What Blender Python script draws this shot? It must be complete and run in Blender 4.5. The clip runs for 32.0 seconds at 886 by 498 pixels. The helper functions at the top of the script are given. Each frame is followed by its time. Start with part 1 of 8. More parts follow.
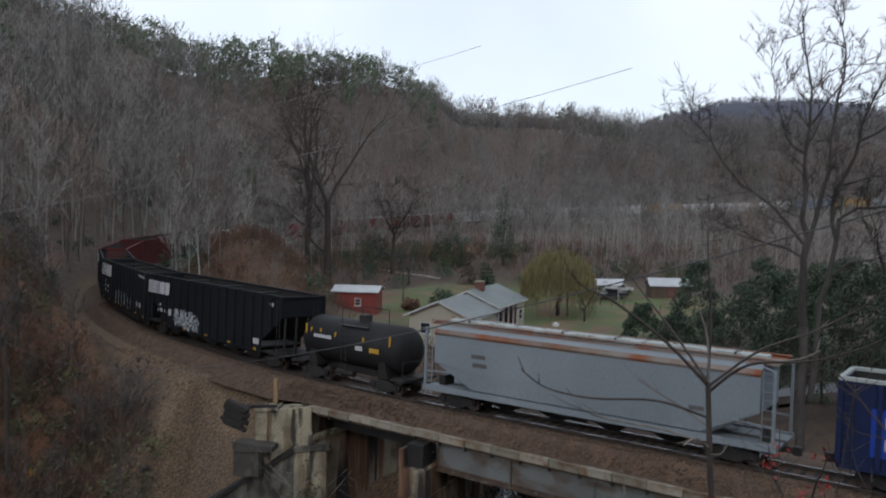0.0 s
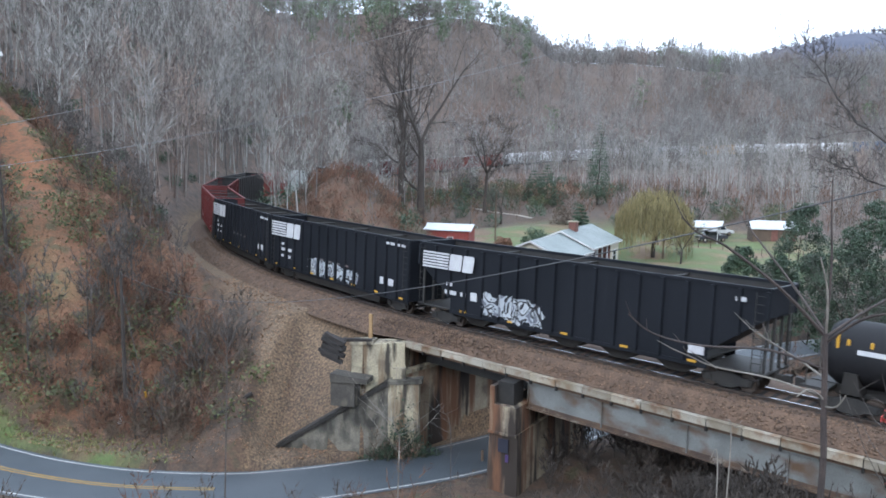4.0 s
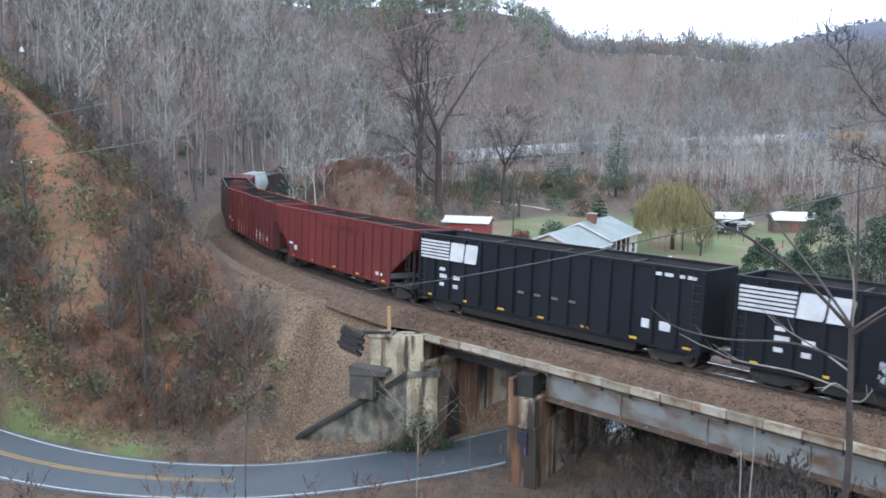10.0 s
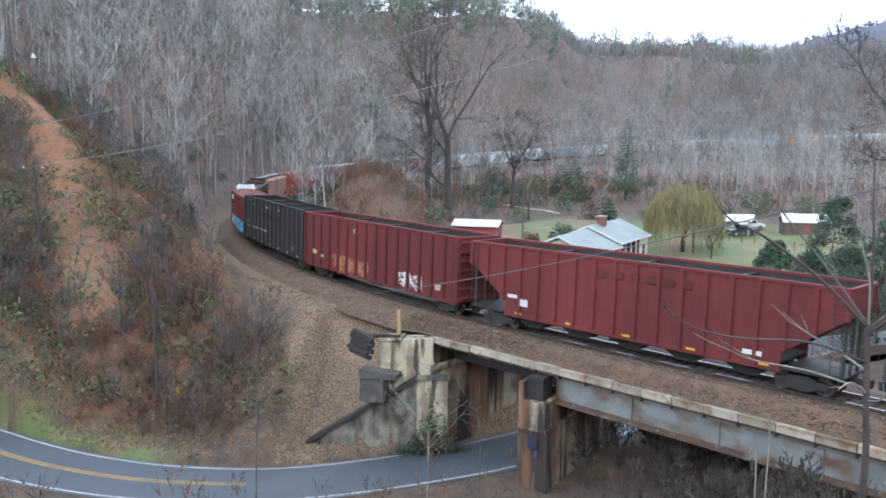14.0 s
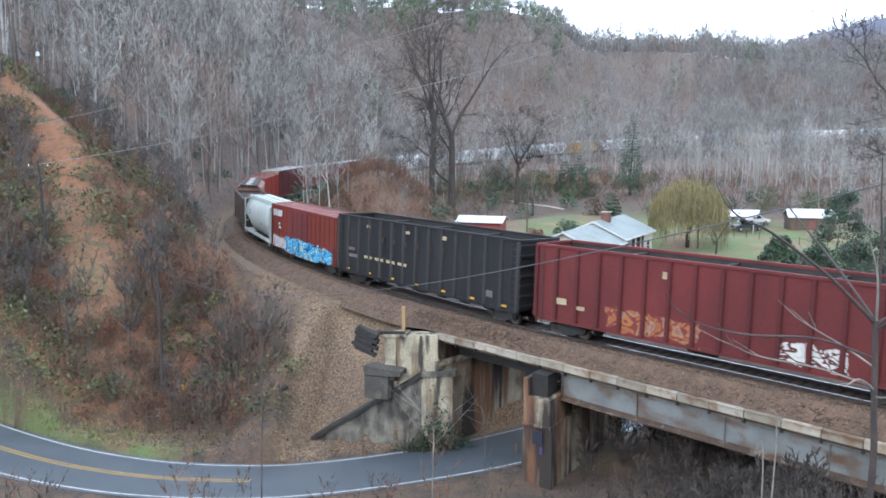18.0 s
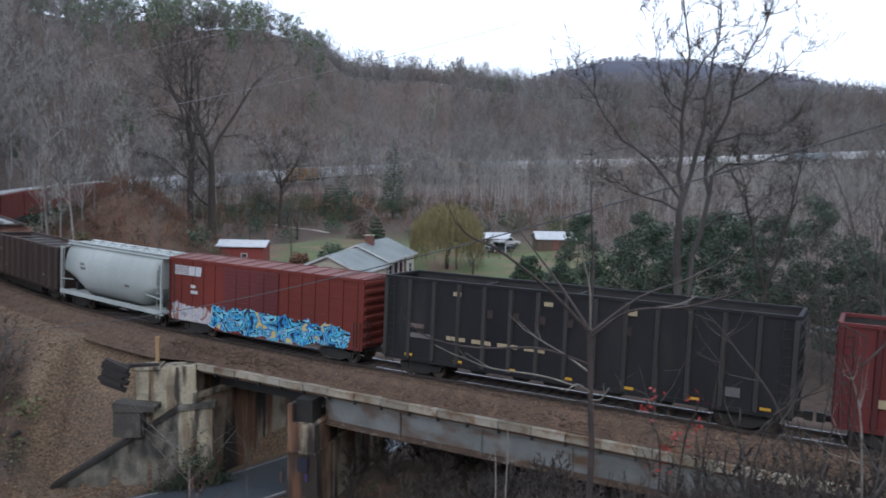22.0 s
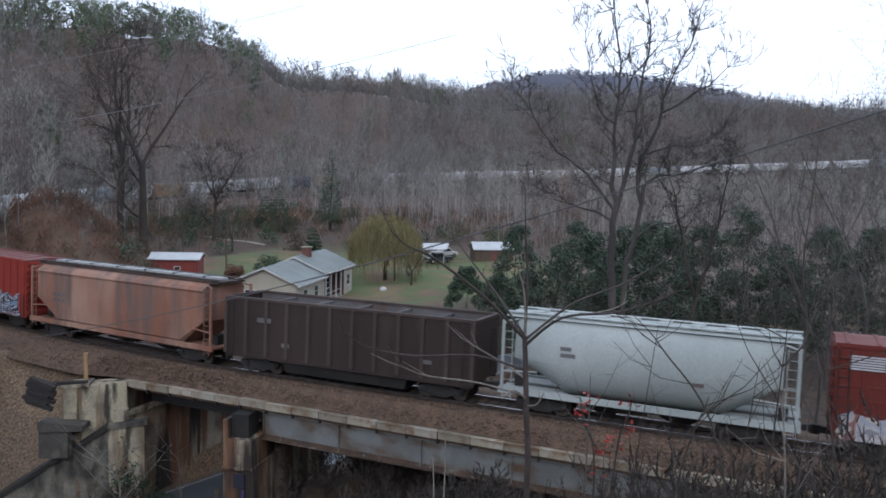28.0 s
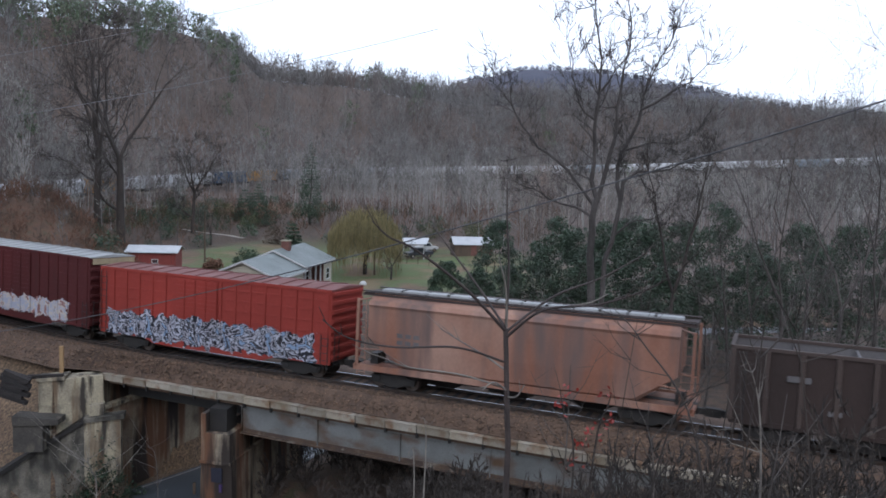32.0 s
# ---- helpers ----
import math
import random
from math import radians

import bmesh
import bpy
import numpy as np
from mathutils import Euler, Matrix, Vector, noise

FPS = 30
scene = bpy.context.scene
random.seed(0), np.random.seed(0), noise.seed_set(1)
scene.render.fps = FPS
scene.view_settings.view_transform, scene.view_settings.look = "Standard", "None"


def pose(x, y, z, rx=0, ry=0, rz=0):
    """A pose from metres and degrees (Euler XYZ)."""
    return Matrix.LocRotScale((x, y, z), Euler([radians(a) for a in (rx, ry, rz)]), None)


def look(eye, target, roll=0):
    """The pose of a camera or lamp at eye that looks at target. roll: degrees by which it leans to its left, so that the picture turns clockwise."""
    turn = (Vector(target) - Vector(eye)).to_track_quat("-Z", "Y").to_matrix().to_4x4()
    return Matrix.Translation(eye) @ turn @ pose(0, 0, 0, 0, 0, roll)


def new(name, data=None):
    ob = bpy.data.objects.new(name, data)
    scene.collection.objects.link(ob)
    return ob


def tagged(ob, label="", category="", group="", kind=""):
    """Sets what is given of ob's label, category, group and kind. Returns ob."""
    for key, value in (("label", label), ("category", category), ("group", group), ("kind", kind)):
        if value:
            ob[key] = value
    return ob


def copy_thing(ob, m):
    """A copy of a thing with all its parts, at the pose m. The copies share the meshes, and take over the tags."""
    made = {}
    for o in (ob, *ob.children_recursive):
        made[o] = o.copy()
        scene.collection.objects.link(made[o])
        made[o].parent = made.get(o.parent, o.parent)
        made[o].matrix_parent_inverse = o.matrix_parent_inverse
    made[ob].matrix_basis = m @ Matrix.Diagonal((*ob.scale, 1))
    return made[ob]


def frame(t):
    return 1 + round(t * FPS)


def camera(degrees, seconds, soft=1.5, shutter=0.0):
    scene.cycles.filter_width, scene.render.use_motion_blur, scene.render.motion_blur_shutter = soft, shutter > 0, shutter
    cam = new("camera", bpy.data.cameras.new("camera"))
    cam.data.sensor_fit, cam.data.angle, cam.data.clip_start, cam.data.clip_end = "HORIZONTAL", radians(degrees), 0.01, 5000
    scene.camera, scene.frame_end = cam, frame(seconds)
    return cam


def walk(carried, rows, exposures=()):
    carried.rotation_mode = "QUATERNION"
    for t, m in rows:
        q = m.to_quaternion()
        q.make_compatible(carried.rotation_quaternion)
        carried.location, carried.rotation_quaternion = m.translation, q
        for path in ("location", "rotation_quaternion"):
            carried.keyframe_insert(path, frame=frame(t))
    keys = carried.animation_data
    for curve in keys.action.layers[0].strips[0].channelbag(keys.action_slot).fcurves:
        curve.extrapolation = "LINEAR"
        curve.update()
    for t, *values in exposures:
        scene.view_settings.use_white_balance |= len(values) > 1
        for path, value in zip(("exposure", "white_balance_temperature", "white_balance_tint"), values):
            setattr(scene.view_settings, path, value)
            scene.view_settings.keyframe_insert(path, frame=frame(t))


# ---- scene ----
# camera: hand-held on a hillside above the road, turning, hardly moving
EYE = 11.18
cam = camera(58.0, 32.0, soft=1.7, shutter=0.4)
PATH = [
    (0, pose(0.055, -0.089, EYE + 0.040, 86.86, -0.78, -1.36)),
    (0.5, pose(0.043, -0.082, EYE + 0.041, 89.20, -1.45, -3.19)),
    (1, pose(0.021, -0.085, EYE + 0.033, 87.67, -1.26, -2.88)),
    (1.5, pose(-0.011, -0.122, EYE + 0.036, 86.14, -1.22, -2.77)),
    (2, pose(-0.048, -0.128, EYE + 0.050, 84.47, -1.13, -0.53)),
    (2.5, pose(-0.054, -0.113, EYE + 0.053, 83.24, -0.79, 2.66)),
    (3, pose(-0.059, -0.100, EYE + 0.052, 82.79, -0.44, 5.12)),
    (3.5, pose(-0.057, -0.086, EYE + 0.062, 82.80, -0.08, 6.66)),
    (4, pose(-0.046, -0.050, EYE + 0.054, 82.38, -0.93, 5.25)),
    (4.5, pose(-0.024, -0.014, EYE + 0.036, 82.43, -0.92, 5.12)),
    (6.5, pose(-0.042, -0.083, EYE + 0.057, 81.84, -0.89, 5.68)),
    (7, pose(-0.049, -0.073, EYE + 0.061, 81.90, -0.81, 5.88)),
    (7.5, pose(-0.060, -0.072, EYE + 0.060, 81.92, -0.65, 6.07)),
    (8, pose(-0.064, -0.072, EYE + 0.059, 81.72, -0.50, 6.22)),
    (8.5, pose(-0.062, -0.047, EYE + 0.059, 81.59, -0.57, 6.25)),
    (9, pose(-0.063, -0.042, EYE + 0.063, 81.42, -0.63, 6.35)),
    (9.5, pose(-0.064, -0.032, EYE + 0.059, 81.55, -0.65, 6.30)),
    (10, pose(-0.061, -0.018, EYE + 0.054, 81.83, -0.56, 6.49)),
    (10.5, pose(-0.063, -0.003, EYE + 0.049, 82.14, -0.45, 6.90)),
    (11, pose(-0.075, 0.005, EYE + 0.042, 82.11, -0.39, 7.17)),
    (11.5, pose(-0.072, 0.015, EYE + 0.034, 81.97, -0.44, 7.07)),
    (12, pose(-0.071, 0.015, EYE + 0.028, 81.75, -0.37, 7.04)),
    (12.5, pose(-0.065, 0.017, EYE + 0.027, 81.68, -0.31, 7.10)),
    (13, pose(-0.072, 0.013, EYE + 0.023, 81.82, -0.27, 7.12)),
    (13.5, pose(-0.071, 0.009, EYE + 0.021, 81.95, -0.18, 7.18)),
    (14, pose(-0.074, 0.005, EYE + 0.018, 82.09, -0.26, 7.13)),
    (14.5, pose(-0.078, 0.006, EYE + 0.017, 82.02, -0.28, 7.02)),
    (16.5, pose(-0.089, 0.043, EYE + 0.031, 81.68, -0.24, 7.48)),
    (17, pose(-0.084, 0.036, EYE + 0.027, 81.65, -0.11, 7.50)),
    (17.5, pose(-0.082, 0.032, EYE + 0.020, 81.72, -0.07, 7.34)),
    (18, pose(-0.080, 0.031, EYE + 0.019, 81.83, -0.03, 7.41)),
    (18.5, pose(-0.081, 0.028, EYE + 0.006, 81.92, -0.01, 7.51)),
    (19, pose(-0.059, 0.042, EYE + 0.008, 81.76, -0.14, 7.52)),
    (19.5, pose(-0.036, 0.030, EYE + 0.011, 81.86, -0.20, 7.30)),
    (20, pose(-0.003, 0.053, EYE + 0.014, 83.56, -0.44, 4.84)),
    (20.5, pose(0.037, 0.062, EYE + 0.005, 84.09, -0.52, 1.33)),
    (21, pose(0.086, 0.089, EYE + 0.003, 83.73, -0.79, -2.72)),
    (21.5, pose(0.111, 0.082, EYE + -0.008, 83.61, -0.80, -5.79)),
    (22, pose(0.123, 0.100, EYE + -0.017, 83.72, -1.29, -9.21)),
    (22.5, pose(0.126, 0.076, EYE + -0.021, 83.66, -1.46, -11.91)),
    (23, pose(0.126, 0.058, EYE + -0.019, 84.14, -1.19, -12.21)),
    (23.5, pose(0.113, 0.035, EYE + -0.016, 84.61, -1.25, -12.89)),
    (24, pose(0.101, 0.034, EYE + -0.022, 84.51, -1.54, -13.08)),
    (24.5, pose(0.104, 0.029, EYE + -0.025, 84.33, -1.64, -13.23)),
    (25, pose(0.103, 0.034, EYE + -0.028, 84.40, -1.57, -13.06)),
    (25.5, pose(0.100, 0.042, EYE + -0.030, 84.84, -1.63, -12.82)),
    (27.5, pose(0.132, 0.076, EYE + -0.038, 84.74, -1.21, -13.20)),
    (28, pose(0.131, 0.060, EYE + -0.030, 84.61, -1.29, -13.66)),
    (28.5, pose(0.129, 0.050, EYE + -0.026, 84.59, -1.41, -14.14)),
    (29, pose(0.126, 0.041, EYE + -0.032, 84.73, -1.41, -14.47)),
    (29.5, pose(0.120, 0.037, EYE + -0.034, 84.84, -1.48, -14.60)),
    (30, pose(0.113, 0.030, EYE + -0.035, 84.81, -1.55, -14.61)),
    (30.5, pose(0.115, 0.042, EYE + -0.045, 84.64, -1.57, -14.69)),
    (31, pose(0.113, 0.047, EYE + -0.052, 84.42, -1.65, -14.81)),
    (31.5, pose(0.114, 0.056, EYE + -0.055, 84.31, -1.70, -14.91)),
    (32, pose(0.114, 0.050, EYE + -0.051, 84.28, -1.81, -15.05)),
]
EXPOSURES = [(0, 0.22, 6500, 14), (0.5, -0.18, 6400, 13), (1, -0.33, 6350, 12), (1.5, -0.18, 6400, 13), (2, 0.24, 6650, 13), (2.5, 0.82, 6300, 13),
             (3, 1.32, 6050, 12), (3.5, 1.69, 5920, 12), (4, 1.79, 5920, 12), (6.5, 1.89, 5920, 12), (13, 1.94, 5920, 12), (17, 2.04, 5920, 12),
             (19.5, 2.04, 5920, 12), (20, 1.64, 6150, 12), (21, 0.93, 6100, 15), (22, 0.86, 6050, 16), (23, 0.85, 6050, 16), (24, 0.72, 6050, 16),
             (25, 0.69, 6050, 16), (32, 0.74, 6050, 17)]
walk(cam, PATH, EXPOSURES)

# ---- world and sun: a bright overcast winter sky ----
world = bpy.data.worlds.new("overcast_sky")
scene.world = world
world.use_nodes = True
wn, wl = world.node_tree.nodes, world.node_tree.links
wn.clear()
w_out = wn.new("ShaderNodeOutputWorld")
w_mix = wn.new("ShaderNodeMixShader")
w_sky = wn.new("ShaderNodeTexSky")
w_sky.sky_type, w_sky.sun_disc = "NISHITA", False
w_sky.sun_elevation, w_sky.sun_rotation = radians(38), radians(150)
w_bg1, w_bg2 = wn.new("ShaderNodeBackground"), wn.new("ShaderNodeBackground")
w_bg1.inputs[1].default_value = 0.12
w_bg2.inputs[0].default_value, w_bg2.inputs[1].default_value = (0.80, 0.90, 1.0, 1), 1.0
w_co, w_no, w_ra = wn.new("ShaderNodeTexCoord"), wn.new("ShaderNodeTexNoise"), wn.new("ShaderNodeMapRange")
w_no.inputs["Scale"].default_value, w_no.inputs["Detail"].default_value = 2.2, 5
w_ra.inputs["From Min"].default_value, w_ra.inputs["From Max"].default_value = 0.35, 0.65
w_ra.inputs["To Min"].default_value, w_ra.inputs["To Max"].default_value = 0.72, 1.0
wl.new(w_co.outputs["Generated"], w_no.inputs["Vector"])
wl.new(w_no.outputs["Fac"], w_ra.inputs["Value"])
wl.new(w_ra.outputs[0], w_mix.inputs[0])
wl.new(w_sky.outputs[0], w_bg1.inputs[0])
wl.new(w_bg1.outputs[0], w_mix.inputs[1])
wl.new(w_bg2.outputs[0], w_mix.inputs[2])
wl.new(w_mix.outputs[0], w_out.inputs[0])
sun = new("sun", bpy.data.lights.new("sun", "SUN"))
sun.data.energy, sun.data.angle, sun.data.color = 0.6, radians(20), (1.0, 0.97, 0.92)
sun.matrix_world = look((-20, -34, 40), (0, 30, 0))


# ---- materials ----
BASE_DIM = 0.665   # sky-to-land light balance, put into all base colours by darkening them


# darkens a base colour to keep the sky bright against the land
def dimmed(c):
    return tuple(v * BASE_DIM for v in c)


def mat(name, c1, c2, scale=1.0, rough=0.8, metal=0.0, bump=0.15, fine=25.0, stretch=(1, 1, 1), c3=None, fac3=0.5,
        scale3=0.4, stretch3=None, vary=0.0, island=0.0, coat=0.0, speck=0.35):
    """Two colours in large patches, a fine grain over them, and a third colour of wear; vary: by object, island: by piece."""
    c1, c2, c3 = dimmed(c1), dimmed(c2), dimmed(c3) if c3 else None
    m = bpy.data.materials.new(name)
    m.use_nodes = True
    n, l = m.node_tree.nodes, m.node_tree.links
    b = n["Principled BSDF"]
    b.inputs["Roughness"].default_value, b.inputs["Metallic"].default_value = rough, metal
    b.inputs["Coat Weight"].default_value = coat
    co, mp = n.new("ShaderNodeTexCoord"), n.new("ShaderNodeMapping")
    mp.inputs["Scale"].default_value = stretch
    l.new(co.outputs["Object"], mp.inputs["Vector"])

    def tex(s, detail, vec):
        t = n.new("ShaderNodeTexNoise")
        t.inputs["Scale"].default_value, t.inputs["Detail"].default_value = s, detail
        l.new(vec, t.inputs["Vector"])
        return t.outputs["Fac"]

    def blend(fac, a, bb, mode="MIX"):
        x = n.new("ShaderNodeMix")
        x.data_type, x.blend_type = "RGBA", mode
        for s, v in ((0, fac), (6, a), (7, bb)):
            if isinstance(v, (int, float)):
                x.inputs[s].default_value = v
            elif isinstance(v, tuple):
                x.inputs[s].default_value = (*v, 1)
            else:
                l.new(v, x.inputs[s])
        return x.outputs[2]

    def ramp(v, lo, hi, a=0.0, bb=1.0):
        r = n.new("ShaderNodeMapRange")
        for k, q in zip(("From Min", "From Max", "To Min", "To Max"), (lo, hi, a, bb)):
            r.inputs[k].default_value = q
        l.new(v, r.inputs["Value"])
        return r.outputs[0]

    vec = mp.outputs[0]
    col = blend(ramp(tex(scale, 4, vec), 0.35, 0.65), c1, c2)
    grain = tex(fine, 3, vec)
    col = blend(ramp(grain, 0.3, 0.7, 0.0, speck), col, (0.0, 0.0, 0.0))
    if c3:
        m3 = n.new("ShaderNodeMapping")
        m3.inputs["Scale"].default_value = stretch3 or stretch
        l.new(co.outputs["Object"], m3.inputs["Vector"])
        col = blend(ramp(tex(scale3, 6, m3.outputs[0]), 1 - fac3 - 0.08, 1 - fac3 + 0.12), col, c3)
    for amount, node, socket in ((vary, "ShaderNodeObjectInfo", "Random"), (island, "ShaderNodeNewGeometry", "Random Per Island")):
        if amount:
            q = n.new(node)
            h = n.new("ShaderNodeHueSaturation")
            l.new(ramp(q.outputs[socket], 0, 1, 1 - amount, 1 + amount), h.inputs["Value"])
            l.new(col, h.inputs["Color"])
            col = h.outputs[0]
    l.new(col, b.inputs["Base Color"])
    if bump:
        bp = n.new("ShaderNodeBump")
        bp.inputs["Strength"].default_value, bp.inputs["Distance"].default_value = bump, 0.05
        l.new(grain, bp.inputs["Height"])
        l.new(bp.outputs[0], b.inputs["Normal"])
    return m


def runs(m, colour, scale, down, lo, hi, seed=0.0):
    """Stains that have run down a face, in streaks with ragged edges."""
    n, l = m.node_tree.nodes, m.node_tree.links
    b = n["Principled BSDF"]
    old = b.inputs["Base Color"].links[0].from_socket
    co, mp, t, r, x = (n.new("ShaderNode" + k) for k in ("TexCoord", "Mapping", "TexNoise", "MapRange", "Mix"))
    mp.inputs["Scale"].default_value, mp.inputs["Location"].default_value = (1, 1, down), (seed, seed * 0.6, seed * 0.1)
    t.inputs["Scale"].default_value, t.inputs["Detail"].default_value = scale, 7
    r.inputs["From Min"].default_value, r.inputs["From Max"].default_value = lo, hi
    x.data_type = "RGBA"
    x.inputs[7].default_value = (*dimmed(colour), 1)
    l.new(co.outputs["Object"], mp.inputs["Vector"])
    l.new(mp.outputs[0], t.inputs["Vector"])
    l.new(t.outputs["Fac"], r.inputs["Value"])
    l.new(r.outputs[0], x.inputs[0])
    l.new(old, x.inputs[6])
    l.new(x.outputs[2], b.inputs["Base Color"])
    return m


def glass(name, c, rough=0.08):
    m = bpy.data.materials.new(name)
    m.use_nodes = True
    b = m.node_tree.nodes["Principled BSDF"]
    b.inputs["Base Color"].default_value, b.inputs["Roughness"].default_value = (*c, 1), rough
    return m


RUST = (0.16, 0.06, 0.028)
M = dict(
    concrete=runs(runs(mat("weathered_concrete", (0.62, 0.55, 0.38), (0.42, 0.37, 0.27), 0.9, 0.9, bump=0.4, fine=12, c3=(0.2, 0.18, 0.14), fac3=0.42, scale3=1.1),
                       (0.2, 0.14, 0.085), 1.6, 0.12, 0.54, 0.66, 3.0), (0.055, 0.047, 0.037), 1.5, 0.2, 0.53, 0.63),
    concrete_rust=runs(runs(mat("rust_stained_concrete", (0.5, 0.43, 0.31), (0.33, 0.26, 0.18), 0.9, 0.9, bump=0.4, fine=12, c3=(0.16, 0.12, 0.085), fac3=0.4, scale3=0.9),
                            (0.17, 0.078, 0.038), 0.8, 0.1, 0.45, 0.56, 5.0), (0.035, 0.025, 0.019), 0.9, 0.12, 0.48, 0.57, 1.0),
    concrete_dark=mat("dark_grey_concrete", (0.1, 0.09, 0.075), (0.055, 0.05, 0.043), 0.8, 0.9, bump=0.4, fine=12, c3=(0.22, 0.19, 0.14), fac3=0.36, scale3=1.4, stretch3=(1, 1, 0.4)),
    girder=mat("grey_painted_steel", (0.25, 0.262, 0.255), (0.17, 0.178, 0.17), 0.6, 0.6, bump=0.05,
               c3=(0.11, 0.062, 0.032), fac3=0.43, scale3=1.3, stretch3=(0.5, 0.5, 0.9)),
    curb=mat("pale_sheet_steel", (0.5, 0.46, 0.38), (0.36, 0.3, 0.21), 0.9, 0.5, 0.0, bump=0.05, c3=(0.2, 0.105, 0.05), fac3=0.4, scale3=1.6, vary=0.2),
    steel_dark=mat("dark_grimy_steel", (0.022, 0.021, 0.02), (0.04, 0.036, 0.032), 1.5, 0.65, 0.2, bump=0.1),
    rail=mat("worn_rail_steel", (0.10, 0.075, 0.06), (0.16, 0.13, 0.11), 2, 0.45, 0.6, bump=0.05),
    rail_top=mat("polished_rail_head", (0.5, 0.5, 0.52), (0.42, 0.42, 0.44), 2, 0.2, 0.9, bump=0.0),
    tie=mat("creosoted_timber", (0.04, 0.032, 0.028), (0.022, 0.019, 0.018), 2, 0.9, bump=0.5, stretch=(1, 6, 6), vary=0.3),
    ballast=mat("brown_ballast", (0.17, 0.105, 0.068), (0.108, 0.068, 0.046), 1.2, 0.95, bump=1.0, fine=9),
    asphalt=mat("wet_grey_asphalt", (0.085, 0.10, 0.115), (0.065, 0.08, 0.095), 0.4, 0.55, bump=0.2, fine=30),
    road_white=mat("white_road_paint", (0.62, 0.62, 0.6), (0.45, 0.45, 0.44), 2, 0.7, bump=0.1, c3=(0.2, 0.2, 0.2), fac3=0.3, scale3=4),
    road_yellow=mat("yellow_road_paint", (0.55, 0.33, 0.06), (0.42, 0.25, 0.06), 2, 0.7, bump=0.1, c3=(0.15, 0.12, 0.08), fac3=0.3, scale3=4),
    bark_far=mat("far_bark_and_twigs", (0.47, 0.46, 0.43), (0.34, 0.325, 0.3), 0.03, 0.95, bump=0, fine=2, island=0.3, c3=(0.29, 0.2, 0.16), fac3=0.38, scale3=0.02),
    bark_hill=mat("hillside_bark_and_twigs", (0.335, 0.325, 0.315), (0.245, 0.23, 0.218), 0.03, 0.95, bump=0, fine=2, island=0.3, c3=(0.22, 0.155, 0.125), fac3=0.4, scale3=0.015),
    bark_dusk=mat("dusky_bark_and_twigs", (0.215, 0.2, 0.185), (0.14, 0.126, 0.115), 0.05, 0.95, bump=0, fine=2, island=0.3, c3=(0.2, 0.13, 0.103), fac3=0.4, scale3=0.03),
    # distance haze is painted into this blue-grey base colour
    mountain=mat("haze_blue_distant_woods", (0.098, 0.104, 0.145), (0.07, 0.075, 0.11), 0.012, 0.95, bump=0, fine=0.2, speck=0.25),
    rust_steel=mat("rusted_flange_steel", (0.14, 0.085, 0.05), (0.075, 0.048, 0.034), 1.2, 0.8, bump=0.2, c3=(0.3, 0.27, 0.22), fac3=0.34, scale3=1.5),
    # dark brush, its colour deepened partly for the shadow under the bridge
    brush_dark=mat("dark_dead_brush", (0.075, 0.058, 0.046), (0.042, 0.035, 0.03), 0.4, 0.95, bump=0, island=0.45),
    bark=mat("grey_brown_bark", (0.075, 0.06, 0.05), (0.045, 0.036, 0.03), 1.5, 0.95, bump=0.5, fine=10, stretch=(1, 1, 0.25), island=0.2),
    bark_wet=mat("wet_grey_bark", (0.105, 0.092, 0.085), (0.065, 0.056, 0.05), 1.5, 0.9, bump=0.4, fine=12, stretch=(1, 1, 0.3), island=0.25),
    bark_mid=mat("dull_grey_bark", (0.13, 0.112, 0.1), (0.085, 0.072, 0.063), 1.5, 0.9, bump=0.3, fine=12, island=0.25),
    bark_pale=mat("pale_bark", (0.34, 0.31, 0.265), (0.17, 0.15, 0.13), 1.5, 0.9, bump=0.3, fine=12, island=0.2),
    pine=mat("pine_needles", (0.19, 0.25, 0.14), (0.115, 0.17, 0.092), 0.1, 0.8, bump=0, island=0.35),
    leaf=mat("evergreen_leaves", (0.07, 0.12, 0.062), (0.038, 0.072, 0.04), 0.35, 0.6, bump=0, island=0.3),
    willow=mat("willow_strands", (0.33, 0.275, 0.12), (0.24, 0.205, 0.09), 0.3, 0.8, bump=0, island=0.4),
    sapling=mat("sapling_bark", (0.085, 0.062, 0.054), (0.05, 0.038, 0.034), 6, 0.85, bump=0.2, fine=60),
    brush=mat("dry_brush", (0.175, 0.13, 0.092), (0.1, 0.075, 0.056), 0.2, 0.95, bump=0, island=0.5),
    brush_red=mat("reddish_brush", (0.27, 0.135, 0.083), (0.16, 0.09, 0.06), 0.2, 0.95, bump=0, island=0.5),
    bramble=mat("olive_brambles", (0.15, 0.165, 0.06), (0.09, 0.105, 0.045), 0.3, 0.8, bump=0, island=0.5),
    concrete_black=mat("blackened_concrete", (0.3, 0.27, 0.21), (0.13, 0.125, 0.105), 0.9, 0.9, bump=0.4, fine=12, c3=(0.04, 0.037, 0.03), fac3=0.5, scale3=1.2, stretch3=(1, 1, 0.4)),
    red_leaf=mat("red_winter_leaves", (0.45, 0.035, 0.02), (0.3, 0.03, 0.02), 3, 0.6, bump=0, island=0.4),
    wood=mat("weathered_timber", (0.16, 0.11, 0.075), (0.1, 0.072, 0.05), 1.5, 0.9, bump=0.4, stretch=(4, 4, 0.5)),
    post=mat("fresh_wooden_post", (0.52, 0.34, 0.16), (0.4, 0.25, 0.12), 2, 0.8, bump=0.3, stretch=(5, 5, 0.6)),
)


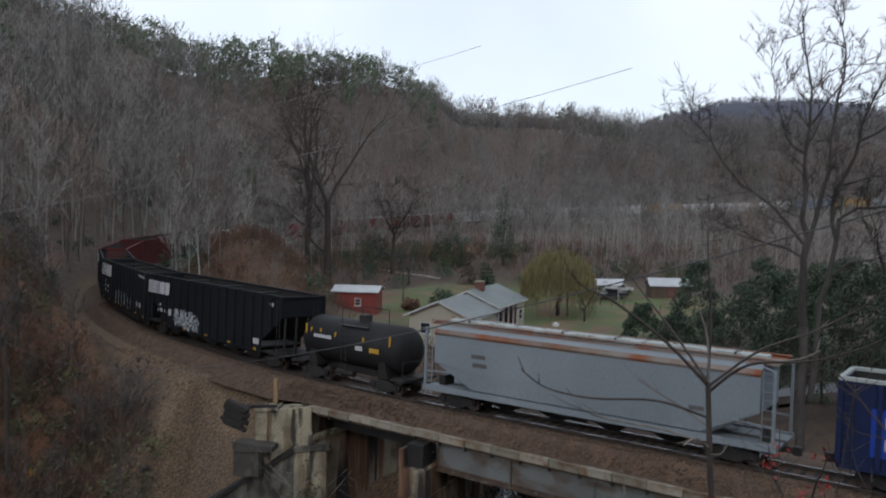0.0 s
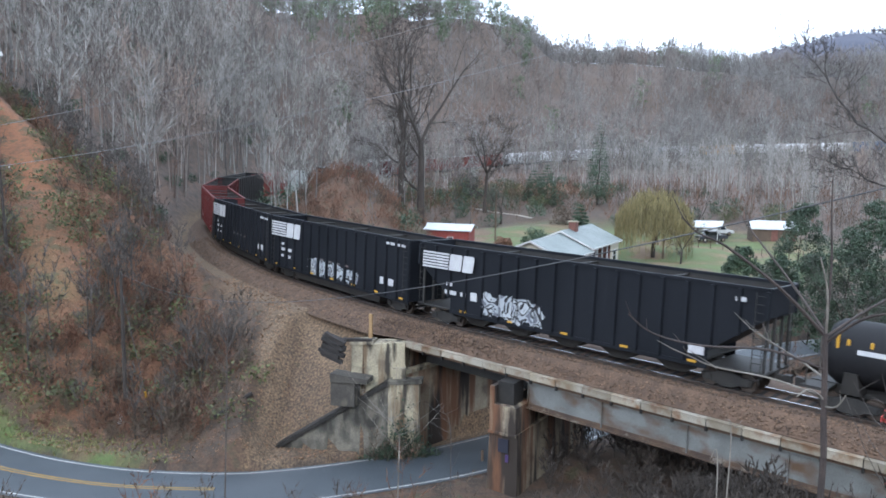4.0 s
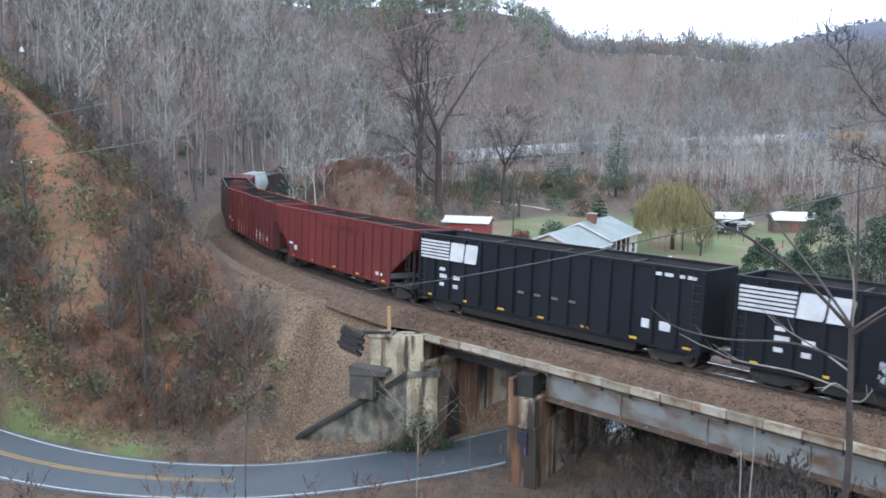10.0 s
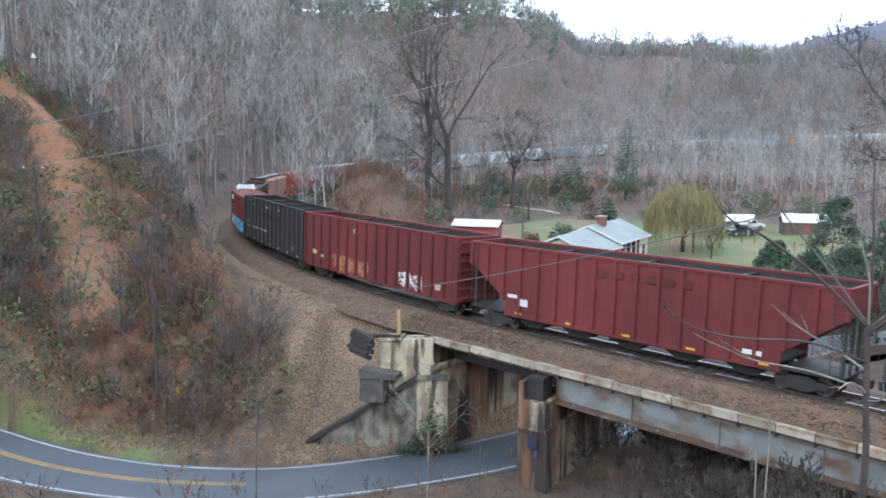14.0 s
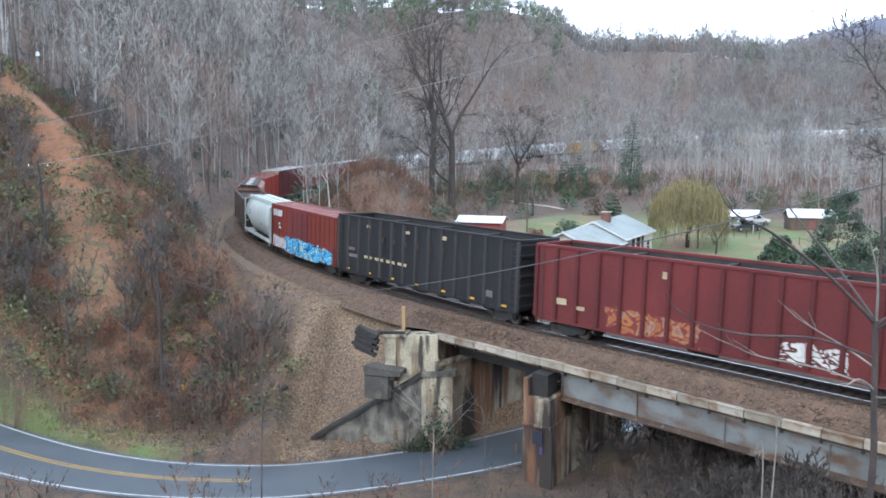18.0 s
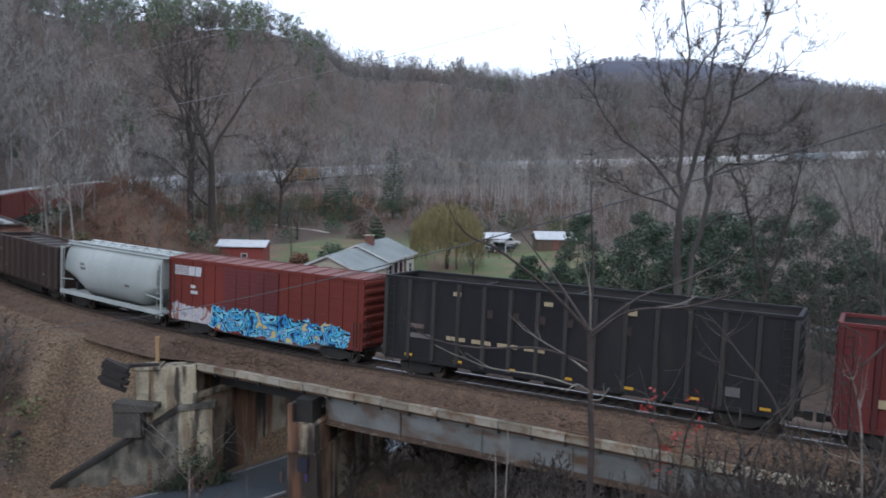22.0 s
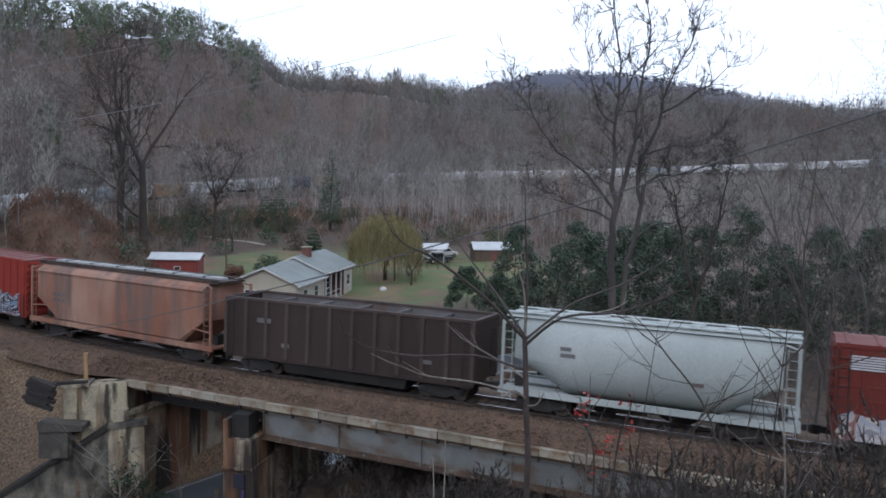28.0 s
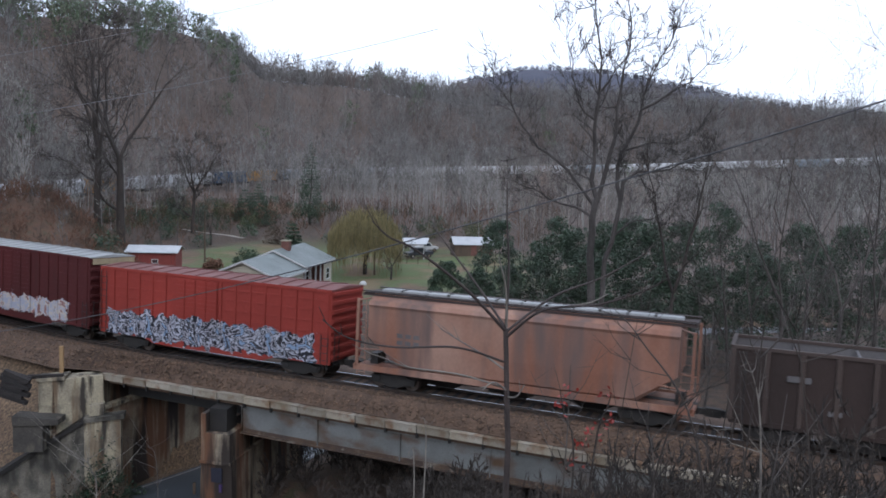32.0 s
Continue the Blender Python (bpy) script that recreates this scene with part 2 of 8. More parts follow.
# ---- mesh helpers ----
class Shape:
    """Collects vertices and faces for one mesh."""

    def __init__(self):
        self.v, self.f = [], []

    def add(self, vs, fs):
        o = len(self.v)
        self.v.extend(tuple(p) for p in vs)
        self.f.extend(tuple(i + o for i in q) for q in fs)
        return self

    def hexa(self, p):
        """Eight corners: four below, four above, in the same turn."""
        return self.add(p, [(3, 2, 1, 0), (4, 5, 6, 7), (0, 1, 5, 4), (1, 2, 6, 5), (2, 3, 7, 6), (3, 0, 4, 7)])

    def box(self, x0, x1, y0, y1, z0, z1, m=None):
        p = [Vector(q) for q in ((x0, y0, z0), (x1, y0, z0), (x1, y1, z0), (x0, y1, z0), (x0, y0, z1), (x1, y0, z1), (x1, y1, z1), (x0, y1, z1))]
        return self.hexa([m @ q for q in p] if m else p)

    def bevel_box(self, x0, x1, y0, y1, z0, z1, b=0.03, m=None):
        ring = lambda d: [(x0 + d, y0), (x1 - d, y0), (x1, y0 + d), (x1, y1 - d), (x1 - d, y1), (x0 + d, y1), (x0, y1 - d), (x0, y0 + d)]
        inner = lambda d: [(x0 + d * 1.6, y0 + d * 0.6), (x1 - d * 1.6, y0 + d * 0.6), (x1 - d * 0.6, y0 + d * 1.6), (x1 - d * 0.6, y1 - d * 1.6),
                           (x1 - d * 1.6, y1 - d * 0.6), (x0 + d * 1.6, y1 - d * 0.6), (x0 + d * 0.6, y1 - d * 1.6), (x0 + d * 0.6, y0 + d * 1.6)]
        vs = [Vector((*q, z0)) for q in ring(b)] + [Vector((*q, z1 - b)) for q in ring(b)] + [Vector((*q, z1)) for q in inner(b)]
        if m:
            vs = [m @ q for q in vs]
        fs = [tuple(range(7, -1, -1)), tuple(range(16, 24))]
        for k in (0, 8):
            fs += [(k + i, k + (i + 1) % 8, k + 8 + (i + 1) % 8, k + 8 + i) for i in range(8)]
        return self.add(vs, fs)

    def tube(self, p0, p1, r0, r1=None, n=8, caps=True):
        p0, p1 = Vector(p0), Vector(p1)
        r1 = r0 if r1 is None else r1
        d = (p1 - p0).normalized()
        a = d.cross(Vector((0, 0, 1)) if abs(d.z) < 0.9 else Vector((1, 0, 0))).normalized()
        b = d.cross(a)
        vs = [p + (a * math.cos(t) + b * math.sin(t)) * r for p, r in ((p0, r0), (p1, r1)) for t in (2 * math.pi * i / n for i in range(n))]
        fs = [(i, (i + 1) % n, n + (i + 1) % n, n + i) for i in range(n)]
        if caps:
            fs += [tuple(range(n - 1, -1, -1)), tuple(range(n, 2 * n))]
        return self.add(vs, fs)

    def wire(self, pts, r0, r1=None, n=5):
        """One bent, tapered rod through the points."""
        r1 = r0 if r1 is None else r1
        pts = [Vector(p) for p in pts]
        rings = []
        for i, p in enumerate(pts):
            d = (pts[min(i + 1, len(pts) - 1)] - pts[max(i - 1, 0)]).normalized()
            a = d.cross(Vector((0, 0, 1)) if abs(d.z) < 0.9 else Vector((0, 1, 0))).normalized()
            b = d.cross(a)
            if i and a.dot(last) < 0:
                a, b = -a, -b
            last = a
            r = r0 + (r1 - r0) * i / max(1, len(pts) - 1)
            rings.append([p + (a * math.cos(t) + b * math.sin(t)) * r for t in (2 * math.pi * k / n for k in range(n))])
        return self.loft(rings)

    def loft(self, rings, closed=True, caps=True):
        n = len(rings[0])
        vs = [p for r in rings for p in r]
        fs = []
        for k in range(len(rings) - 1):
            for i in range(n if closed else n - 1):
                j = (i + 1) % n
                fs.append((k * n + i, k * n + j, (k + 1) * n + j, (k + 1) * n + i))
        if caps and closed:
            fs += [tuple(range(n - 1, -1, -1)), tuple(range((len(rings) - 1) * n, len(rings) * n))]
        return self.add(vs, fs)

    def prism(self, poly, y0, y1):
        """A polygon in x and z, drawn out along y."""
        return self.loft([[(x, y0, z) for x, z in poly], [(x, y1, z) for x, z in poly]])

    def mesh(self, name):
        me = bpy.data.meshes.new(name)
        me.from_pydata(self.v, [], self.f)
        me.update()
        bm = bmesh.new()
        bm.from_mesh(me)
        bmesh.ops.recalc_face_normals(bm, faces=bm.faces)
        bm.to_mesh(me)
        bm.free()
        return me


def part(name, shape, material, parent=None, label=""):
    """One mesh object, a part of its parent."""
    me = shape if isinstance(shape, bpy.types.Mesh) else shape.mesh(name)
    if not me.materials:
        me.materials.append(material)
    ob = new(name, me)
    if parent:
        ob.parent = parent
    if label:
        tagged(ob, label)
    return ob


def thing(name, label, category, group="", kind="", m=None):
    ob = tagged(new(name), label, category, group, kind)
    if m is not None:
        ob.matrix_world = m
    return ob


def mesh_np(name, v, f, material, smooth=False):
    """A mesh of triangles (or quads) from arrays."""
    me = bpy.data.meshes.new(name)
    k = f.shape[1]
    me.vertices.add(len(v))
    me.vertices.foreach_set("co", np.ascontiguousarray(v, dtype=np.float32).ravel())
    me.loops.add(f.size)
    me.loops.foreach_set("vertex_index", np.ascontiguousarray(f, dtype=np.int32).ravel())
    me.polygons.add(len(f))
    me.polygons.foreach_set("loop_start", np.arange(0, f.size, k, dtype=np.int32))
    if smooth:
        me.polygons.foreach_set("use_smooth", np.ones(len(f), dtype=bool))
    me.update(calc_edges=True)
    me.materials.append(material)
    return me

# ---- the railway's line: a tight horseshoe, then a wide far loop; s grows the way the train runs ----
CX, CY, RAD = 82.06, 146.0, 129.18
S_STRAIGHT = RAD * radians(178)


def build_line():
    u = np.arange(0, 760, 1.0)                      # metres back from the end of the near curve
    curve = np.where(u < 30, 0.0, 1 / 200.0)
    head = radians(88) - np.cumsum(curve)
    x = CX + RAD * math.cos(radians(178)) + np.cumsum(np.cos(head)) - math.cos(radians(88))
    y = CY + RAD * math.sin(radians(178)) + np.cumsum(np.sin(head)) - math.sin(radians(88))
    phi = np.radians(np.arange(178.4, 232.6, 0.4))
    s = np.concatenate([(S_STRAIGHT - u)[::-1], RAD * phi])
    x = np.concatenate([x[::-1], CX + RAD * np.cos(phi)])
    y = np.concatenate([y[::-1], CY + RAD * np.sin(phi)])
    t = np.arange(1, 190, 1.0)
    s = np.concatenate([s, s[-1] + t])
    a = phi[-1] + math.pi / 2
    x, y = np.concatenate([x, x[-1] + t * math.cos(a)]), np.concatenate([y, y[-1] + t * math.sin(a)])
    back = S_STRAIGHT - s
    z = np.interp(back, [40, 120, 220, 340, 480, 560, 760], [0, 1.2, 5.2, 9.6, 17.5, 21.5, 29])
    z = np.convolve(np.pad(z, 20, mode="edge"), np.ones(41) / 41, "valid")
    return s, x, y, z


LS, LX, LY, LZ = build_line()


def on_line(s):
    return Vector((float(np.interp(s, LS, LX)), float(np.interp(s, LS, LY)), float(np.interp(s, LS, LZ))))


def off_line(x, y):
    """Distance from the line (outside of the curve positive), and the line's height there."""
    shape = np.shape(x)
    p = np.stack([np.ravel(x), np.ravel(y)], 1)
    q = np.stack([LX[::3], LY[::3]], 1)
    best, idx = np.full(len(p), 1e9), np.zeros(len(p), int)
    for a in range(0, len(p), 20000):
        d = ((p[a:a + 20000, None, :] - q[None]) ** 2).sum(2)
        idx[a:a + 20000] = d.argmin(1)
        best[a:a + 20000] = np.sqrt(d.min(1))
    i = np.clip(idx, 0, len(q) - 2)
    t = q[i + 1] - q[i]
    t /= np.linalg.norm(t, axis=1)[:, None]
    side = t[:, 0] * (p[:, 1] - q[i, 1]) - t[:, 1] * (p[:, 0] - q[i, 0])
    return (np.where(side > 0, -1, 1) * best).reshape(shape), LZ[::3][idx].reshape(shape), LS[::3][idx].reshape(shape)


# ---- the road: comes along the foot of the hill and turns away under the bridge ----
ROAD_Z = -7.85
BRIDGE_S = RAD * radians(228.0)
ROAD = np.array([(-150, 100), (-95, 75), (-65, 58), (-48, 50.6), (-33.5, 44.0), (-25, 41.6), (-18, 41.4), (-12.5, 42.7), (-6, 45.9), (-1.8, 48.8),
                 (3, 53.2), (9, 60.6), (17, 70), (30, 79), (48, 84), (70, 84), (100, 78), (150, 66)], float) * 0.972


def smooth_path(p, n=12):
    out = []
    for i in range(len(p) - 1):
        a, b, c, d = p[max(i - 1, 0)], p[i], p[i + 1], p[min(i + 2, len(p) - 1)]
        for k in range(n):
            t = k / n
            out.append(0.5 * ((2 * b) + (c - a) * t + (2 * a - 5 * b + 4 * c - d) * t * t + (3 * b - a - 3 * c + d) * t ** 3))
    out.append(p[-1])
    return np.array(out)


ROAD_LINE = smooth_path(ROAD)


def off_road(x, y):
    """Distance from the road's middle, positive on the camera's side."""
    shape = np.shape(x)
    p = np.stack([np.ravel(x), np.ravel(y)], 1)
    best, idx = np.full(len(p), 1e9), np.zeros(len(p), int)
    for a in range(0, len(p), 20000):
        d = ((p[a:a + 20000, None, :] - ROAD_LINE[None]) ** 2).sum(2)
        idx[a:a + 20000] = d.argmin(1)
        best[a:a + 20000] = np.sqrt(d.min(1))
    i = np.clip(idx, 0, len(ROAD_LINE) - 2)
    t = ROAD_LINE[i + 1] - ROAD_LINE[i]
    side = t[:, 0] * (p[:, 1] - ROAD_LINE[i, 1]) - t[:, 1] * (p[:, 0] - ROAD_LINE[i, 0])
    return (np.where(side > 0, -1, 1) * best).reshape(shape)


def step(a, b, x):
    t = np.clip((x - a) / (b - a), 0, 1)
    return t * t * (3 - 2 * t)


TRAIL = smooth_path(np.array([(-29.5, 49.5), (-31.6, 53.3), (-36.6, 59), (-41.8, 66), (-46.3, 71.8), (-50.5, 75.9), (-56, 77.6), (-75, 82), (-100, 87)], float), 8)


def off_trail(x, y):
    d = np.full(np.shape(x), 1e9)
    for q in TRAIL[TRAIL[:, 1] > 54.5]:
        d = np.minimum(d, np.hypot(x - q[0], y - q[1]))
    return d


def waves(x, y, size, seed):
    """A cheap smooth unevenness, about -1 to 1."""
    r = np.random.RandomState(seed)
    out = 0
    for k in range(5):
        a, f, ph = r.uniform(0, 6.28), (0.7 + 0.35 * k) / size, r.uniform(0, 6.28, 2)
        out = out + np.sin((x * math.cos(a) + y * math.sin(a)) * f * 6.28 + ph[0] + 1.3 * np.sin((y * math.cos(a) - x * math.sin(a)) * f * 4 + ph[1]))
    return out / 3.0


def ridge_height(az):
    """Angle of the hills' line over the horizon, without their trees."""
    return np.interp(az, [-180, -90, -45, -26, -20, -15, -12, -6, -3, -0.5, 1.2, 2.4, 5, 10, 14, 20, 30, 36, 45, 70, 180],
                     [9, 12, 12.0, 10.2, 8.7, 8.0, 8.0, 8.4, 8.3, 7.5, 6.4, 5.6, 5.4, 5.3, 4.5, 4.5, 4.6, 3.8, 3.3, 5, 9])


def mountain_height(az):
    """The same of the far mountain behind them."""
    return np.interp(az, [-180, 8, 13, 17, 21, 25, 28, 32, 36, 42, 60, 180], [1, 2, 4.6, 6.2, 7.0, 6.9, 6.5, 5.8, 4.9, 4.2, 2, 1])


def ground(x, y):
    x, y = np.asarray(x, float), np.asarray(y, float)
    r = np.hypot(x, y)
    az = np.degrees(np.arctan2(x, y))
    dl, zl, sl = off_line(x, y)
    dr = off_road(x, y)
    inside = dl < 0
    # hillside under the camera, falling to the road
    south = ROAD_Z + 17.85 * np.clip((dr - 3.4) / 40.0, 0, 1.2) ** 1.6
    south = np.minimum(south, 9.45 - 0.47 * np.maximum(r - 1.8, 0) + 14 * step(20, 60, r) + 30 * step(20, -40, y) * step(2, 30, r))
    south = np.maximum(south, ROAD_Z + 0.25)
    south = south + 0.22 * waves(x, y, 9, 3) * step(3.6, 8, dr) * step(2, 8, r)
    # hill on the far side of the road, left of the railway
    u = (x + 30) * -0.55 + (y - 47.5) * 0.835
    north = ROAD_Z + 0.1 + 0.9 * np.clip(u, 0, 6.6) + 0.53 * np.maximum(u - 6.6, 0) + 0.8 * waves(x, y, 22, 5) * step(2, 15, u)
    fill = -0.75 - 0.8 * np.maximum(dl - 5.2, 0)
    cap = -0.75 + np.where(dl > 5.2, 0.95 * np.maximum(dl - 5.2, 0), 0)
    north = np.minimum(np.maximum(north, fill), np.maximum(cap, fill))
    ridge = EYE + np.tan(np.radians(ridge_height(az))) * 330
    north = np.minimum(north, ridge)
    out = np.where(dr > 0, south, north)
    # road bed
    out = np.where(np.abs(dr) < 3.25, ROAD_Z - 0.12 + 0.09 * dr, out)
    out = np.where((dr <= -3.25) & ~inside, np.maximum(ROAD_Z - 0.36, out), out)
    # the valley inside the horseshoe
    val = np.interp(r, [0, 60, 90, 110, 150, 190, 300, 420], [-8, -7, -5.2, -4.75, -4.0, -1.2, 1.0, 4.0]) + 0.35 * waves(x, y, 40, 8)
    val = val + 10.5 * np.exp(-(((x + 25) / 9.5) ** 2 + ((y - 114) / 17) ** 2))
    val = val - 3.5 * np.exp(-((dr) / 6.0) ** 2) * step(105, 70, y)
    val = np.where(np.abs(dr) < 4.0, np.minimum(val, ROAD_Z + 0.035 * np.maximum(y - 60, 0) - 0.45), val)
    # hills beyond the far loop
    r0 = np.interp(az, [-60, -25, -15, -12.5, -10.5, -4, 5, 20, 38, 50, 90], [70, 120, 165, 200, 235, 295, 352, 418, 446, 430, 400])
    r1 = np.interp(az, [-60, -25, -12, -4, 2, 10, 40, 90], [330, 360, 430, 500, 600, 650, 680, 600])
    zr = EYE + np.tan(np.radians(ridge_height(az))) * r1
    k = np.clip((r - r0) / (r1 - r0), 0, 1)
    hill = np.where(r > r0, (zr - val) * (0.25 * k + 0.75 * step(0, 1, k)), 0)
    hill = hill * (1 + 0.16 * waves(x, y, 150, 12) * np.clip(k * (1 - k) * 4, 0, 1))
    hill = np.where(r > r1, np.maximum((zr - val) * (1 - 0.25 * step(0, 1, (r - r1) / 500.0)), 0), hill)
    val = val + hill
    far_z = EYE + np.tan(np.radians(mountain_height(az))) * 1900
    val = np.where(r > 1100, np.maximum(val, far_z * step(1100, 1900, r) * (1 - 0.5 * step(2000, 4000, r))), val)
    bank = zl - 0.75
    w = step(4.2, 15, np.abs(dl))
    w = np.where(sl > S_STRAIGHT - 20, step(4.2, 13, np.abs(dl)), w)
    val = bank * (1 - w) + val * w
    beyond = sl < S_STRAIGHT - 35
    wl = step(-13, -20, az)
    left = np.where((dr < 0) & (r > 95), np.maximum(out, val), out)
    out = np.where(inside, val, np.where(beyond, np.maximum(val, out * wl + val * (1 - wl)), left))
    # the wing wall holds the embankment back
    coping = -7.85 + (x + 14.5) / 7.05 * 4.5
    wing = (x > -26) & (x < -6.2) & (y > 40) & (y < 60) & (dr < -2.6)
    front = np.minimum(out, ROAD_Z + 0.05 + 1.0 * np.maximum(-14.4 - x, 0))
    behind = np.minimum(out, np.clip(coping, -7.6, -1.3) - 0.05 + 0.9 * np.maximum(y - 47.3, 0) + 1.0 * np.maximum(-14.4 - x, 0))
    out = np.where(wing & (y < 46.85), front, np.where(wing & (x < -9.2), behind, out))
    # the gap that the bridge spans
    bridge = (sl > RAD * radians(225.2)) & (np.abs(dl) < 26) & (x > -9)
    hollow = np.where(dl > 0, np.minimum(out, -6.5 + 0.62 * np.maximum(dl - 4.5, 0)), np.minimum(out, -7 + 0.4 * np.maximum(-dl - 6, 0)))
    out = np.where(bridge, np.where((dr < 3.15) & (dr > -4.2), np.minimum(out, ROAD_Z - 0.42), np.where((dr > 0) & (dr < 5), np.minimum(ROAD_Z + 0.25, hollow), hollow)), out)
    # a foothold for the camera
    out = np.where(r < 2.2, 9.45, out)
    return out


def ground_at(x, y):
    return float(ground(np.array([x]), np.array([y]))[0])


def build_ground():
    azs = np.radians(np.concatenate([np.arange(-180, -46, 5.0), np.arange(-46, 50, 0.3), np.arange(50, 180, 5.0)]))
    rs = np.concatenate([[0.0], np.arange(1.5, 28, 0.9), np.arange(28, 80, 0.42), np.arange(80, 150, 1.3)])
    far = [150.0]
    while far[-1] < 4500:
        far.append(far[-1] * 1.022)
    rs = np.concatenate([rs, far])
    A, R = np.meshgrid(azs, rs)
    x, y = R * np.sin(A), R * np.cos(A)
    z = ground(x, y)
    n, m = A.shape
    i, j = np.meshgrid(np.arange(n - 1), np.arange(m), indexing="ij")
    j2 = (j + 1) % m
    f = np.stack([i * m + j, i * m + j2, (i + 1) * m + j2, (i + 1) * m + j], -1).reshape(-1, 4)
    v = np.stack([x, y, z], -1).reshape(-1, 3)
    me = mesh_np("ground", v, f, GROUND, smooth=True)
    # ground beyond 1050 m takes the haze-tinted colour
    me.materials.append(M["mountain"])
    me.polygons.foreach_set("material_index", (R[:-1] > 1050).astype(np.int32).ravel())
    dl, zl, sl = off_line(x, y)
    dr = off_road(x, y)
    az, r = np.degrees(A), R
    wob = 0.5 * waves(x, y, 13, 21) + 0.4 * waves(x, y, 4.5, 22)
    yard = step(1.0, 0.1, ((x - 18) / 42) ** 2 + ((y - 124) / 36) ** 2 + 0.25 * wob) * (dl < -6)
    verge = 0.8 * step(0.9, 0.2, np.abs(dr + 3.5) + 0.5 * wob) * step(ROAD_Z + 2.4, ROAD_Z + 1.2, z) * step(-20, -24, x) * step(-60, -50, x)
    clay = step(3.9, 1.0, off_trail(x, y) + 1.0 * wob) * step(58, 68, y)
    clay = np.maximum(clay, 0.45 * step(4.5, 1.5, np.abs(x + 36.3 + 0.72 * (y - 60)) + wob) * step(50, 54, y) * step(66, 60, y))
    clay = np.maximum(clay, 0.35 * step(0.2, 0.9, waves(x, y, 30, 31)) * (dl > 8) * (dr < -6) * step(-20, -40, x) * step(200, 120, r))
    clay = np.maximum(clay, 0.55 * step(15, 5, off_trail(x, y) + 2.5 * wob) * (dl > 7) * (dr < -5))
    clay = np.maximum(clay, 0.3 * step(1.3, 0.5, ((x + 25) / 11) ** 2 + ((y - 114) / 19) ** 2 + 0.3 * wob) * (dl < -5))
    clay = np.maximum(clay, 0.75 * step(1.2, 0.4, ((az - 0.8) / 4.5) ** 2 + ((r - 218) / 22) ** 2 + 0.3 * wob) * (dl < -8))
    stones = step(6.6, 4.6, np.abs(dl) + 0.7 * wob) * ((dl > -9) & (sl > S_STRAIGHT - 40) & ~((sl > BRIDGE_S + 1) & (z < -3)))
    chute = step(1.7, 0.5, np.abs(x + 15.0 + 0.2 * (y - 47)) + 0.4 * wob) * (dl > 4) * (dr < -3.2) * (dl < 18)
    chute = np.maximum(chute, 0.55 * step(-16.5, -14.5, x + 0.2 * (y - 47) + 0.5 * wob) * (x < -5) * (dl > 3) * (dl < 14) * (dr < -3.2))
    r0 = np.interp(az, [-60, -25, -15, -12.5, -10.5, -4, 5, 20, 38, 50, 90], [60, 92, 105, 130, 150, 185, 190, 130, 112, 100, 90])
    woods = step(-8, 25, r - r0)
    for nm, val in (("woods", woods), ("grass", np.maximum(np.maximum(yard, verge), 0.6 * step(2.6, 0.6, off_trail(x, y) + 0.8 * wob) * step(64, 57, y) * step(50, 53, y) * (x < -25))), ("clay", clay), ("stones", np.maximum(np.maximum(stones, chute), 0.9 * step(9, 4, np.hypot(x - 63, y - 80) + 2 * wob)))):
        at = me.attributes.new(nm, "FLOAT", "POINT")
        at.data.foreach_set("value", np.ascontiguousarray(val, dtype=np.float32).ravel())
    return tagged(new("ground", me), "leaf-strewn winter hillside with red clay, grass and stones", "ground", kind="structure")


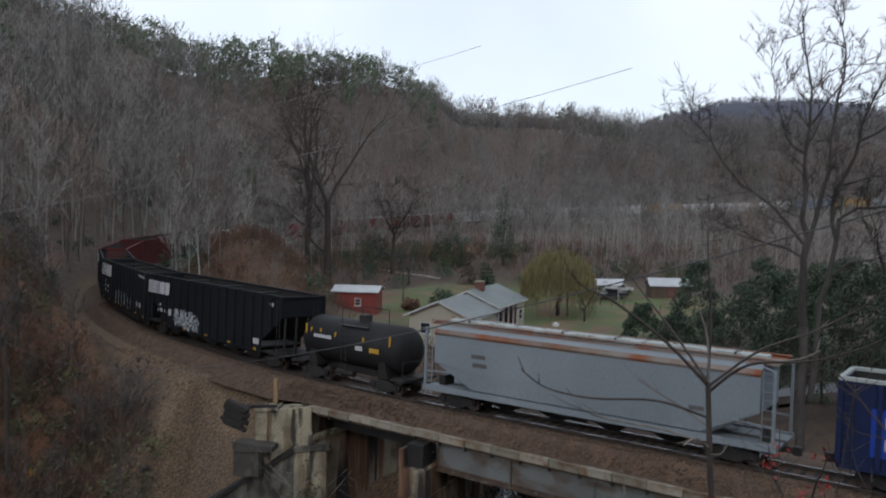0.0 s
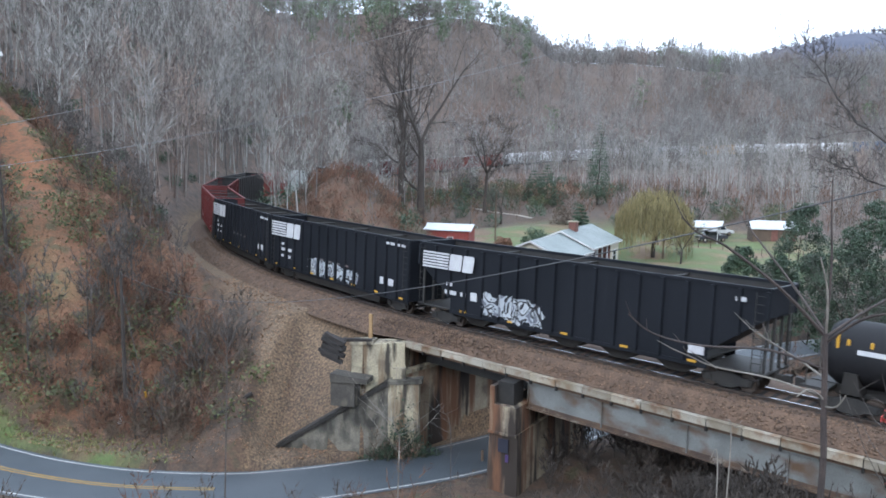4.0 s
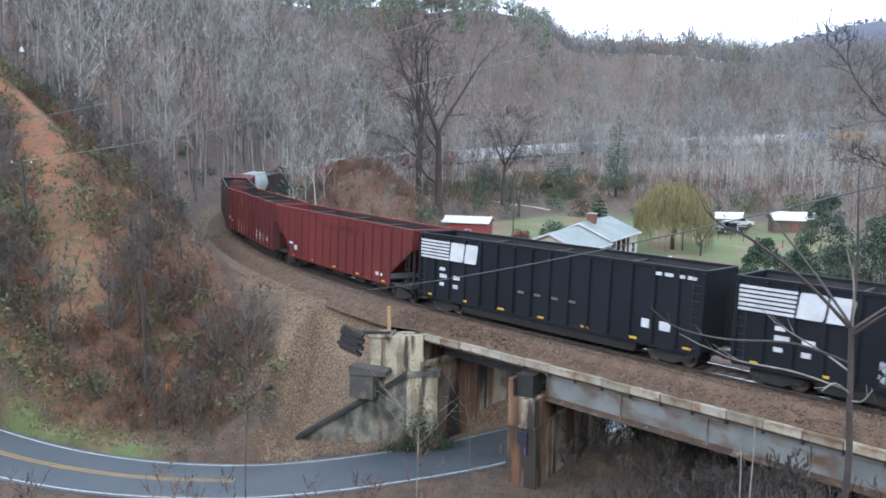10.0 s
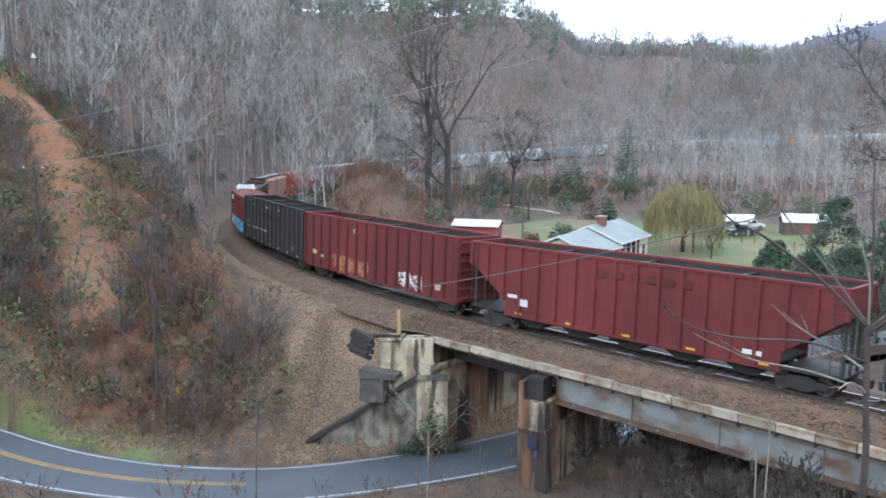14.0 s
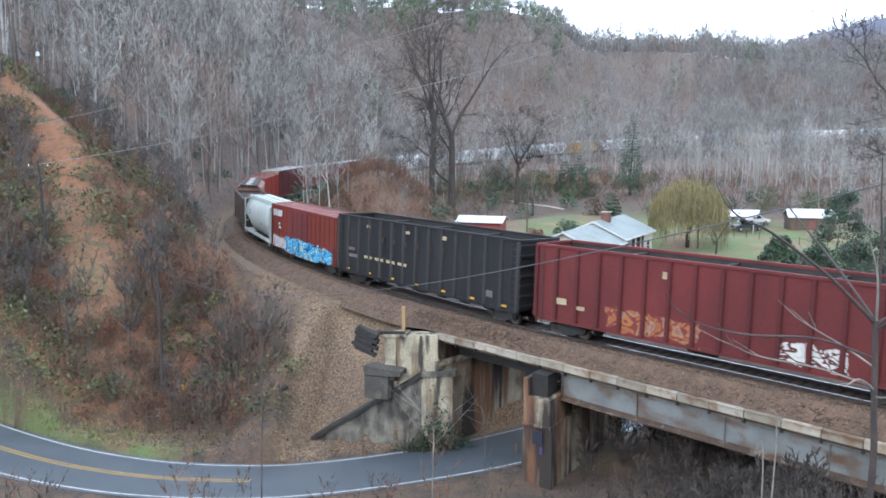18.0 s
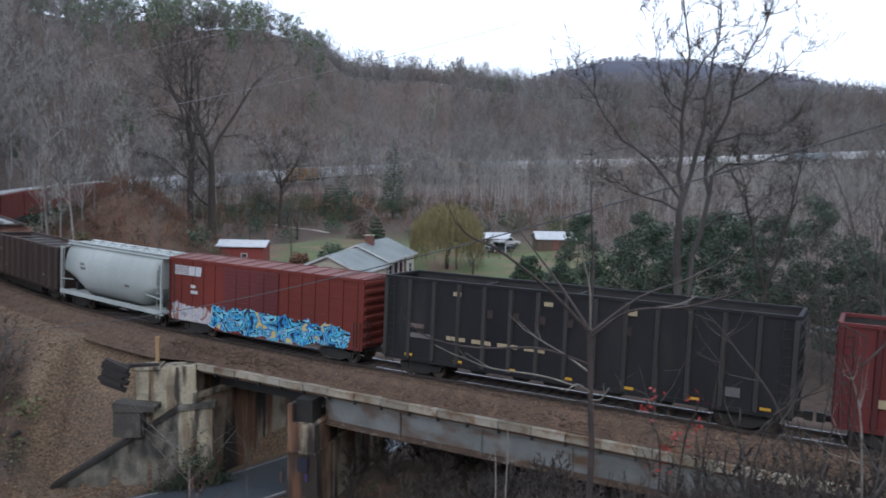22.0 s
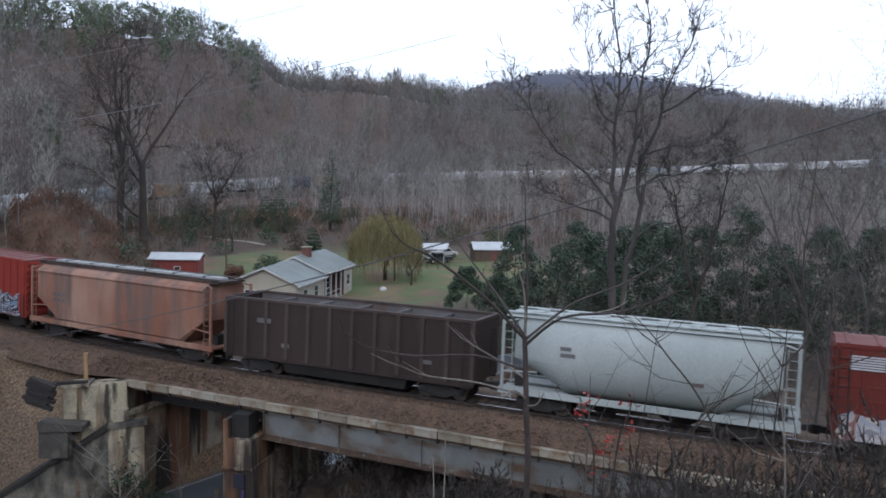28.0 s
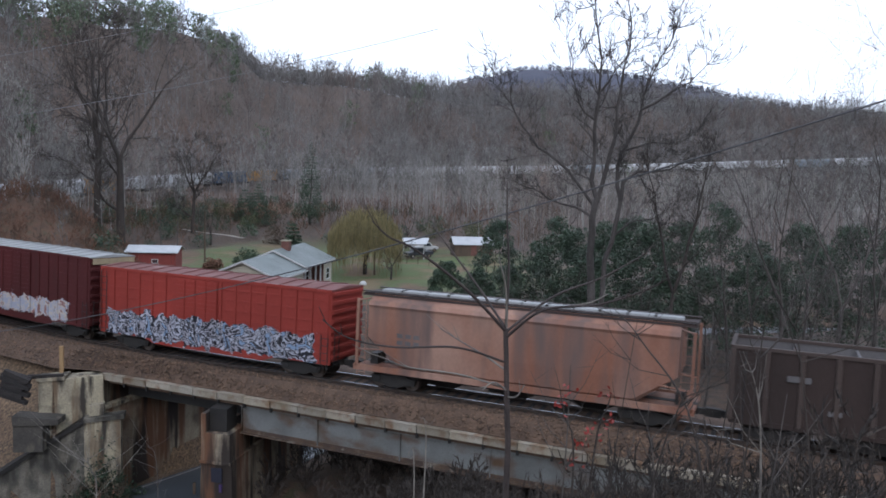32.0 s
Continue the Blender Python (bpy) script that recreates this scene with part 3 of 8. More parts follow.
def ground_material():
    m = bpy.data.materials.new("leaf_litter_ground")
    m.use_nodes = True
    n, l = m.node_tree.nodes, m.node_tree.links
    b = n["Principled BSDF"]
    b.inputs["Roughness"].default_value = 0.95
    co = n.new("ShaderNodeTexCoord")

    def tex(s, d):
        t = n.new("ShaderNodeTexNoise")
        t.inputs["Scale"].default_value, t.inputs["Detail"].default_value = s, d
        l.new(co.outputs["Object"], t.inputs["Vector"])
        return t.outputs["Fac"]

    def ramp(v, stops):
        r = n.new("ShaderNodeValToRGB")
        e = r.color_ramp.elements
        stops = [(p, dimmed(c)) for p, c in stops]
        e[0].position, e[0].color = stops[0][0], (*stops[0][1], 1)
        e[1].position, e[1].color = stops[-1][0], (*stops[-1][1], 1)
        for p, c in stops[1:-1]:
            e.new(p).color = (*c, 1)
        l.new(v, r.inputs[0])
        return r.outputs[0]

    def blend(fac, a, bb):
        x = n.new("ShaderNodeMix")
        x.data_type = "RGBA"
        l.new(fac, x.inputs[0])
        l.new(a, x.inputs[6])
        l.new(bb, x.inputs[7])
        return x.outputs[2]

    big, mid, small = tex(0.12, 5), tex(0.9, 6), tex(7.0, 4)
    litter = ramp(mid, [(0.3, (0.03, 0.023, 0.016)), (0.46, (0.07, 0.048, 0.031)), (0.58, (0.135, 0.072, 0.042)), (0.7, (0.075, 0.077, 0.033))])
    litter2 = ramp(small, [(0.3, (0.022, 0.017, 0.014)), (0.55, (0.075, 0.052, 0.038)), (0.7, (0.15, 0.095, 0.06))])
    wood = ramp(mid, [(0.3, (0.06, 0.047, 0.038)), (0.5, (0.105, 0.077, 0.06)), (0.68, (0.17, 0.105, 0.074))])
    lf = n.new("ShaderNodeMapRange")
    lf.inputs["To Min"].default_value, lf.inputs["To Max"].default_value = 0.35, 0.65
    l.new(big, lf.inputs[0])
    col = blend(lf.outputs[0], litter, litter2)
    grass = ramp(big, [(0.36, (0.2, 0.15, 0.075)), (0.46, (0.12, 0.135, 0.045)), (0.54, (0.105, 0.155, 0.045)), (0.64, (0.19, 0.125, 0.07))])
    clay = ramp(mid, [(0.32, (0.17, 0.085, 0.045)), (0.5, (0.29, 0.125, 0.06)), (0.62, (0.11, 0.08, 0.04))])
    stones = ramp(small, [(0.32, (0.065, 0.046, 0.032)), (0.5, (0.16, 0.108, 0.066)), (0.7, (0.28, 0.19, 0.11))])
    for nm, c in (("woods", wood), ("grass", grass), ("clay", clay), ("stones", stones)):
        a = n.new("ShaderNodeAttribute")
        a.attribute_name = nm
        g = n.new("ShaderNodeMath")
        g.operation = "ADD"
        g.use_clamp = True
        q = n.new("ShaderNodeMapRange")
        q.inputs["From Min"].default_value, q.inputs["From Max"].default_value = 0.3, 0.7
        q.inputs["To Min"].default_value, q.inputs["To Max"].default_value = -0.35, 0.35
        l.new(small, q.inputs[0])
        k = n.new("ShaderNodeMath")
        k.operation = "MULTIPLY"
        l.new(a.outputs["Fac"], k.inputs[0])
        l.new(q.outputs[0], k.inputs[1])
        l.new(a.outputs["Fac"], g.inputs[0])
        l.new(k.outputs[0], g.inputs[1])
        col = blend(g.outputs[0], col, c)
    l.new(col, b.inputs["Base Color"])
    bp = n.new("ShaderNodeBump")
    bp.inputs["Strength"].default_value, bp.inputs["Distance"].default_value = 0.7, 0.12
    l.new(small, bp.inputs["Height"])
    l.new(bp.outputs[0], b.inputs["Normal"])
    return m


GROUND = ground_material()
build_ground()


def strip(line, half0, half1, dz0, dz1, material, name, s0=0, s1=None, z=ROAD_Z):
    """A band along a path, between two distances from it."""
    p = line[s0:s1]
    t = np.gradient(p, axis=0)
    t /= np.linalg.norm(t, axis=1)[:, None]
    nrm = np.stack([t[:, 1], -t[:, 0]], 1)
    zz = z + 0.035 * np.maximum(p[:, 1] - 60, 0) * (p[:, 0] > 0)
    a = np.column_stack([p + nrm * half0, zz + dz0])
    b = np.column_stack([p + nrm * half1, zz + dz1])
    v = np.concatenate([a, b])
    n = len(p)
    i = np.arange(n - 1)
    return mesh_np(name, v, np.stack([i, i + 1, n + i + 1, n + i], 1), material)


def build_road():
    tilt = lambda o: 0.097 * o
    road = tagged(new("road", strip(ROAD_LINE, -2.95, 3.1, tilt(-2.95), tilt(3.1), M["asphalt"], "road")), "wet grey two-lane asphalt road curving under the bridge", "road", kind="structure")
    for a in (-2.66, 2.68):
        part("edge_line", strip(ROAD_LINE, a, a + 0.14, tilt(a) + 0.006, tilt(a + 0.14) + 0.006, M["road_white"], "edge_line"), None, road, "white painted edge line")
    part("shoulder", strip(ROAD_LINE, 3.06, 4.5, tilt(3.06) - 0.012, 0.02, GROUND, "shoulder"), None, road, "leaf-strewn earth shoulder")
    end = 12 * 6 + 4
    for a in (-0.2, 0.08):
        part("centre_line", strip(ROAD_LINE, a, a + 0.12, tilt(a) + 0.006, tilt(a + 0.12) + 0.006, M["road_yellow"], "centre_line", 0, end), None, road, "yellow painted centre line")


build_road()


def along(s0, s1, ds, off, z):
    out = []
    for s in np.arange(s0, s1 + 1e-6, ds):
        p, q = on_line(s - 0.5), on_line(s + 0.5)
        t = (q - p).normalized()
        nrm = Vector((t.y, -t.x, 0))
        c = on_line(s)
        out.append(Vector((c.x, c.y, c.z)) + nrm * off + Vector((0, 0, z)))
    return out


def bed_limit(s):
    """How far the ballast reaches towards the road."""
    return float(np.interp(s, [BRIDGE_S - 3, BRIDGE_S, BRIDGE_S + 9, BRIDGE_S + 60], [3.9, 3.0, 2.66, 2.8]))


def build_track():
    s0, s1 = RAD * radians(176), RAD * radians(232) + 120
    bed = Shape()
    prof = [(-4.4, -1.1), (-3.2, -0.62), (-1.9, -0.12), (-1.1, -0.12), (-0.98, -0.18), (0.98, -0.18), (1.1, -0.12), (1.95, -0.12), (3.1, -0.6), (3.9, -0.97)]
    rings = [along(s0, s1, 2.0, o, z) for o, z in prof]
    # on the bridge the bed ends at the curb
    for i, s in enumerate(np.arange(s0, s1 + 1e-6, 2.0)):
        k = bed_limit(s)
        if k < 3.9:
            for q, (o, z) in enumerate(((min(k - 0.3, 2.4), -0.5), (k, -0.9))):
                rings[8 + q][i] = along(s, s, 2.0, o, z)[0]
    bed.loft([list(c) for c in zip(*rings)], closed=False)
    tagged(part("ballast_bed", bed, M["ballast"]), "brown crushed-stone ballast under the railway", "ballast", kind="structure")
    track = thing("railway_track", "single curved railway track on brown ballast", "railway", kind="structure")
    for off in (-0.75, 0.75):
        for nm, half, z0, z1, mt in (("rail", 0.035, -0.17, -0.03, "rail"), ("rail_head", 0.037, -0.03, 0.0, "rail_top")):
            sh = Shape()
            rr = [along(s0, s1, 2.0, off + o, z) for o, z in ((-half, z0), (half, z0), (half, z1), (-half, z1))]
            sh.loft([list(c) for c in zip(*rr)])
            part(nm, sh, M[mt], track)
    tie = Shape().bevel_box(-0.11, 0.11, -1.3, 1.3, -0.32, -0.165, 0.015).mesh("tie")
    tie.materials.append(M["tie"])
    for i, s in enumerate(np.arange(RAD * radians(212), RAD * radians(263), 0.56)):
        if i >= 300:
            break
        p, q = on_line(s - 0.3), on_line(s + 0.3)
        ob = part("tie", tie, None, track)
        ob.matrix_basis = pose(*on_line(s), 0, 0, math.degrees(math.atan2(q.y - p.y, q.x - p.x)) + 0.8 * math.sin(i * 12.9))


build_track()

# ---- the train ----
SPEED, S_JOINT, LEAN = 6.318, 474.2, -2.0
TRAIN = []


def spray(m, x0, x1, z0, z1, palette, size=1.6, seed=0.0, rough_edge=0.5):
    """Spray-paint on a car's side: bands of colour with black and pale outlines, inside a ragged outline."""
    n, l = m.node_tree.nodes, m.node_tree.links
    b = n["Principled BSDF"]
    old = b.inputs["Base Color"].links[0].from_socket
    co, mp, sp = n.new("ShaderNodeTexCoord"), n.new("ShaderNodeMapping"), n.new("ShaderNodeSeparateXYZ")
    mp.inputs["Location"].default_value = (seed, 0, seed * 0.7)
    l.new(co.outputs["Object"], mp.inputs["Vector"])
    l.new(co.outputs["Object"], sp.inputs[0])
    wob, tex = n.new("ShaderNodeTexNoise"), n.new("ShaderNodeTexNoise")
    wob.inputs["Scale"].default_value, wob.inputs["Detail"].default_value = 1.7, 2
    tex.inputs["Scale"].default_value, tex.inputs["Detail"].default_value, tex.inputs["Distortion"].default_value = size, 1, 2.2
    l.new(mp.outputs[0], wob.inputs["Vector"])
    l.new(mp.outputs[0], tex.inputs["Vector"])

    def math_node(op, a, bb):
        k = n.new("ShaderNodeMath")
        k.operation = op
        for i, v in enumerate((a, bb)):
            if isinstance(v, (int, float)):
                k.inputs[i].default_value = v
            else:
                l.new(v, k.inputs[i])
        return k.outputs[0]

    w = math_node("MULTIPLY", math_node("SUBTRACT", wob.outputs["Fac"], 0.5), rough_edge * 2)
    dx = math_node("SUBTRACT", math_node("ABSOLUTE", math_node("SUBTRACT", sp.outputs[0], (x0 + x1) / 2), 0.0), (x1 - x0) / 2)
    dz = math_node("SUBTRACT", math_node("ABSOLUTE", math_node("SUBTRACT", sp.outputs[2], (z0 + z1) / 2), 0.0), (z1 - z0) / 2)
    inside = math_node("LESS_THAN", math_node("ADD", math_node("MAXIMUM", dx, dz), w), 0.0)
    near = math_node("LESS_THAN", sp.outputs[1], 0.0)
    r = n.new("ShaderNodeValToRGB")
    r.color_ramp.interpolation = "CONSTANT"
    e = r.color_ramp.elements
    pos = [0.0] + [0.33 + 0.36 * i / (len(palette) - 1) for i in range(len(palette) - 1)]
    palette = [dimmed(c) for c in palette]
    e[0].position, e[0].color = pos[0], (*palette[0], 1)
    e[1].position, e[1].color = pos[1], (*palette[1], 1)
    for p, c in zip(pos[2:], palette[2:]):
        e.new(p).color = (*c, 1)
    l.new(tex.outputs["Fac"], r.inputs[0])
    x = n.new("ShaderNodeMix")
    x.data_type = "RGBA"
    l.new(math_node("MULTIPLY", inside, near), x.inputs[0])
    l.new(old, x.inputs[6])
    l.new(r.outputs[0], x.inputs[7])
    l.new(x.outputs[2], b.inputs["Base Color"])
    return m


def paint(name, c1, c2, rust=0.28, rc=RUST, rough=0.65, scale3=0.55, streak=0.22):
    m = mat(name, c1, c2, 0.35, rough, 0.0, 0.04, 14, c3=rc, fac3=rust, scale3=scale3, stretch=(1, 1, 0.4), stretch3=(1, 1, streak), speck=0.16)
    m.node_tree.nodes["Principled BSDF"].inputs["Specular IOR Level"].default_value = 0.18
    return m


P = dict(
    black=paint("faded_black_paint", (0.006, 0.008, 0.012), (0.011, 0.013, 0.018), 0.22, (0.032, 0.034, 0.038)),
    charcoal=paint("dusty_charcoal_paint", (0.016, 0.016, 0.018), (0.026, 0.025, 0.026), 0.3, (0.045, 0.04, 0.037)),
    maroon=paint("faded_maroon_paint", (0.17, 0.035, 0.032), (0.125, 0.027, 0.026), 0.26, (0.075, 0.022, 0.02)),
    maroon_dark=paint("dull_dark_red_paint", (0.12, 0.026, 0.026), (0.09, 0.022, 0.022), 0.3, (0.055, 0.02, 0.018)),
    boxred=paint("faded_boxcar_red", (0.21, 0.042, 0.03), (0.16, 0.034, 0.026), 0.24, (0.09, 0.028, 0.02)),
    boxred_b=paint("bright_boxcar_red", (0.3, 0.045, 0.03), (0.24, 0.04, 0.028), 0.2, (0.12, 0.03, 0.02)),
    roof_red=paint("chalky_red_roof", (0.27, 0.12, 0.11), (0.2, 0.075, 0.065), 0.32, (0.34, 0.22, 0.2)),
    roof_pale=paint("pale_grey_roof", (0.45, 0.46, 0.45), (0.36, 0.37, 0.37), 0.2, (0.25, 0.22, 0.18)),
    white=paint("grimy_white_paint", (0.5, 0.54, 0.52), (0.41, 0.45, 0.43), 0.2, (0.26, 0.27, 0.25)),
    grey=paint("pale_blue_grey_paint", (0.31, 0.35, 0.38), (0.26, 0.3, 0.33), 0.16, (0.2, 0.19, 0.17)),
    far_blue=paint("dull_blue_paint", (0.09, 0.15, 0.24), (0.07, 0.12, 0.2), 0.2, (0.12, 0.13, 0.15)),
    far_white=paint("bright_white_paint", (0.74, 0.75, 0.75), (0.62, 0.63, 0.63), 0.15, (0.4, 0.4, 0.38)),
    rusty=paint("rust_streaked_edge", (0.2, 0.12, 0.08), (0.3, 0.27, 0.24), 0.5, (0.24, 0.075, 0.03), streak=0.6),
    tan=paint("rusted_tan_paint", (0.46, 0.28, 0.21), (0.31, 0.14, 0.09), 0.45, (0.17, 0.12, 0.105), scale3=0.9, streak=0.14),
    brown=paint("dusty_brown_paint", (0.062, 0.043, 0.037), (0.047, 0.034, 0.03), 0.3, (0.08, 0.058, 0.05)),
    # rib colours are lightened to carry the light on the ribs' fronts
    rib_grey=paint("lit_grey_ribs", (0.06, 0.057, 0.055), (0.045, 0.042, 0.04), 0.3, (0.03, 0.028, 0.027)),
    rib_brown=paint("lit_brown_ribs", (0.1, 0.074, 0.063), (0.075, 0.055, 0.048), 0.3, (0.05, 0.036, 0.03)),
    blue=paint("deep_blue_paint", (0.012, 0.022, 0.075), (0.016, 0.028, 0.09), 0.15, (0.03, 0.03, 0.05)),
    blue_bright=paint("bright_blue_paint", (0.02, 0.07, 0.42), (0.02, 0.06, 0.36), 0.1, (0.02, 0.04, 0.2)),
    letter=mat("white_stencil_paint", (0.72, 0.73, 0.74), (0.6, 0.6, 0.62), 1.5, 0.6, bump=0),
    yellow=mat("yellow_reflector", (0.75, 0.42, 0.03), (0.62, 0.33, 0.02), 2, 0.5, bump=0),
    cream=mat("cream_stencil_paint", (0.5, 0.4, 0.24), (0.42, 0.33, 0.2), 2, 0.7, bump=0),
    orange=paint("orange_container_paint", (0.5, 0.27, 0.08), (0.42, 0.22, 0.07), 0.15),
    inner=paint("bare_inner_steel", (0.2, 0.19, 0.19), (0.13, 0.12, 0.12), 0.3, RUST),
)
WHEEL = None


def truck(car, x):
    """A two-axle bogie: bolster and side frames, with four wheels and two axles."""
    global WHEEL
    sh = Shape()
    for s in (-1, 1):
        y0 = s * 1.0
        sh.prism([(x - 1.25, 0.62), (x - 1.15, 0.3), (x - 0.6, 0.26), (x - 0.3, 0.12), (x + 0.3, 0.12), (x + 0.6, 0.26), (x + 1.15, 0.3),
                  (x + 1.25, 0.62), (x + 0.75, 0.66), (x + 0.35, 0.8), (x - 0.35, 0.8), (x - 0.75, 0.66)], y0 - 0.09, y0 + 0.09)
        for dx in (-0.9, 0.9):
            sh.box(x + dx - 0.17, x + dx + 0.17, y0 - 0.14, y0 + 0.14, 0.32, 0.62)
    sh.box(x - 0.2, x + 0.2, -1.1, 1.1, 0.5, 0.82)
    t = part("truck", sh, M["steel_dark"], car)
    if WHEEL is None:
        w = Shape()
        w.tube((0, -0.07, 0), (0, 0.07, 0), 0.42, n=20)
        w.tube((0, -0.1, 0), (0, -0.07, 0), 0.455, n=20)
        w.tube((0, -0.14, 0), (0, 0.12, 0), 0.12, n=10)
        WHEEL = w.mesh("wheel")
        WHEEL.materials.append(M["rail"])
    for dx in (-0.9, 0.9):
        for s in (-1, 1):
            o = part("wheel", WHEEL, None, t)
            o.matrix_basis = pose(x + dx, s * 0.75, 0.42, 0, 0, 0 if s > 0 else 180)
        part("axle", Shape().tube((x + dx, -0.7, 0.42), (x + dx, 0.7, 0.42), 0.09, n=8), M["steel_dark"], t)
    return t


def running_gear(car, L, tx, sill=True):
    for s in (-1, 1):
        truck(car, s * tx)
        sh = Shape().box(s * (L / 2 - 0.5), s * (L / 2 + 0.55), -0.13, 0.13, 0.68, 0.95)
        sh.box(s * (L / 2 + 0.35), s * (L / 2 + 0.68), -0.17, 0.17, 0.62, 1.0)
        part("coupler", sh, M["steel_dark"], car)
    if sill:
        part("centre_sill", Shape().box(-L / 2, L / 2, -0.22, 0.22, 0.68, 1.12), M["steel_dark"], car)
        part("brake_reservoir", Shape().tube((-1.2, -0.85, 0.72), (0.3, -0.85, 0.72), 0.2, n=12), M["steel_dark"], car)
        part("brake_rod", Shape().tube((-tx + 1.0, -0.5, 0.6), (tx - 1.0, -0.5, 0.6), 0.035, n=6), M["steel_dark"], car)


def ladder(car, x, y, z0, z1, w=0.42, axis="x", material=None):
    sh = Shape()
    d = Vector((w / 2, 0, 0)) if axis == "x" else Vector((0, w / 2, 0))
    c = Vector((x, y, 0))
    for s in (-1, 1):
        sh.tube(c + d * s + Vector((0, 0, z0)), c + d * s + Vector((0, 0, z1)), 0.022, n=5)
    z = z0 + 0.15
    while z < z1:
        sh.tube(c - d + Vector((0, 0, z)), c + d + Vector((0, 0, z)), 0.016, n=5)
        z += 0.38
    return part("ladder", sh, material or M["steel_dark"], car)


def logo(car, x, z, h, y, material, light):
    """Six stripes running into two slanted block shapes."""
    for i in range(6):
        zz = z + h * i / 6
        end = 2.02 + 0.08 * i / 5
        part("logo_stripe", Shape().prism([(x, zz + 0.02 * h), (x + h * end, zz + 0.02 * h), (x + h * (end + 0.02), zz + h * 0.125), (x, zz + h * 0.125)], y - 0.006, y), light, car)
    for x0, w in ((2.1, 0.95), (3.13, 0.82)):
        poly = [(0, 0.02), (w - 0.08, 0.02), (w, 0.12), (w + 0.09, 0.86), (w + 0.02, 0.96), (0.16, 0.96), (0.1, 0.88)]
        part("logo_block", Shape().prism([(x + (x0 + a) * h, z + b * h) for a, b in poly], y - 0.006, y), light, car)


def bars(car, spots, y, material, name="lettering"):
    """Plain bars where small lettering stands."""
    for x, z, w, h in spots:
        part(name, Shape().box(x, x + w, y - 0.005, y, z, z + h), material, car)


def open_car(name, label, L, z1, skin, ribs, ends="plain", hopper=0, W=3.15, z0=1.0, tx=None, belly=False, rim=None, inside=None, cut=0.0, crossbars=3, rib_skin=None):
    """A high-sided open car: gondola (ends plain or ribbed) or hopper with sloping ends and bottom doors."""
    car = thing(name, label, "railcar", "cars of the freight train")
    tx = tx or L / 2 - 1.9
    inside = inside or M["steel_dark"]
    rim = rim or skin
    rib_skin = rib_skin or skin
    poly = [(-L / 2, z1), (L / 2, z1), (L / 2, z0), (-L / 2, z0)]
    if cut:
        poly = [(-L / 2, z1), (L / 2, z1), (L / 2, z1 - 1.25), (L / 2 - cut, z0 + 0.75), (L / 2 - cut, z0), (-L / 2 + cut, z0), (-L / 2 + cut, z0 + 0.75), (-L / 2, z1 - 1.25)]
    for s in (-1, 1):
        y = s * W / 2
        part("side", Shape().prism(poly, y - 0.02, y + 0.02), skin, car)
        part("top_chord", Shape().bevel_box(-L / 2 - 0.03, L / 2 + 0.03, y - 0.09, y + 0.09, z1 - 0.02, z1 + 0.13, 0.02), rim, car)
        part("side_sill", Shape().box(-L / 2 + cut, L / 2 - cut, y - 0.05, y + 0.05, z0 - 0.16, z0 + 0.04), skin, car)
        n = ribs
        for i in range(n + 1):
            x = -L / 2 + 0.06 + (L - 0.12) * i / n
            lo = z0
            if cut:
                e = L / 2 - abs(x)
                lo = z0 if e > cut else z0 + 0.75 + (z1 - 1.25 - z0 - 0.75) * (1 - e / cut)
            yo = y + s * 0.02
            part("rib", Shape().hexa([(x - 0.13, yo, lo), (x + 0.13, yo, lo), (x + 0.09, yo + s * 0.15, lo), (x - 0.09, yo + s * 0.15, lo),
                                      (x - 0.13, yo, z1 - 0.03), (x + 0.13, yo, z1 - 0.03), (x + 0.09, yo + s * 0.13, z1 - 0.03), (x - 0.09, yo + s * 0.13, z1 - 0.03)]), rib_skin, car)
    for s in (-1, 1):
        x = s * L / 2
        if cut:
            a, b = L / 2 - 0.02, L / 2 - cut
            q = [(s * a, z1 - 1.25), (s * a, z1 + 0.02), (s * (a - 0.05), z1 + 0.02), (s * (a - 0.05), z1 - 1.2), (s * (b - 0.05), z0 + 0.75), (s * b, z0 + 0.7)]
            part("slope_sheet", Shape().prism(q, -W / 2 + 0.03, W / 2 - 0.03), skin, car)
            fr = Shape()
            for yy in (-1.3, -0.45, 0.45, 1.3):
                fr.box(s * (L / 2 - 0.14) - 0.06, s * (L / 2 - 0.14) + 0.06, yy - 0.06, yy + 0.06, 1.1, z1 - 1.2)
            fr.box(min(s * b, s * a), max(s * b, s * a), -W / 2 + 0.05, W / 2 - 0.05, z0 - 0.02, z0 + 0.08)
            # dark steel colour also carries the shadow in the open end
            part("end_frame", fr, M["steel_dark"], car, "dark steel end framing with shade in its colour")
        else:
            part("end", Shape().box(x - 0.02, x + 0.02, -W / 2 + 0.02, W / 2 - 0.02, z0, z1), skin, car)
            if ends == "ribbed":
                for k in range(7):
                    zz = z0 + 0.25 + (z1 - z0 - 0.5) * k / 6
                    part("end_rib", Shape().bevel_box(min(x + s * 0.02, x + s * 0.12), max(x + s * 0.02, x + s * 0.12), -W / 2, W / 2, zz - 0.08, zz + 0.08, 0.02), skin, car)
        part("top_chord", Shape().bevel_box(x - 0.09, x + 0.09, -W / 2 + 0.09, W / 2 - 0.09, z1 - 0.02, z1 + 0.12, 0.02), rim, car)
        ladder(car, s * (L / 2 - 0.35), -W / 2 - 0.13, z0 - 0.35, z1 - 0.1)
        ladder(car, s * (L / 2 + 0.06), 0.9, z0 - 0.2, z1 - 0.6, axis="y")
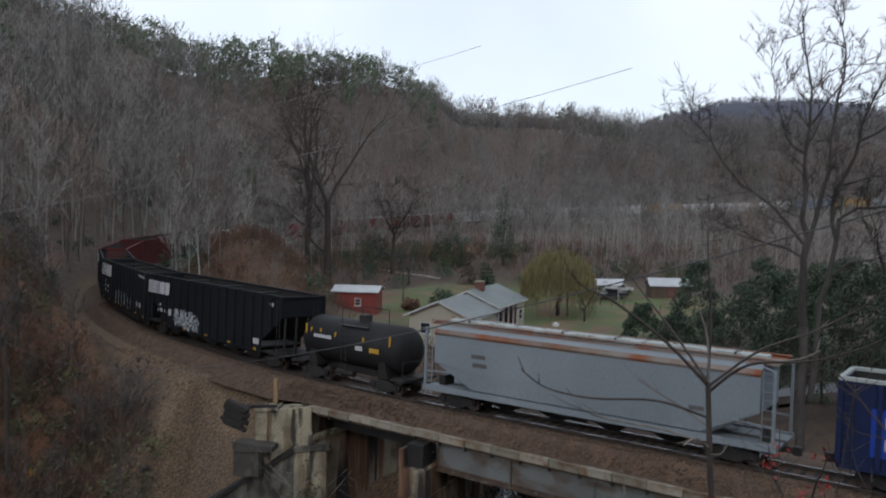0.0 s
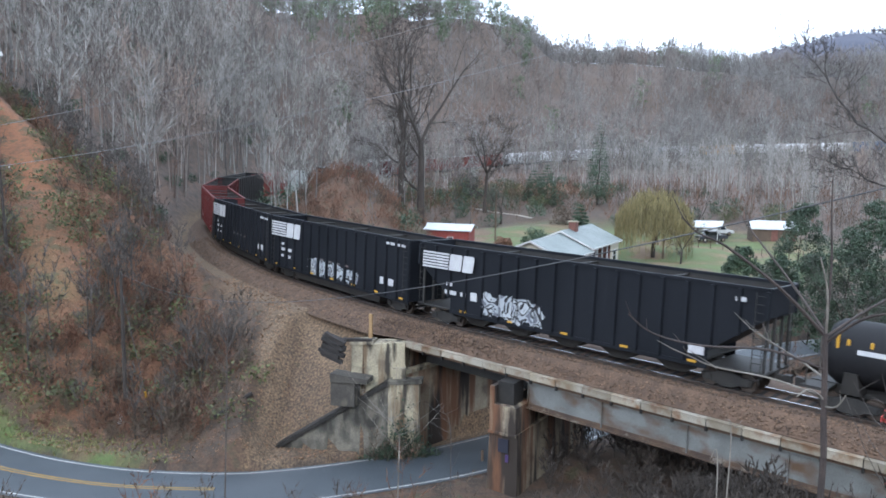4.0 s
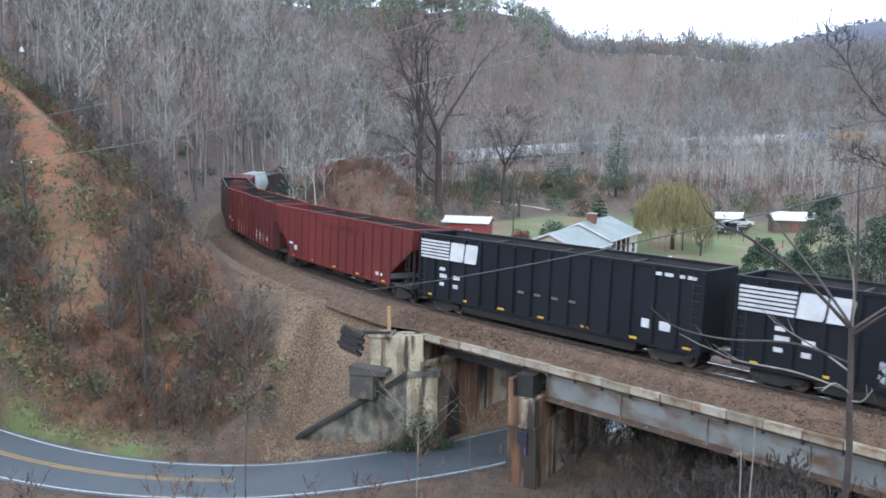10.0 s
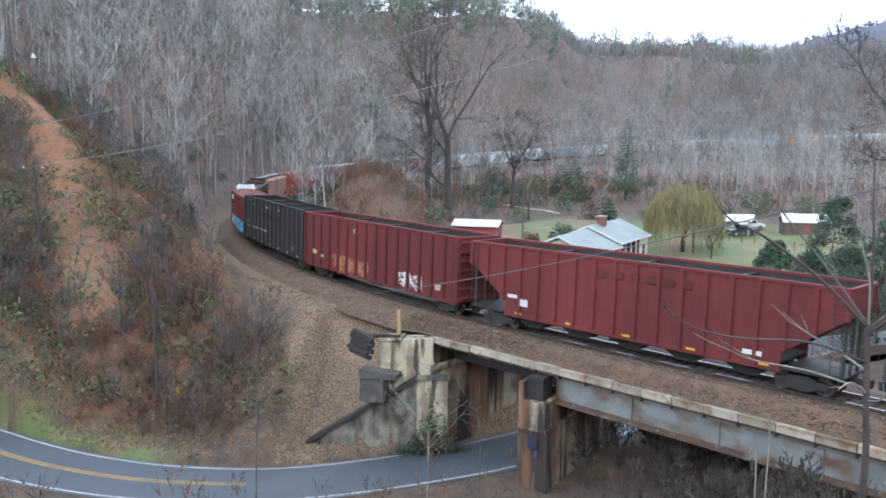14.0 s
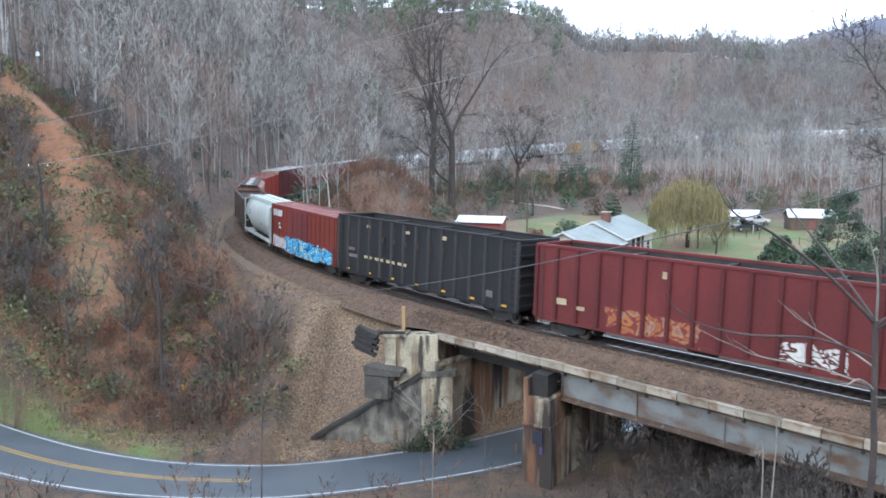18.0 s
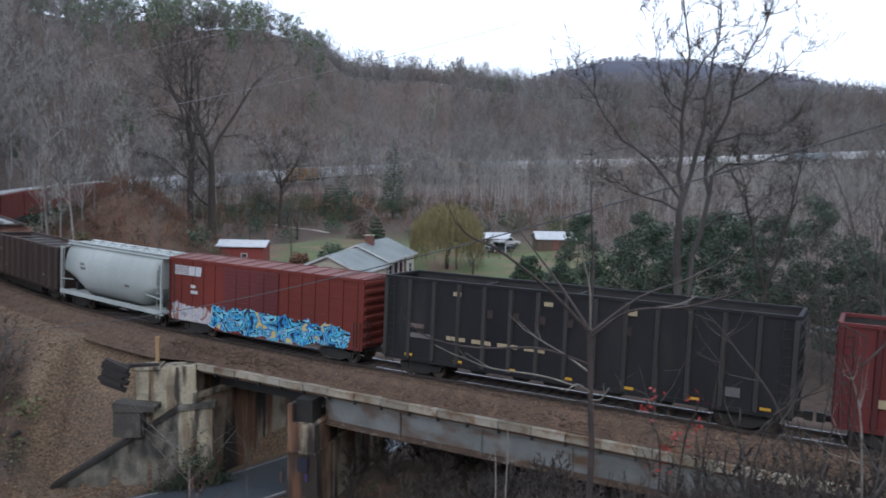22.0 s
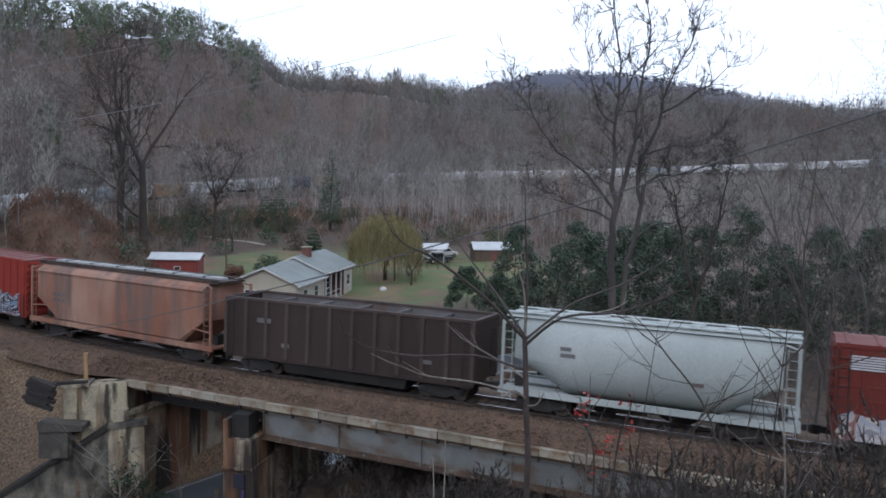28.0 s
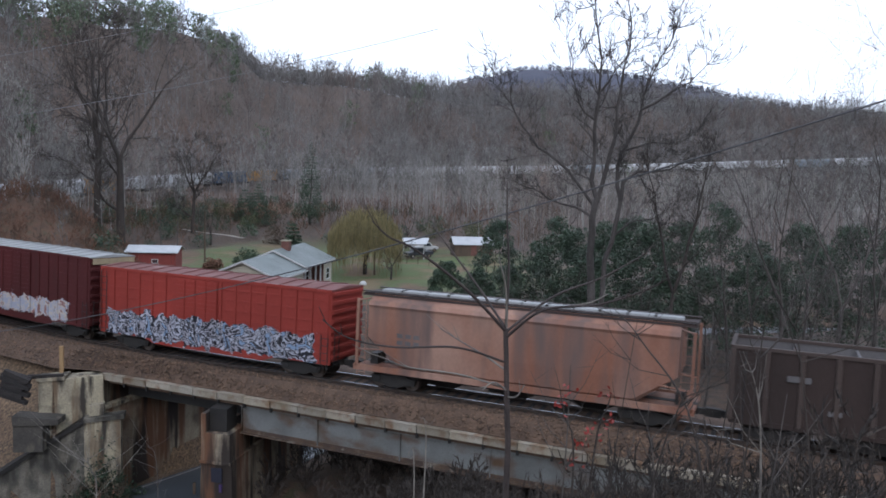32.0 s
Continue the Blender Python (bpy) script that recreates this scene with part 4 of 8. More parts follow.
    part("floor", Shape().box(-L / 2 + max(cut, 0.05), L / 2 - max(cut, 0.05), -W / 2 + 0.03, W / 2 - 0.03, z0 + 0.25, z0 + 0.35), inside, car)
    for s in (-1, 1):
        part("inner_lining", Shape().box(-L / 2 + 0.05, L / 2 - 0.05, s * (W / 2 - 0.035) - 0.008, s * (W / 2 - 0.035) + 0.008, z0 + 0.4 + (2.3 if cut else 0), z1 - 0.02), inside, car)
    for i in range(crossbars):
        x = -L / 2 + L * (i + 1) / (crossbars + 1)
        part("crossbar", Shape().tube((x, -W / 2 + 0.02, z1 - 0.12), (x, W / 2 - 0.02, z1 - 0.12), 0.06, n=6), inside, car)
    if hopper:
        span = L - 2 * cut - 0.3
        for i in range(hopper):
            c = -span / 2 + span * (i + 0.5) / hopper
            h = span / hopper
            part("hopper_door", Shape().loft([[(c - h * 0.47, -1.2, z0), (c + h * 0.47, -1.2, z0), (c + h * 0.47, 1.2, z0), (c - h * 0.47, 1.2, z0)],
                                              [(c - h * 0.13, -1.0, 0.32), (c + h * 0.13, -1.0, 0.32), (c + h * 0.13, 1.0, 0.32), (c - h * 0.13, 1.0, 0.32)]]), M["steel_dark"], car)
    if belly:
        part("bathtub_belly", Shape().loft([[(-L / 2 + 3.5, -1.45, z0), (L / 2 - 3.5, -1.45, z0), (L / 2 - 3.5, 1.45, z0), (-L / 2 + 3.5, 1.45, z0)],
                                            [(-L / 2 + 3.8, -1.3, 0.3), (L / 2 - 3.8, -1.3, 0.3), (L / 2 - 3.8, 1.3, 0.3), (-L / 2 + 3.8, 1.3, 0.3)]]), M["steel_dark"], car)
    running_gear(car, L, tx)
    return car


def boxcar(name, label, L, z1, skin, roofm, door_w=4.0, door_x=0.3, door_skin=None, W=3.05, z0=1.05):
    car = thing(name, label, "boxcar", "cars of the freight train")
    tx = L / 2 - 2.1
    door_skin = door_skin or skin
    part("body", Shape().box(-L / 2, L / 2, -W / 2, W / 2, z0, z1), skin, car)
    for s in (-1, 1):
        y = s * W / 2
        part("side_sill", Shape().prism([(-L / 2, z0), (L / 2, z0), (L / 2, z0 - 0.15), (L / 2 - 3.4, z0 - 0.15), (L / 2 - 4.2, z0 - 0.42), (-L / 2 + 4.2, z0 - 0.42), (-L / 2 + 3.4, z0 - 0.15), (-L / 2, z0 - 0.15)], y - 0.03, y + 0.03), skin, car)
        part("eave", Shape().box(-L / 2, L / 2, min(y, y + s * 0.06), max(y, y + s * 0.06), z1 - 0.14, z1 + 0.02), skin, car)
        for x in np.arange(-L / 2 + 0.06, L / 2, 0.98):
            if abs(x - door_x) > door_w / 2 + 0.1:
                part("post", Shape().box(x - 0.06, x + 0.06, min(y, y + s * 0.06), max(y, y + s * 0.06), z0, z1 - 0.14), skin, car)
        if s < 0:
            for x in np.arange(-L / 2 + 0.06, L / 2 - 1.0, 0.98):
                if abs(x + 0.49 - door_x) > door_w / 2 + 0.5:
                    for q in range(6):
                        zz = z0 + 0.35 + (z1 - z0 - 0.9) * q / 5
                        part("stamped_bead", Shape().bevel_box(x + 0.1, x + 0.88, y - 0.028, y, zz - 0.045, zz + 0.045, 0.012), skin, car)
        for k in range(2):
            xa = door_x - door_w / 2 + k * door_w / 2
            xb = xa + door_w / 2
            d = part("door", Shape().box(xa + 0.02, xb - 0.02, min(y + s * 0.02, y + s * 0.1), max(y + s * 0.02, y + s * 0.1), z0 + 0.05, z1 - 0.2), door_skin, car)
            for q in range(14):
                zz = z0 + 0.25 + (z1 - z0 - 0.6) * q / 13
                part("corrugation", Shape().box(xa + 0.1, xb - 0.1, min(y + s * 0.1, y + s * 0.13), max(y + s * 0.1, y + s * 0.13), zz - 0.05, zz + 0.05), door_skin, d)
            part("locking_bar", Shape().tube(((xa + xb) / 2, y + s * 0.15, z0), ((xa + xb) / 2, y + s * 0.15, z1 - 0.25), 0.03, n=6), door_skin, d)
        x = s * L / 2
        for k in range(8):
            zz = z0 + 0.25 + (z1 - z0 - 0.45) * k / 7
            part("end_rib", Shape().bevel_box(min(x, x + s * 0.1), max(x, x + s * 0.1), -W / 2 + 0.04, W / 2 - 0.04, zz - 0.1, zz + 0.1, 0.03), skin, car)
        ladder(car, s * (L / 2 - 0.32), -W / 2 - 0.1, z0 - 0.45, z1 - 0.2 if s < 0 else z0 + 1.4)
        ladder(car, s * (L / 2 + 0.12), -W / 2 + 0.4, z0 - 0.3, z0 + 1.5, axis="y")
    part("roof", Shape().loft([[(x, -W / 2 - 0.03, z1 + 0.02), (x, 0, z1 + 0.16), (x, W / 2 + 0.03, z1 + 0.02), (x, W / 2 + 0.03, z1 - 0.03), (x, -W / 2 - 0.03, z1 - 0.03)] for x in (-L / 2 - 0.05, L / 2 + 0.05)]), roofm, car)
    for x in np.arange(-L / 2 + 0.4, L / 2, 1.12):
        part("roof_rib", Shape().loft([[(a, -W / 2, z1 + 0.03), (a, 0, z1 + 0.17), (a, W / 2, z1 + 0.03), (a, W / 2, z1 + 0.07), (a, 0, z1 + 0.21), (a, -W / 2, z1 + 0.07)] for a in (x - 0.06, x + 0.06)]), roofm, car)
    running_gear(car, L, tx)
    return car


def covered_hopper(name, label, L, z1, skin, roofm, hatch, bays=4, round_side=False, W=3.15, z0=1.05, cut=2.5, eave=None):
    car = thing(name, label, "covered hopper", "cars of the freight train")
    tx = L / 2 - 2.0

    def ring(x, zb):
        if round_side:
            zc, hz = (z0 + z1) / 2, (z1 - z0) / 2
            p = [(1.6 * math.cos(u) ** 0.6, max(zb + 0.03 * i, zc + hz * 1.04 * math.sin(u))) for i, u in enumerate(radians(-74 + 12.6 * i) for i in range(12))] + [(0.9, z1)]
        else:
            p = [(1.3, zb), (W / 2 - 0.06, max(zb, z0 + 0.25)), (W / 2, max(zb, z0 + 1.2)), (W / 2, max(zb, z1 - 1.0)), (W / 2, z1 - 0.55), (W / 2 - 0.12, z1 - 0.35), (1.0, z1)]
        return [(x, -a, b) for a, b in p] + [(x, a, b) for a, b in reversed(p)]

    a, b = L / 2 - 0.75, L / 2 - 0.75 - cut
    body = Shape().loft([ring(-a, z0 + 1.45), ring(-b, z0), ring(b, z0), ring(a, z0 + 1.45)]).mesh("body")
    if round_side:
        body.polygons.foreach_set("use_smooth", [len(q.vertices) == 4 for q in body.polygons])
    body.materials.append(skin)
    part("body", body, skin, car)
    for s in (-1, 1):
        y = s * (W / 2 - 0.02)
        part("side_sill", Shape().box(-L / 2, L / 2, y - 0.06, y + 0.06, z0 - 0.14, z0 + 0.16), skin, car)
        if not round_side:
            part("eave", Shape().loft([[(x, s * (W / 2 + 0.02), z1 - 0.62), (x, s * (W / 2 + 0.07), z1 - 0.5), (x, s * (W / 2 - 0.08), z1 - 0.3), (x, s * (W / 2 - 0.14), z1 - 0.36)] for x in (-a, a)]), eave or skin, car)
        for e in (-1, 1):
            x = e * (L / 2 - 0.1)
            fr = Shape().box(min(x, x - e * 0.12), max(x, x - e * 0.12), y - 0.06, y + 0.06, z0, z1 - 0.25)
            fr.tube((x, y, z1 - 0.35), (e * a, y * 0.8, z1 - 0.2), 0.045, n=6)
            fr.tube((x, y, z0 + 0.9), (e * (L / 2 - 0.75 - cut * 0.45), y, z0 + 1.0), 0.04, n=6)
            part("end_post", fr, skin, car)
        ladder(car, s * (L / 2 - 0.42), -W / 2 - 0.03, z0 - 0.4, z1 - 0.3, material=skin)
        part("end_platform", Shape().box(min(s * b, s * L / 2), max(s * b, s * L / 2), -W / 2 + 0.05, W / 2 - 0.05, z0 - 0.05, z0 + 0.05), skin, car)
        part("brake_stand", Shape().box(s * (L / 2 - 0.9), s * (L / 2 - 0.5), -0.7, 0.2, z0 + 0.05, z0 + 0.6), M["steel_dark"], car)
    part("roof", Shape().loft([[(x, -1.18, z1 - 0.1), (x, -0.95, z1 + 0.02), (x, 0.95, z1 + 0.02), (x, 1.18, z1 - 0.1)] for x in (-L / 2 + 0.15, L / 2 - 0.15)]), roofm, car)
    if round_side:
        for i in range(8):
            x = -a + 2 * a * (i + 0.5) / 8
            for yy in (-0.45, 0.45):
                part("hatch", Shape().tube((x, yy, z1 + 0.02), (x, yy, z1 + 0.16), 0.33, 0.3, n=12), hatch, car)
    else:
        n = 6
        for i in range(n):
            w = 2 * a / n
            x = -a + w * i
            part("hatch_cover", Shape().bevel_box(x + 0.06, x + w - 0.06, -0.36, 0.36, z1 + 0.02, z1 + 0.16, 0.04), hatch, car)
            part("hatch_lock", Shape().box(x + w * 0.5 - 0.05, x + w * 0.5 + 0.05, -0.42, 0.42, z1 + 0.1, z1 + 0.19), M["steel_dark"], car)
    for yy in (-0.92, 0.92):
        part("running_board", Shape().box(-L / 2 + 0.1, L / 2 - 0.1, yy - 0.16, yy + 0.16, z1 + 0.08, z1 + 0.12), roofm, car)
    span = 2 * b - 0.2
    for i in range(bays):
        c, h = -span / 2 + span * (i + 0.5) / bays, span / bays
        part("discharge_bay", Shape().loft([[(c - h * 0.48, -1.25, z0 + 0.02), (c + h * 0.48, -1.25, z0 + 0.02), (c + h * 0.48, 1.25, z0 + 0.02), (c - h * 0.48, 1.25, z0 + 0.02)],
                                            [(c - h * 0.14, -0.5, 0.34), (c + h * 0.14, -0.5, 0.34), (c + h * 0.14, 0.5, 0.34), (c - h * 0.14, 0.5, 0.34)]]), M["steel_dark"], car)
    running_gear(car, L, tx)
    return car


def tank_car(name, label, L, skin):
    car = thing(name, label, "tank car", "cars of the freight train")
    zc, r, h = 2.55, 1.42, L / 2 - 0.55
    rings = []
    for x, k in [(-h, 0.05), (-h + 0.06, 0.5), (-h + 0.25, 0.82), (-h + 0.6, 1.0), (h - 0.6, 1.0), (h - 0.25, 0.82), (h - 0.06, 0.5), (h, 0.05)]:
        rings.append([(x, r * k * math.cos(a), zc + r * k * math.sin(a)) for a in (2 * math.pi * i / 28 for i in range(28))])
    me = Shape().loft(rings).mesh("tank")
    me.polygons.foreach_set("use_smooth", np.ones(len(me.polygons), dtype=bool))
    part("tank", me, skin, car) if me.materials else (me.materials.append(skin), part("tank", me, skin, car))
    part("manway", Shape().tube((0.3, 0, zc + r - 0.05), (0.3, 0, zc + r + 0.4), 0.4, n=16), M["steel_dark"], car)
    pl = Shape()
    for x in (-0.9, 1.5):
        for y in (-0.85, 0.85):
            pl.tube((x, y, zc + r - 0.3), (x, y, zc + r + 0.75), 0.03, n=5)
    for y in (-0.85, 0.85):
        pl.tube((-0.9, y, zc + r + 0.75), (1.5, y, zc + r + 0.75), 0.03, n=5)
        pl.box(-0.95, 1.55, y - 0.22, y + 0.22, zc + r - 0.3, zc + r - 0.25)
    part("platform", pl, M["steel_dark"], car)
    ladder(car, 0.0, -r - 0.12, 0.8, zc + r - 0.2)
    for s in (-1, 1):
        tx = s * (L / 2 - 1.9)
        part("saddle", Shape().hexa([(tx - 0.4, -1.2, 0.95), (tx + 0.4, -1.2, 0.95), (tx + 0.4, 1.2, 0.95), (tx - 0.4, 1.2, 0.95),
                                     (tx - 0.25, -1.35, 1.9), (tx + 0.25, -1.35, 1.9), (tx + 0.25, 1.35, 1.9), (tx - 0.25, 1.35, 1.9)]), M["steel_dark"], car)
        part("end_sill", Shape().box(s * (L / 2 - 1.1), s * (L / 2), -1.45, 1.45, 0.95, 1.08), M["steel_dark"], car)
        rl = Shape()
        for y in (-1.4, 1.4):
            rl.tube((s * (L / 2 - 0.15), y, 1.05), (s * (L / 2 - 0.15), y, 2.1), 0.025, n=5)
        rl.tube((s * (L / 2 - 0.15), -1.4, 2.1), (s * (L / 2 - 0.15), 1.4, 2.1), 0.025, n=5)
        part("handrail", rl, M["steel_dark"], car)
    for x, z, hh in ((-h + 0.75, 2.5, 1.0), (-2.4, 3.0, 0.3), (-1.0, 2.9, 0.3), (1.5, 2.8, 0.35), (h - 0.75, 2.5, 1.0), (-3.3, 3.0, 0.3)):
        yy = -math.sqrt(max(r * r - (z + hh / 2 - zc) ** 2, 0)) - 0.02
        part("reflector", Shape().box(x - 0.06, x + 0.06, yy - 0.01, yy + 0.06, z, z + hh), P["yellow"], car)
    for x, w, mt in ((2.1, 0.8, "yellow"), (0.9, 0.6, "letter"), (-2.9, 1.6, "letter")):
        part("stencil", Shape().box(x, x + w, -r - 0.02, -r + 0.02, 2.35 if x > 0 else 2.75, 2.62 if x > 0 else 2.95), P[mt], car)
    running_gear(car, L, L / 2 - 1.9)
    return car


def tags(car, L, y, z, n, material="yellow", w=0.45):
    for i in range(n):
        x = -L / 2 + 0.9 + (L - 1.8) * i / max(n - 1, 1)
        part("reflector", Shape().box(x, x + w, y - 0.006, y, z, z + 0.12), P[material], car)


def join(car, a, b, gap=0.5):
    """Couples a car between two joints of the train; it rides on its bogies."""
    TRAIN.append((car, a + 2.4, b - 2.4, gap))
    return car


def near_cars():
    pal_white = [(0.3, 0.32, 0.35), (0.45, 0.48, 0.5), (0.03, 0.03, 0.035), (0.4, 0.43, 0.46), (0.16, 0.17, 0.2)]
    pal_blue = [(0.02, 0.03, 0.05), (0.03, 0.22, 0.5), (0.1, 0.5, 0.75), (0.02, 0.03, 0.06), (0.25, 0.65, 0.8), (0.03, 0.15, 0.45), (0.6, 0.5, 0.2)]
    pal_pale = [(0.3, 0.3, 0.33), (0.5, 0.47, 0.47), (0.4, 0.42, 0.5), (0.55, 0.5, 0.45), (0.3, 0.16, 0.15)]
    pal_grey = [(0.02, 0.02, 0.03), (0.4, 0.4, 0.45), (0.03, 0.03, 0.04), (0.5, 0.52, 0.6), (0.05, 0.05, 0.06), (0.25, 0.35, 0.5)]
    pal_fire = [(0.28, 0.1, 0.04), (0.33, 0.12, 0.05), (0.17, 0.04, 0.035), (0.36, 0.14, 0.05), (0.26, 0.2, 0.18), (0.3, 0.12, 0.05)]

    # front of the train to its rear
    L = 17.2
    car = open_car("gondola", "deep blue high-sided open railcar with a pale rim", L, 4.4, P["blue"], 12, rim=P["white"])
    part("emblem_panel", Shape().box(-L / 2 + 1.2, -L / 2 + 4.6, -1.702, -1.697, 1.5, 3.4), P["blue_bright"], car, "bright blue emblem panel")
    bars(car, [(-L / 2 + 1.7, 2.6, 0.9, 0.5), (-L / 2 + 3.1, 2.6, 0.9, 0.5), (-L / 2 + 1.7, 1.8, 0.7, 0.45), (-L / 2 + 3.0, 1.8, 1.2, 0.45)], -1.703, P["letter"], "emblem_bar")
    join(car, 91.4, 109.6)
    car = covered_hopper("covered_hopper", "pale blue-grey covered hopper car, rusted along its eaves", 18.8, 4.65, P["grey"], P["rusty"], P["white"], 4, eave=P["rusty"])
    bars(car, [(-6.2, 3.0, 0.9, 0.22), (-6.1, 2.55, 0.9, 0.22), (5.6, 2.2, 0.7, 0.2)], -1.58, P["inner"])
    tags(car, 18, -1.6, 1.0, 5)
    for i in range(10):
        part("hatch", Shape().tube((-7.9 + i * 1.75, -0.62, 4.66), (-7.9 + i * 1.75, -0.62, 4.84), 0.36, 0.32, n=14), P["white"], car, "pale round roof hatch")
    join(car, 71.9, 91.4)
    join(tank_car("tank_car", "short matt black tank car with yellow reflectors", 10.0, P["charcoal"]), 61.4, 71.9)

    def chip_hopper(skin, label, L, a, b, bold):
        c = open_car("open_hopper", label, L, 4.9, skin, 17, hopper=5, cut=2.7, z0=1.05)
        if bold:
            logo(c, -L / 2 + 0.4, 3.5, 1.05, -1.752, skin, P["letter"])
            bars(c, [(-L / 2 + 2.4, 2.55, 0.5, 0.2), (-L / 2 + 2.3, 2.05, 0.95, 0.24), (-L / 2 + 3.6, 2.05, 0.4, 0.24), (-L / 2 + 4.4, 1.9, 0.5, 0.5), (L / 2 - 3.6, 1.5, 0.8, 0.4), (L / 2 - 1.5, 4.3, 0.5, 0.2)], -1.702, P["letter"])
        else:
            bars(c, [(-L / 2 + 3.0, 2.0, 0.7, 0.2), (-L / 2 + 3.9, 1.6, 0.6, 0.4), (L / 2 - 4.4, 1.45, 0.9, 0.22)], -1.702, P["letter"])
            for i in range(6):
                part("faded_letter", Shape().box(-1.6 + i * 0.95, -1.6 + i * 0.95 + 0.5, -1.703, -1.697, 4.0, 4.4), P["maroon_dark"], c)
        tags(c, L - 5.4, -1.702, 1.08, 5)
        return join(c, a, b)

    chip_hopper(spray(paint("black_hopper_paint", (0.006, 0.008, 0.012), (0.011, 0.013, 0.018), 0.22, (0.032, 0.034, 0.038)), -5.6, -1.4, 1.2, 2.5, pal_white, 0.75, 3.0),
                "black open-top hopper car with white graffiti and stripes", 21.85, 39.4, 61.4, True)

    def tub_gondola(skin, label, L, a, b):
        c = open_car("gondola", label, L, 4.85, skin, 15, belly=True, z0=1.0, rib_skin=P["black"])
        logo(c, -L / 2 + 0.2, 3.42, 1.22, -1.752, skin, P["letter"])
        bars(c, [(-L / 2 + 1.9, 2.75, 0.45, 0.2), (-L / 2 + 1.9, 2.3, 0.7, 0.24), (-L / 2 + 3.1, 2.3, 0.55, 0.24), (-L / 2 + 1.9, 1.8, 0.4, 0.2), (-L / 2 + 3.1, 1.75, 0.4, 0.24), (L / 2 - 3.2, 1.75, 0.6, 0.45), (L / 2 - 2.2, 1.75, 0.6, 0.45)], -1.702, P["letter"])
        bars(c, [(-1.5 + i * 1.2, 2.25, 0.45, 0.14) for i in range(4)], -1.702, P["inner"], "faded_mark")
        for i in range(4):
            part("corner_mark", Shape().box(L / 2 - 2.7 + i * 0.62, L / 2 - 2.25 + i * 0.62, -1.706, -1.697, 4.45, 4.62), P["letter"], c)
        tags(c, L, -1.702, 1.06, 7)
        return join(c, a, b)

    tub_gondola(spray(paint("black_gondola_paint", (0.006, 0.008, 0.012), (0.011, 0.013, 0.018), 0.22, (0.032, 0.034, 0.038)), -3.6, 3.6, 1.15, 2.1, pal_white, 0.9, 8.0, 0.6),
                "black tub gondola with white stripes and pale graffiti", 19.6, 19.7, 39.4)
    tub_gondola(P["black"], "black tub gondola with white stripes", 19.6, 0.0, 19.7)
    chip_hopper(P["maroon"], "faded maroon open-top hopper car", 21.55, -21.7, 0.0, False)

    skin = paint("maroon_gondola_paint", (0.165, 0.034, 0.032), (0.12, 0.027, 0.026), 0.26, (0.075, 0.022, 0.02))
    spray(skin, -5.6, -0.4, 1.1, 2.15, pal_fire, 0.9, 2.0, 0.5)
    spray(skin, 3.4, 6.4, 1.15, 2.1, [(0.5, 0.5, 0.46), (0.6, 0.6, 0.55), (0.1, 0.03, 0.03), (0.55, 0.55, 0.5)], 1.1, 5.0, 0.4)
    # ribs painted darker, so the shade along them is in their colour
    car = open_car("gondola", "faded maroon high-sided gondola with orange and white graffiti", 20.6, 5.0, skin, 15, ends="ribbed", rib_skin=P["maroon_dark"])
    bars(car, [(-8.9, 1.9, 0.8, 0.35), (-7.5, 1.75, 0.6, 0.22), (8.0, 1.5, 0.6, 0.4), (-2.4, 4.1, 0.4, 0.35)], -1.702, P["cream"])
    join(car, -42.5, -21.7)

    car = open_car("gondola", "dull charcoal high-sided gondola with faded lettering", 19.75, 5.05, P["charcoal"], 14, ends="ribbed", hopper=0, rib_skin=P["rib_grey"])
    for i in range(6):
        part("faded_letter", Shape().box(-4.0 + i * 1.36, -3.7 + i * 1.36, -1.703, -1.697, 3.55, 3.95), P["brown"], car)
    bars(car, [(-6.2 + i * 1.4, 2.2, 1.05, 0.2) for i in range(4)], -1.703, P["cream"], "pale_stripe")
    bars(car, [(-8.4, 2.6, 0.9, 0.22), (-8.3, 2.1, 1.3, 0.24), (7.2, 1.5, 0.6, 0.4)], -1.703, P["inner"])
    bars(car, [(-5.9, 4.45, 0.45, 0.2), (-1.1, 4.45, 0.45, 0.2), (2.9, 4.45, 0.4, 0.25)], -1.703, P["cream"], "pale_patch")
    tags(car, 19, -1.703, 1.12, 7)
    for i in range(7):
        part("bottom_outlet", Shape().loft([[(-6.9 + i * 2.3 - 0.6, -1.3, 1.0), (-6.9 + i * 2.3 + 0.6, -1.3, 1.0), (-6.9 + i * 2.3 + 0.6, 1.3, 1.0), (-6.9 + i * 2.3 - 0.6, 1.3, 1.0)],
                                            [(-6.9 + i * 2.3 - 0.35, -1.2, 0.6), (-6.9 + i * 2.3 + 0.35, -1.2, 0.6), (-6.9 + i * 2.3 + 0.35, 1.2, 0.6), (-6.9 + i * 2.3 - 0.35, 1.2, 0.6)]]), P["charcoal"], car)
    join(car, -62.4, -42.5)

    skin = paint("boxcar_red_paint", (0.21, 0.042, 0.03), (0.16, 0.034, 0.026), 0.22, (0.09, 0.028, 0.02))
    spray(skin, -7.4, -3.6, 0.7, 1.9, pal_pale, 0.7, 1.0, 0.5)
    spray(skin, -3.9, 6.6, 0.7, 2.1, pal_blue, 0.8, 4.0, 0.55)
    car = boxcar("boxcar", "red boxcar with white stripes and blue graffiti along its foot", 15.2, 4.75, skin, P["roof_red"], 4.4, -0.6, spray(paint("plug_door_paint", (0.17, 0.045, 0.045), (0.13, 0.035, 0.035), 0.25, (0.08, 0.028, 0.025)), -3.9, 6.6, 0.7, 2.1, pal_blue, 0.8, 4.0, 0.55))
    logo(car, -7.1, 3.75, 0.6, -1.6, skin, P["letter"])
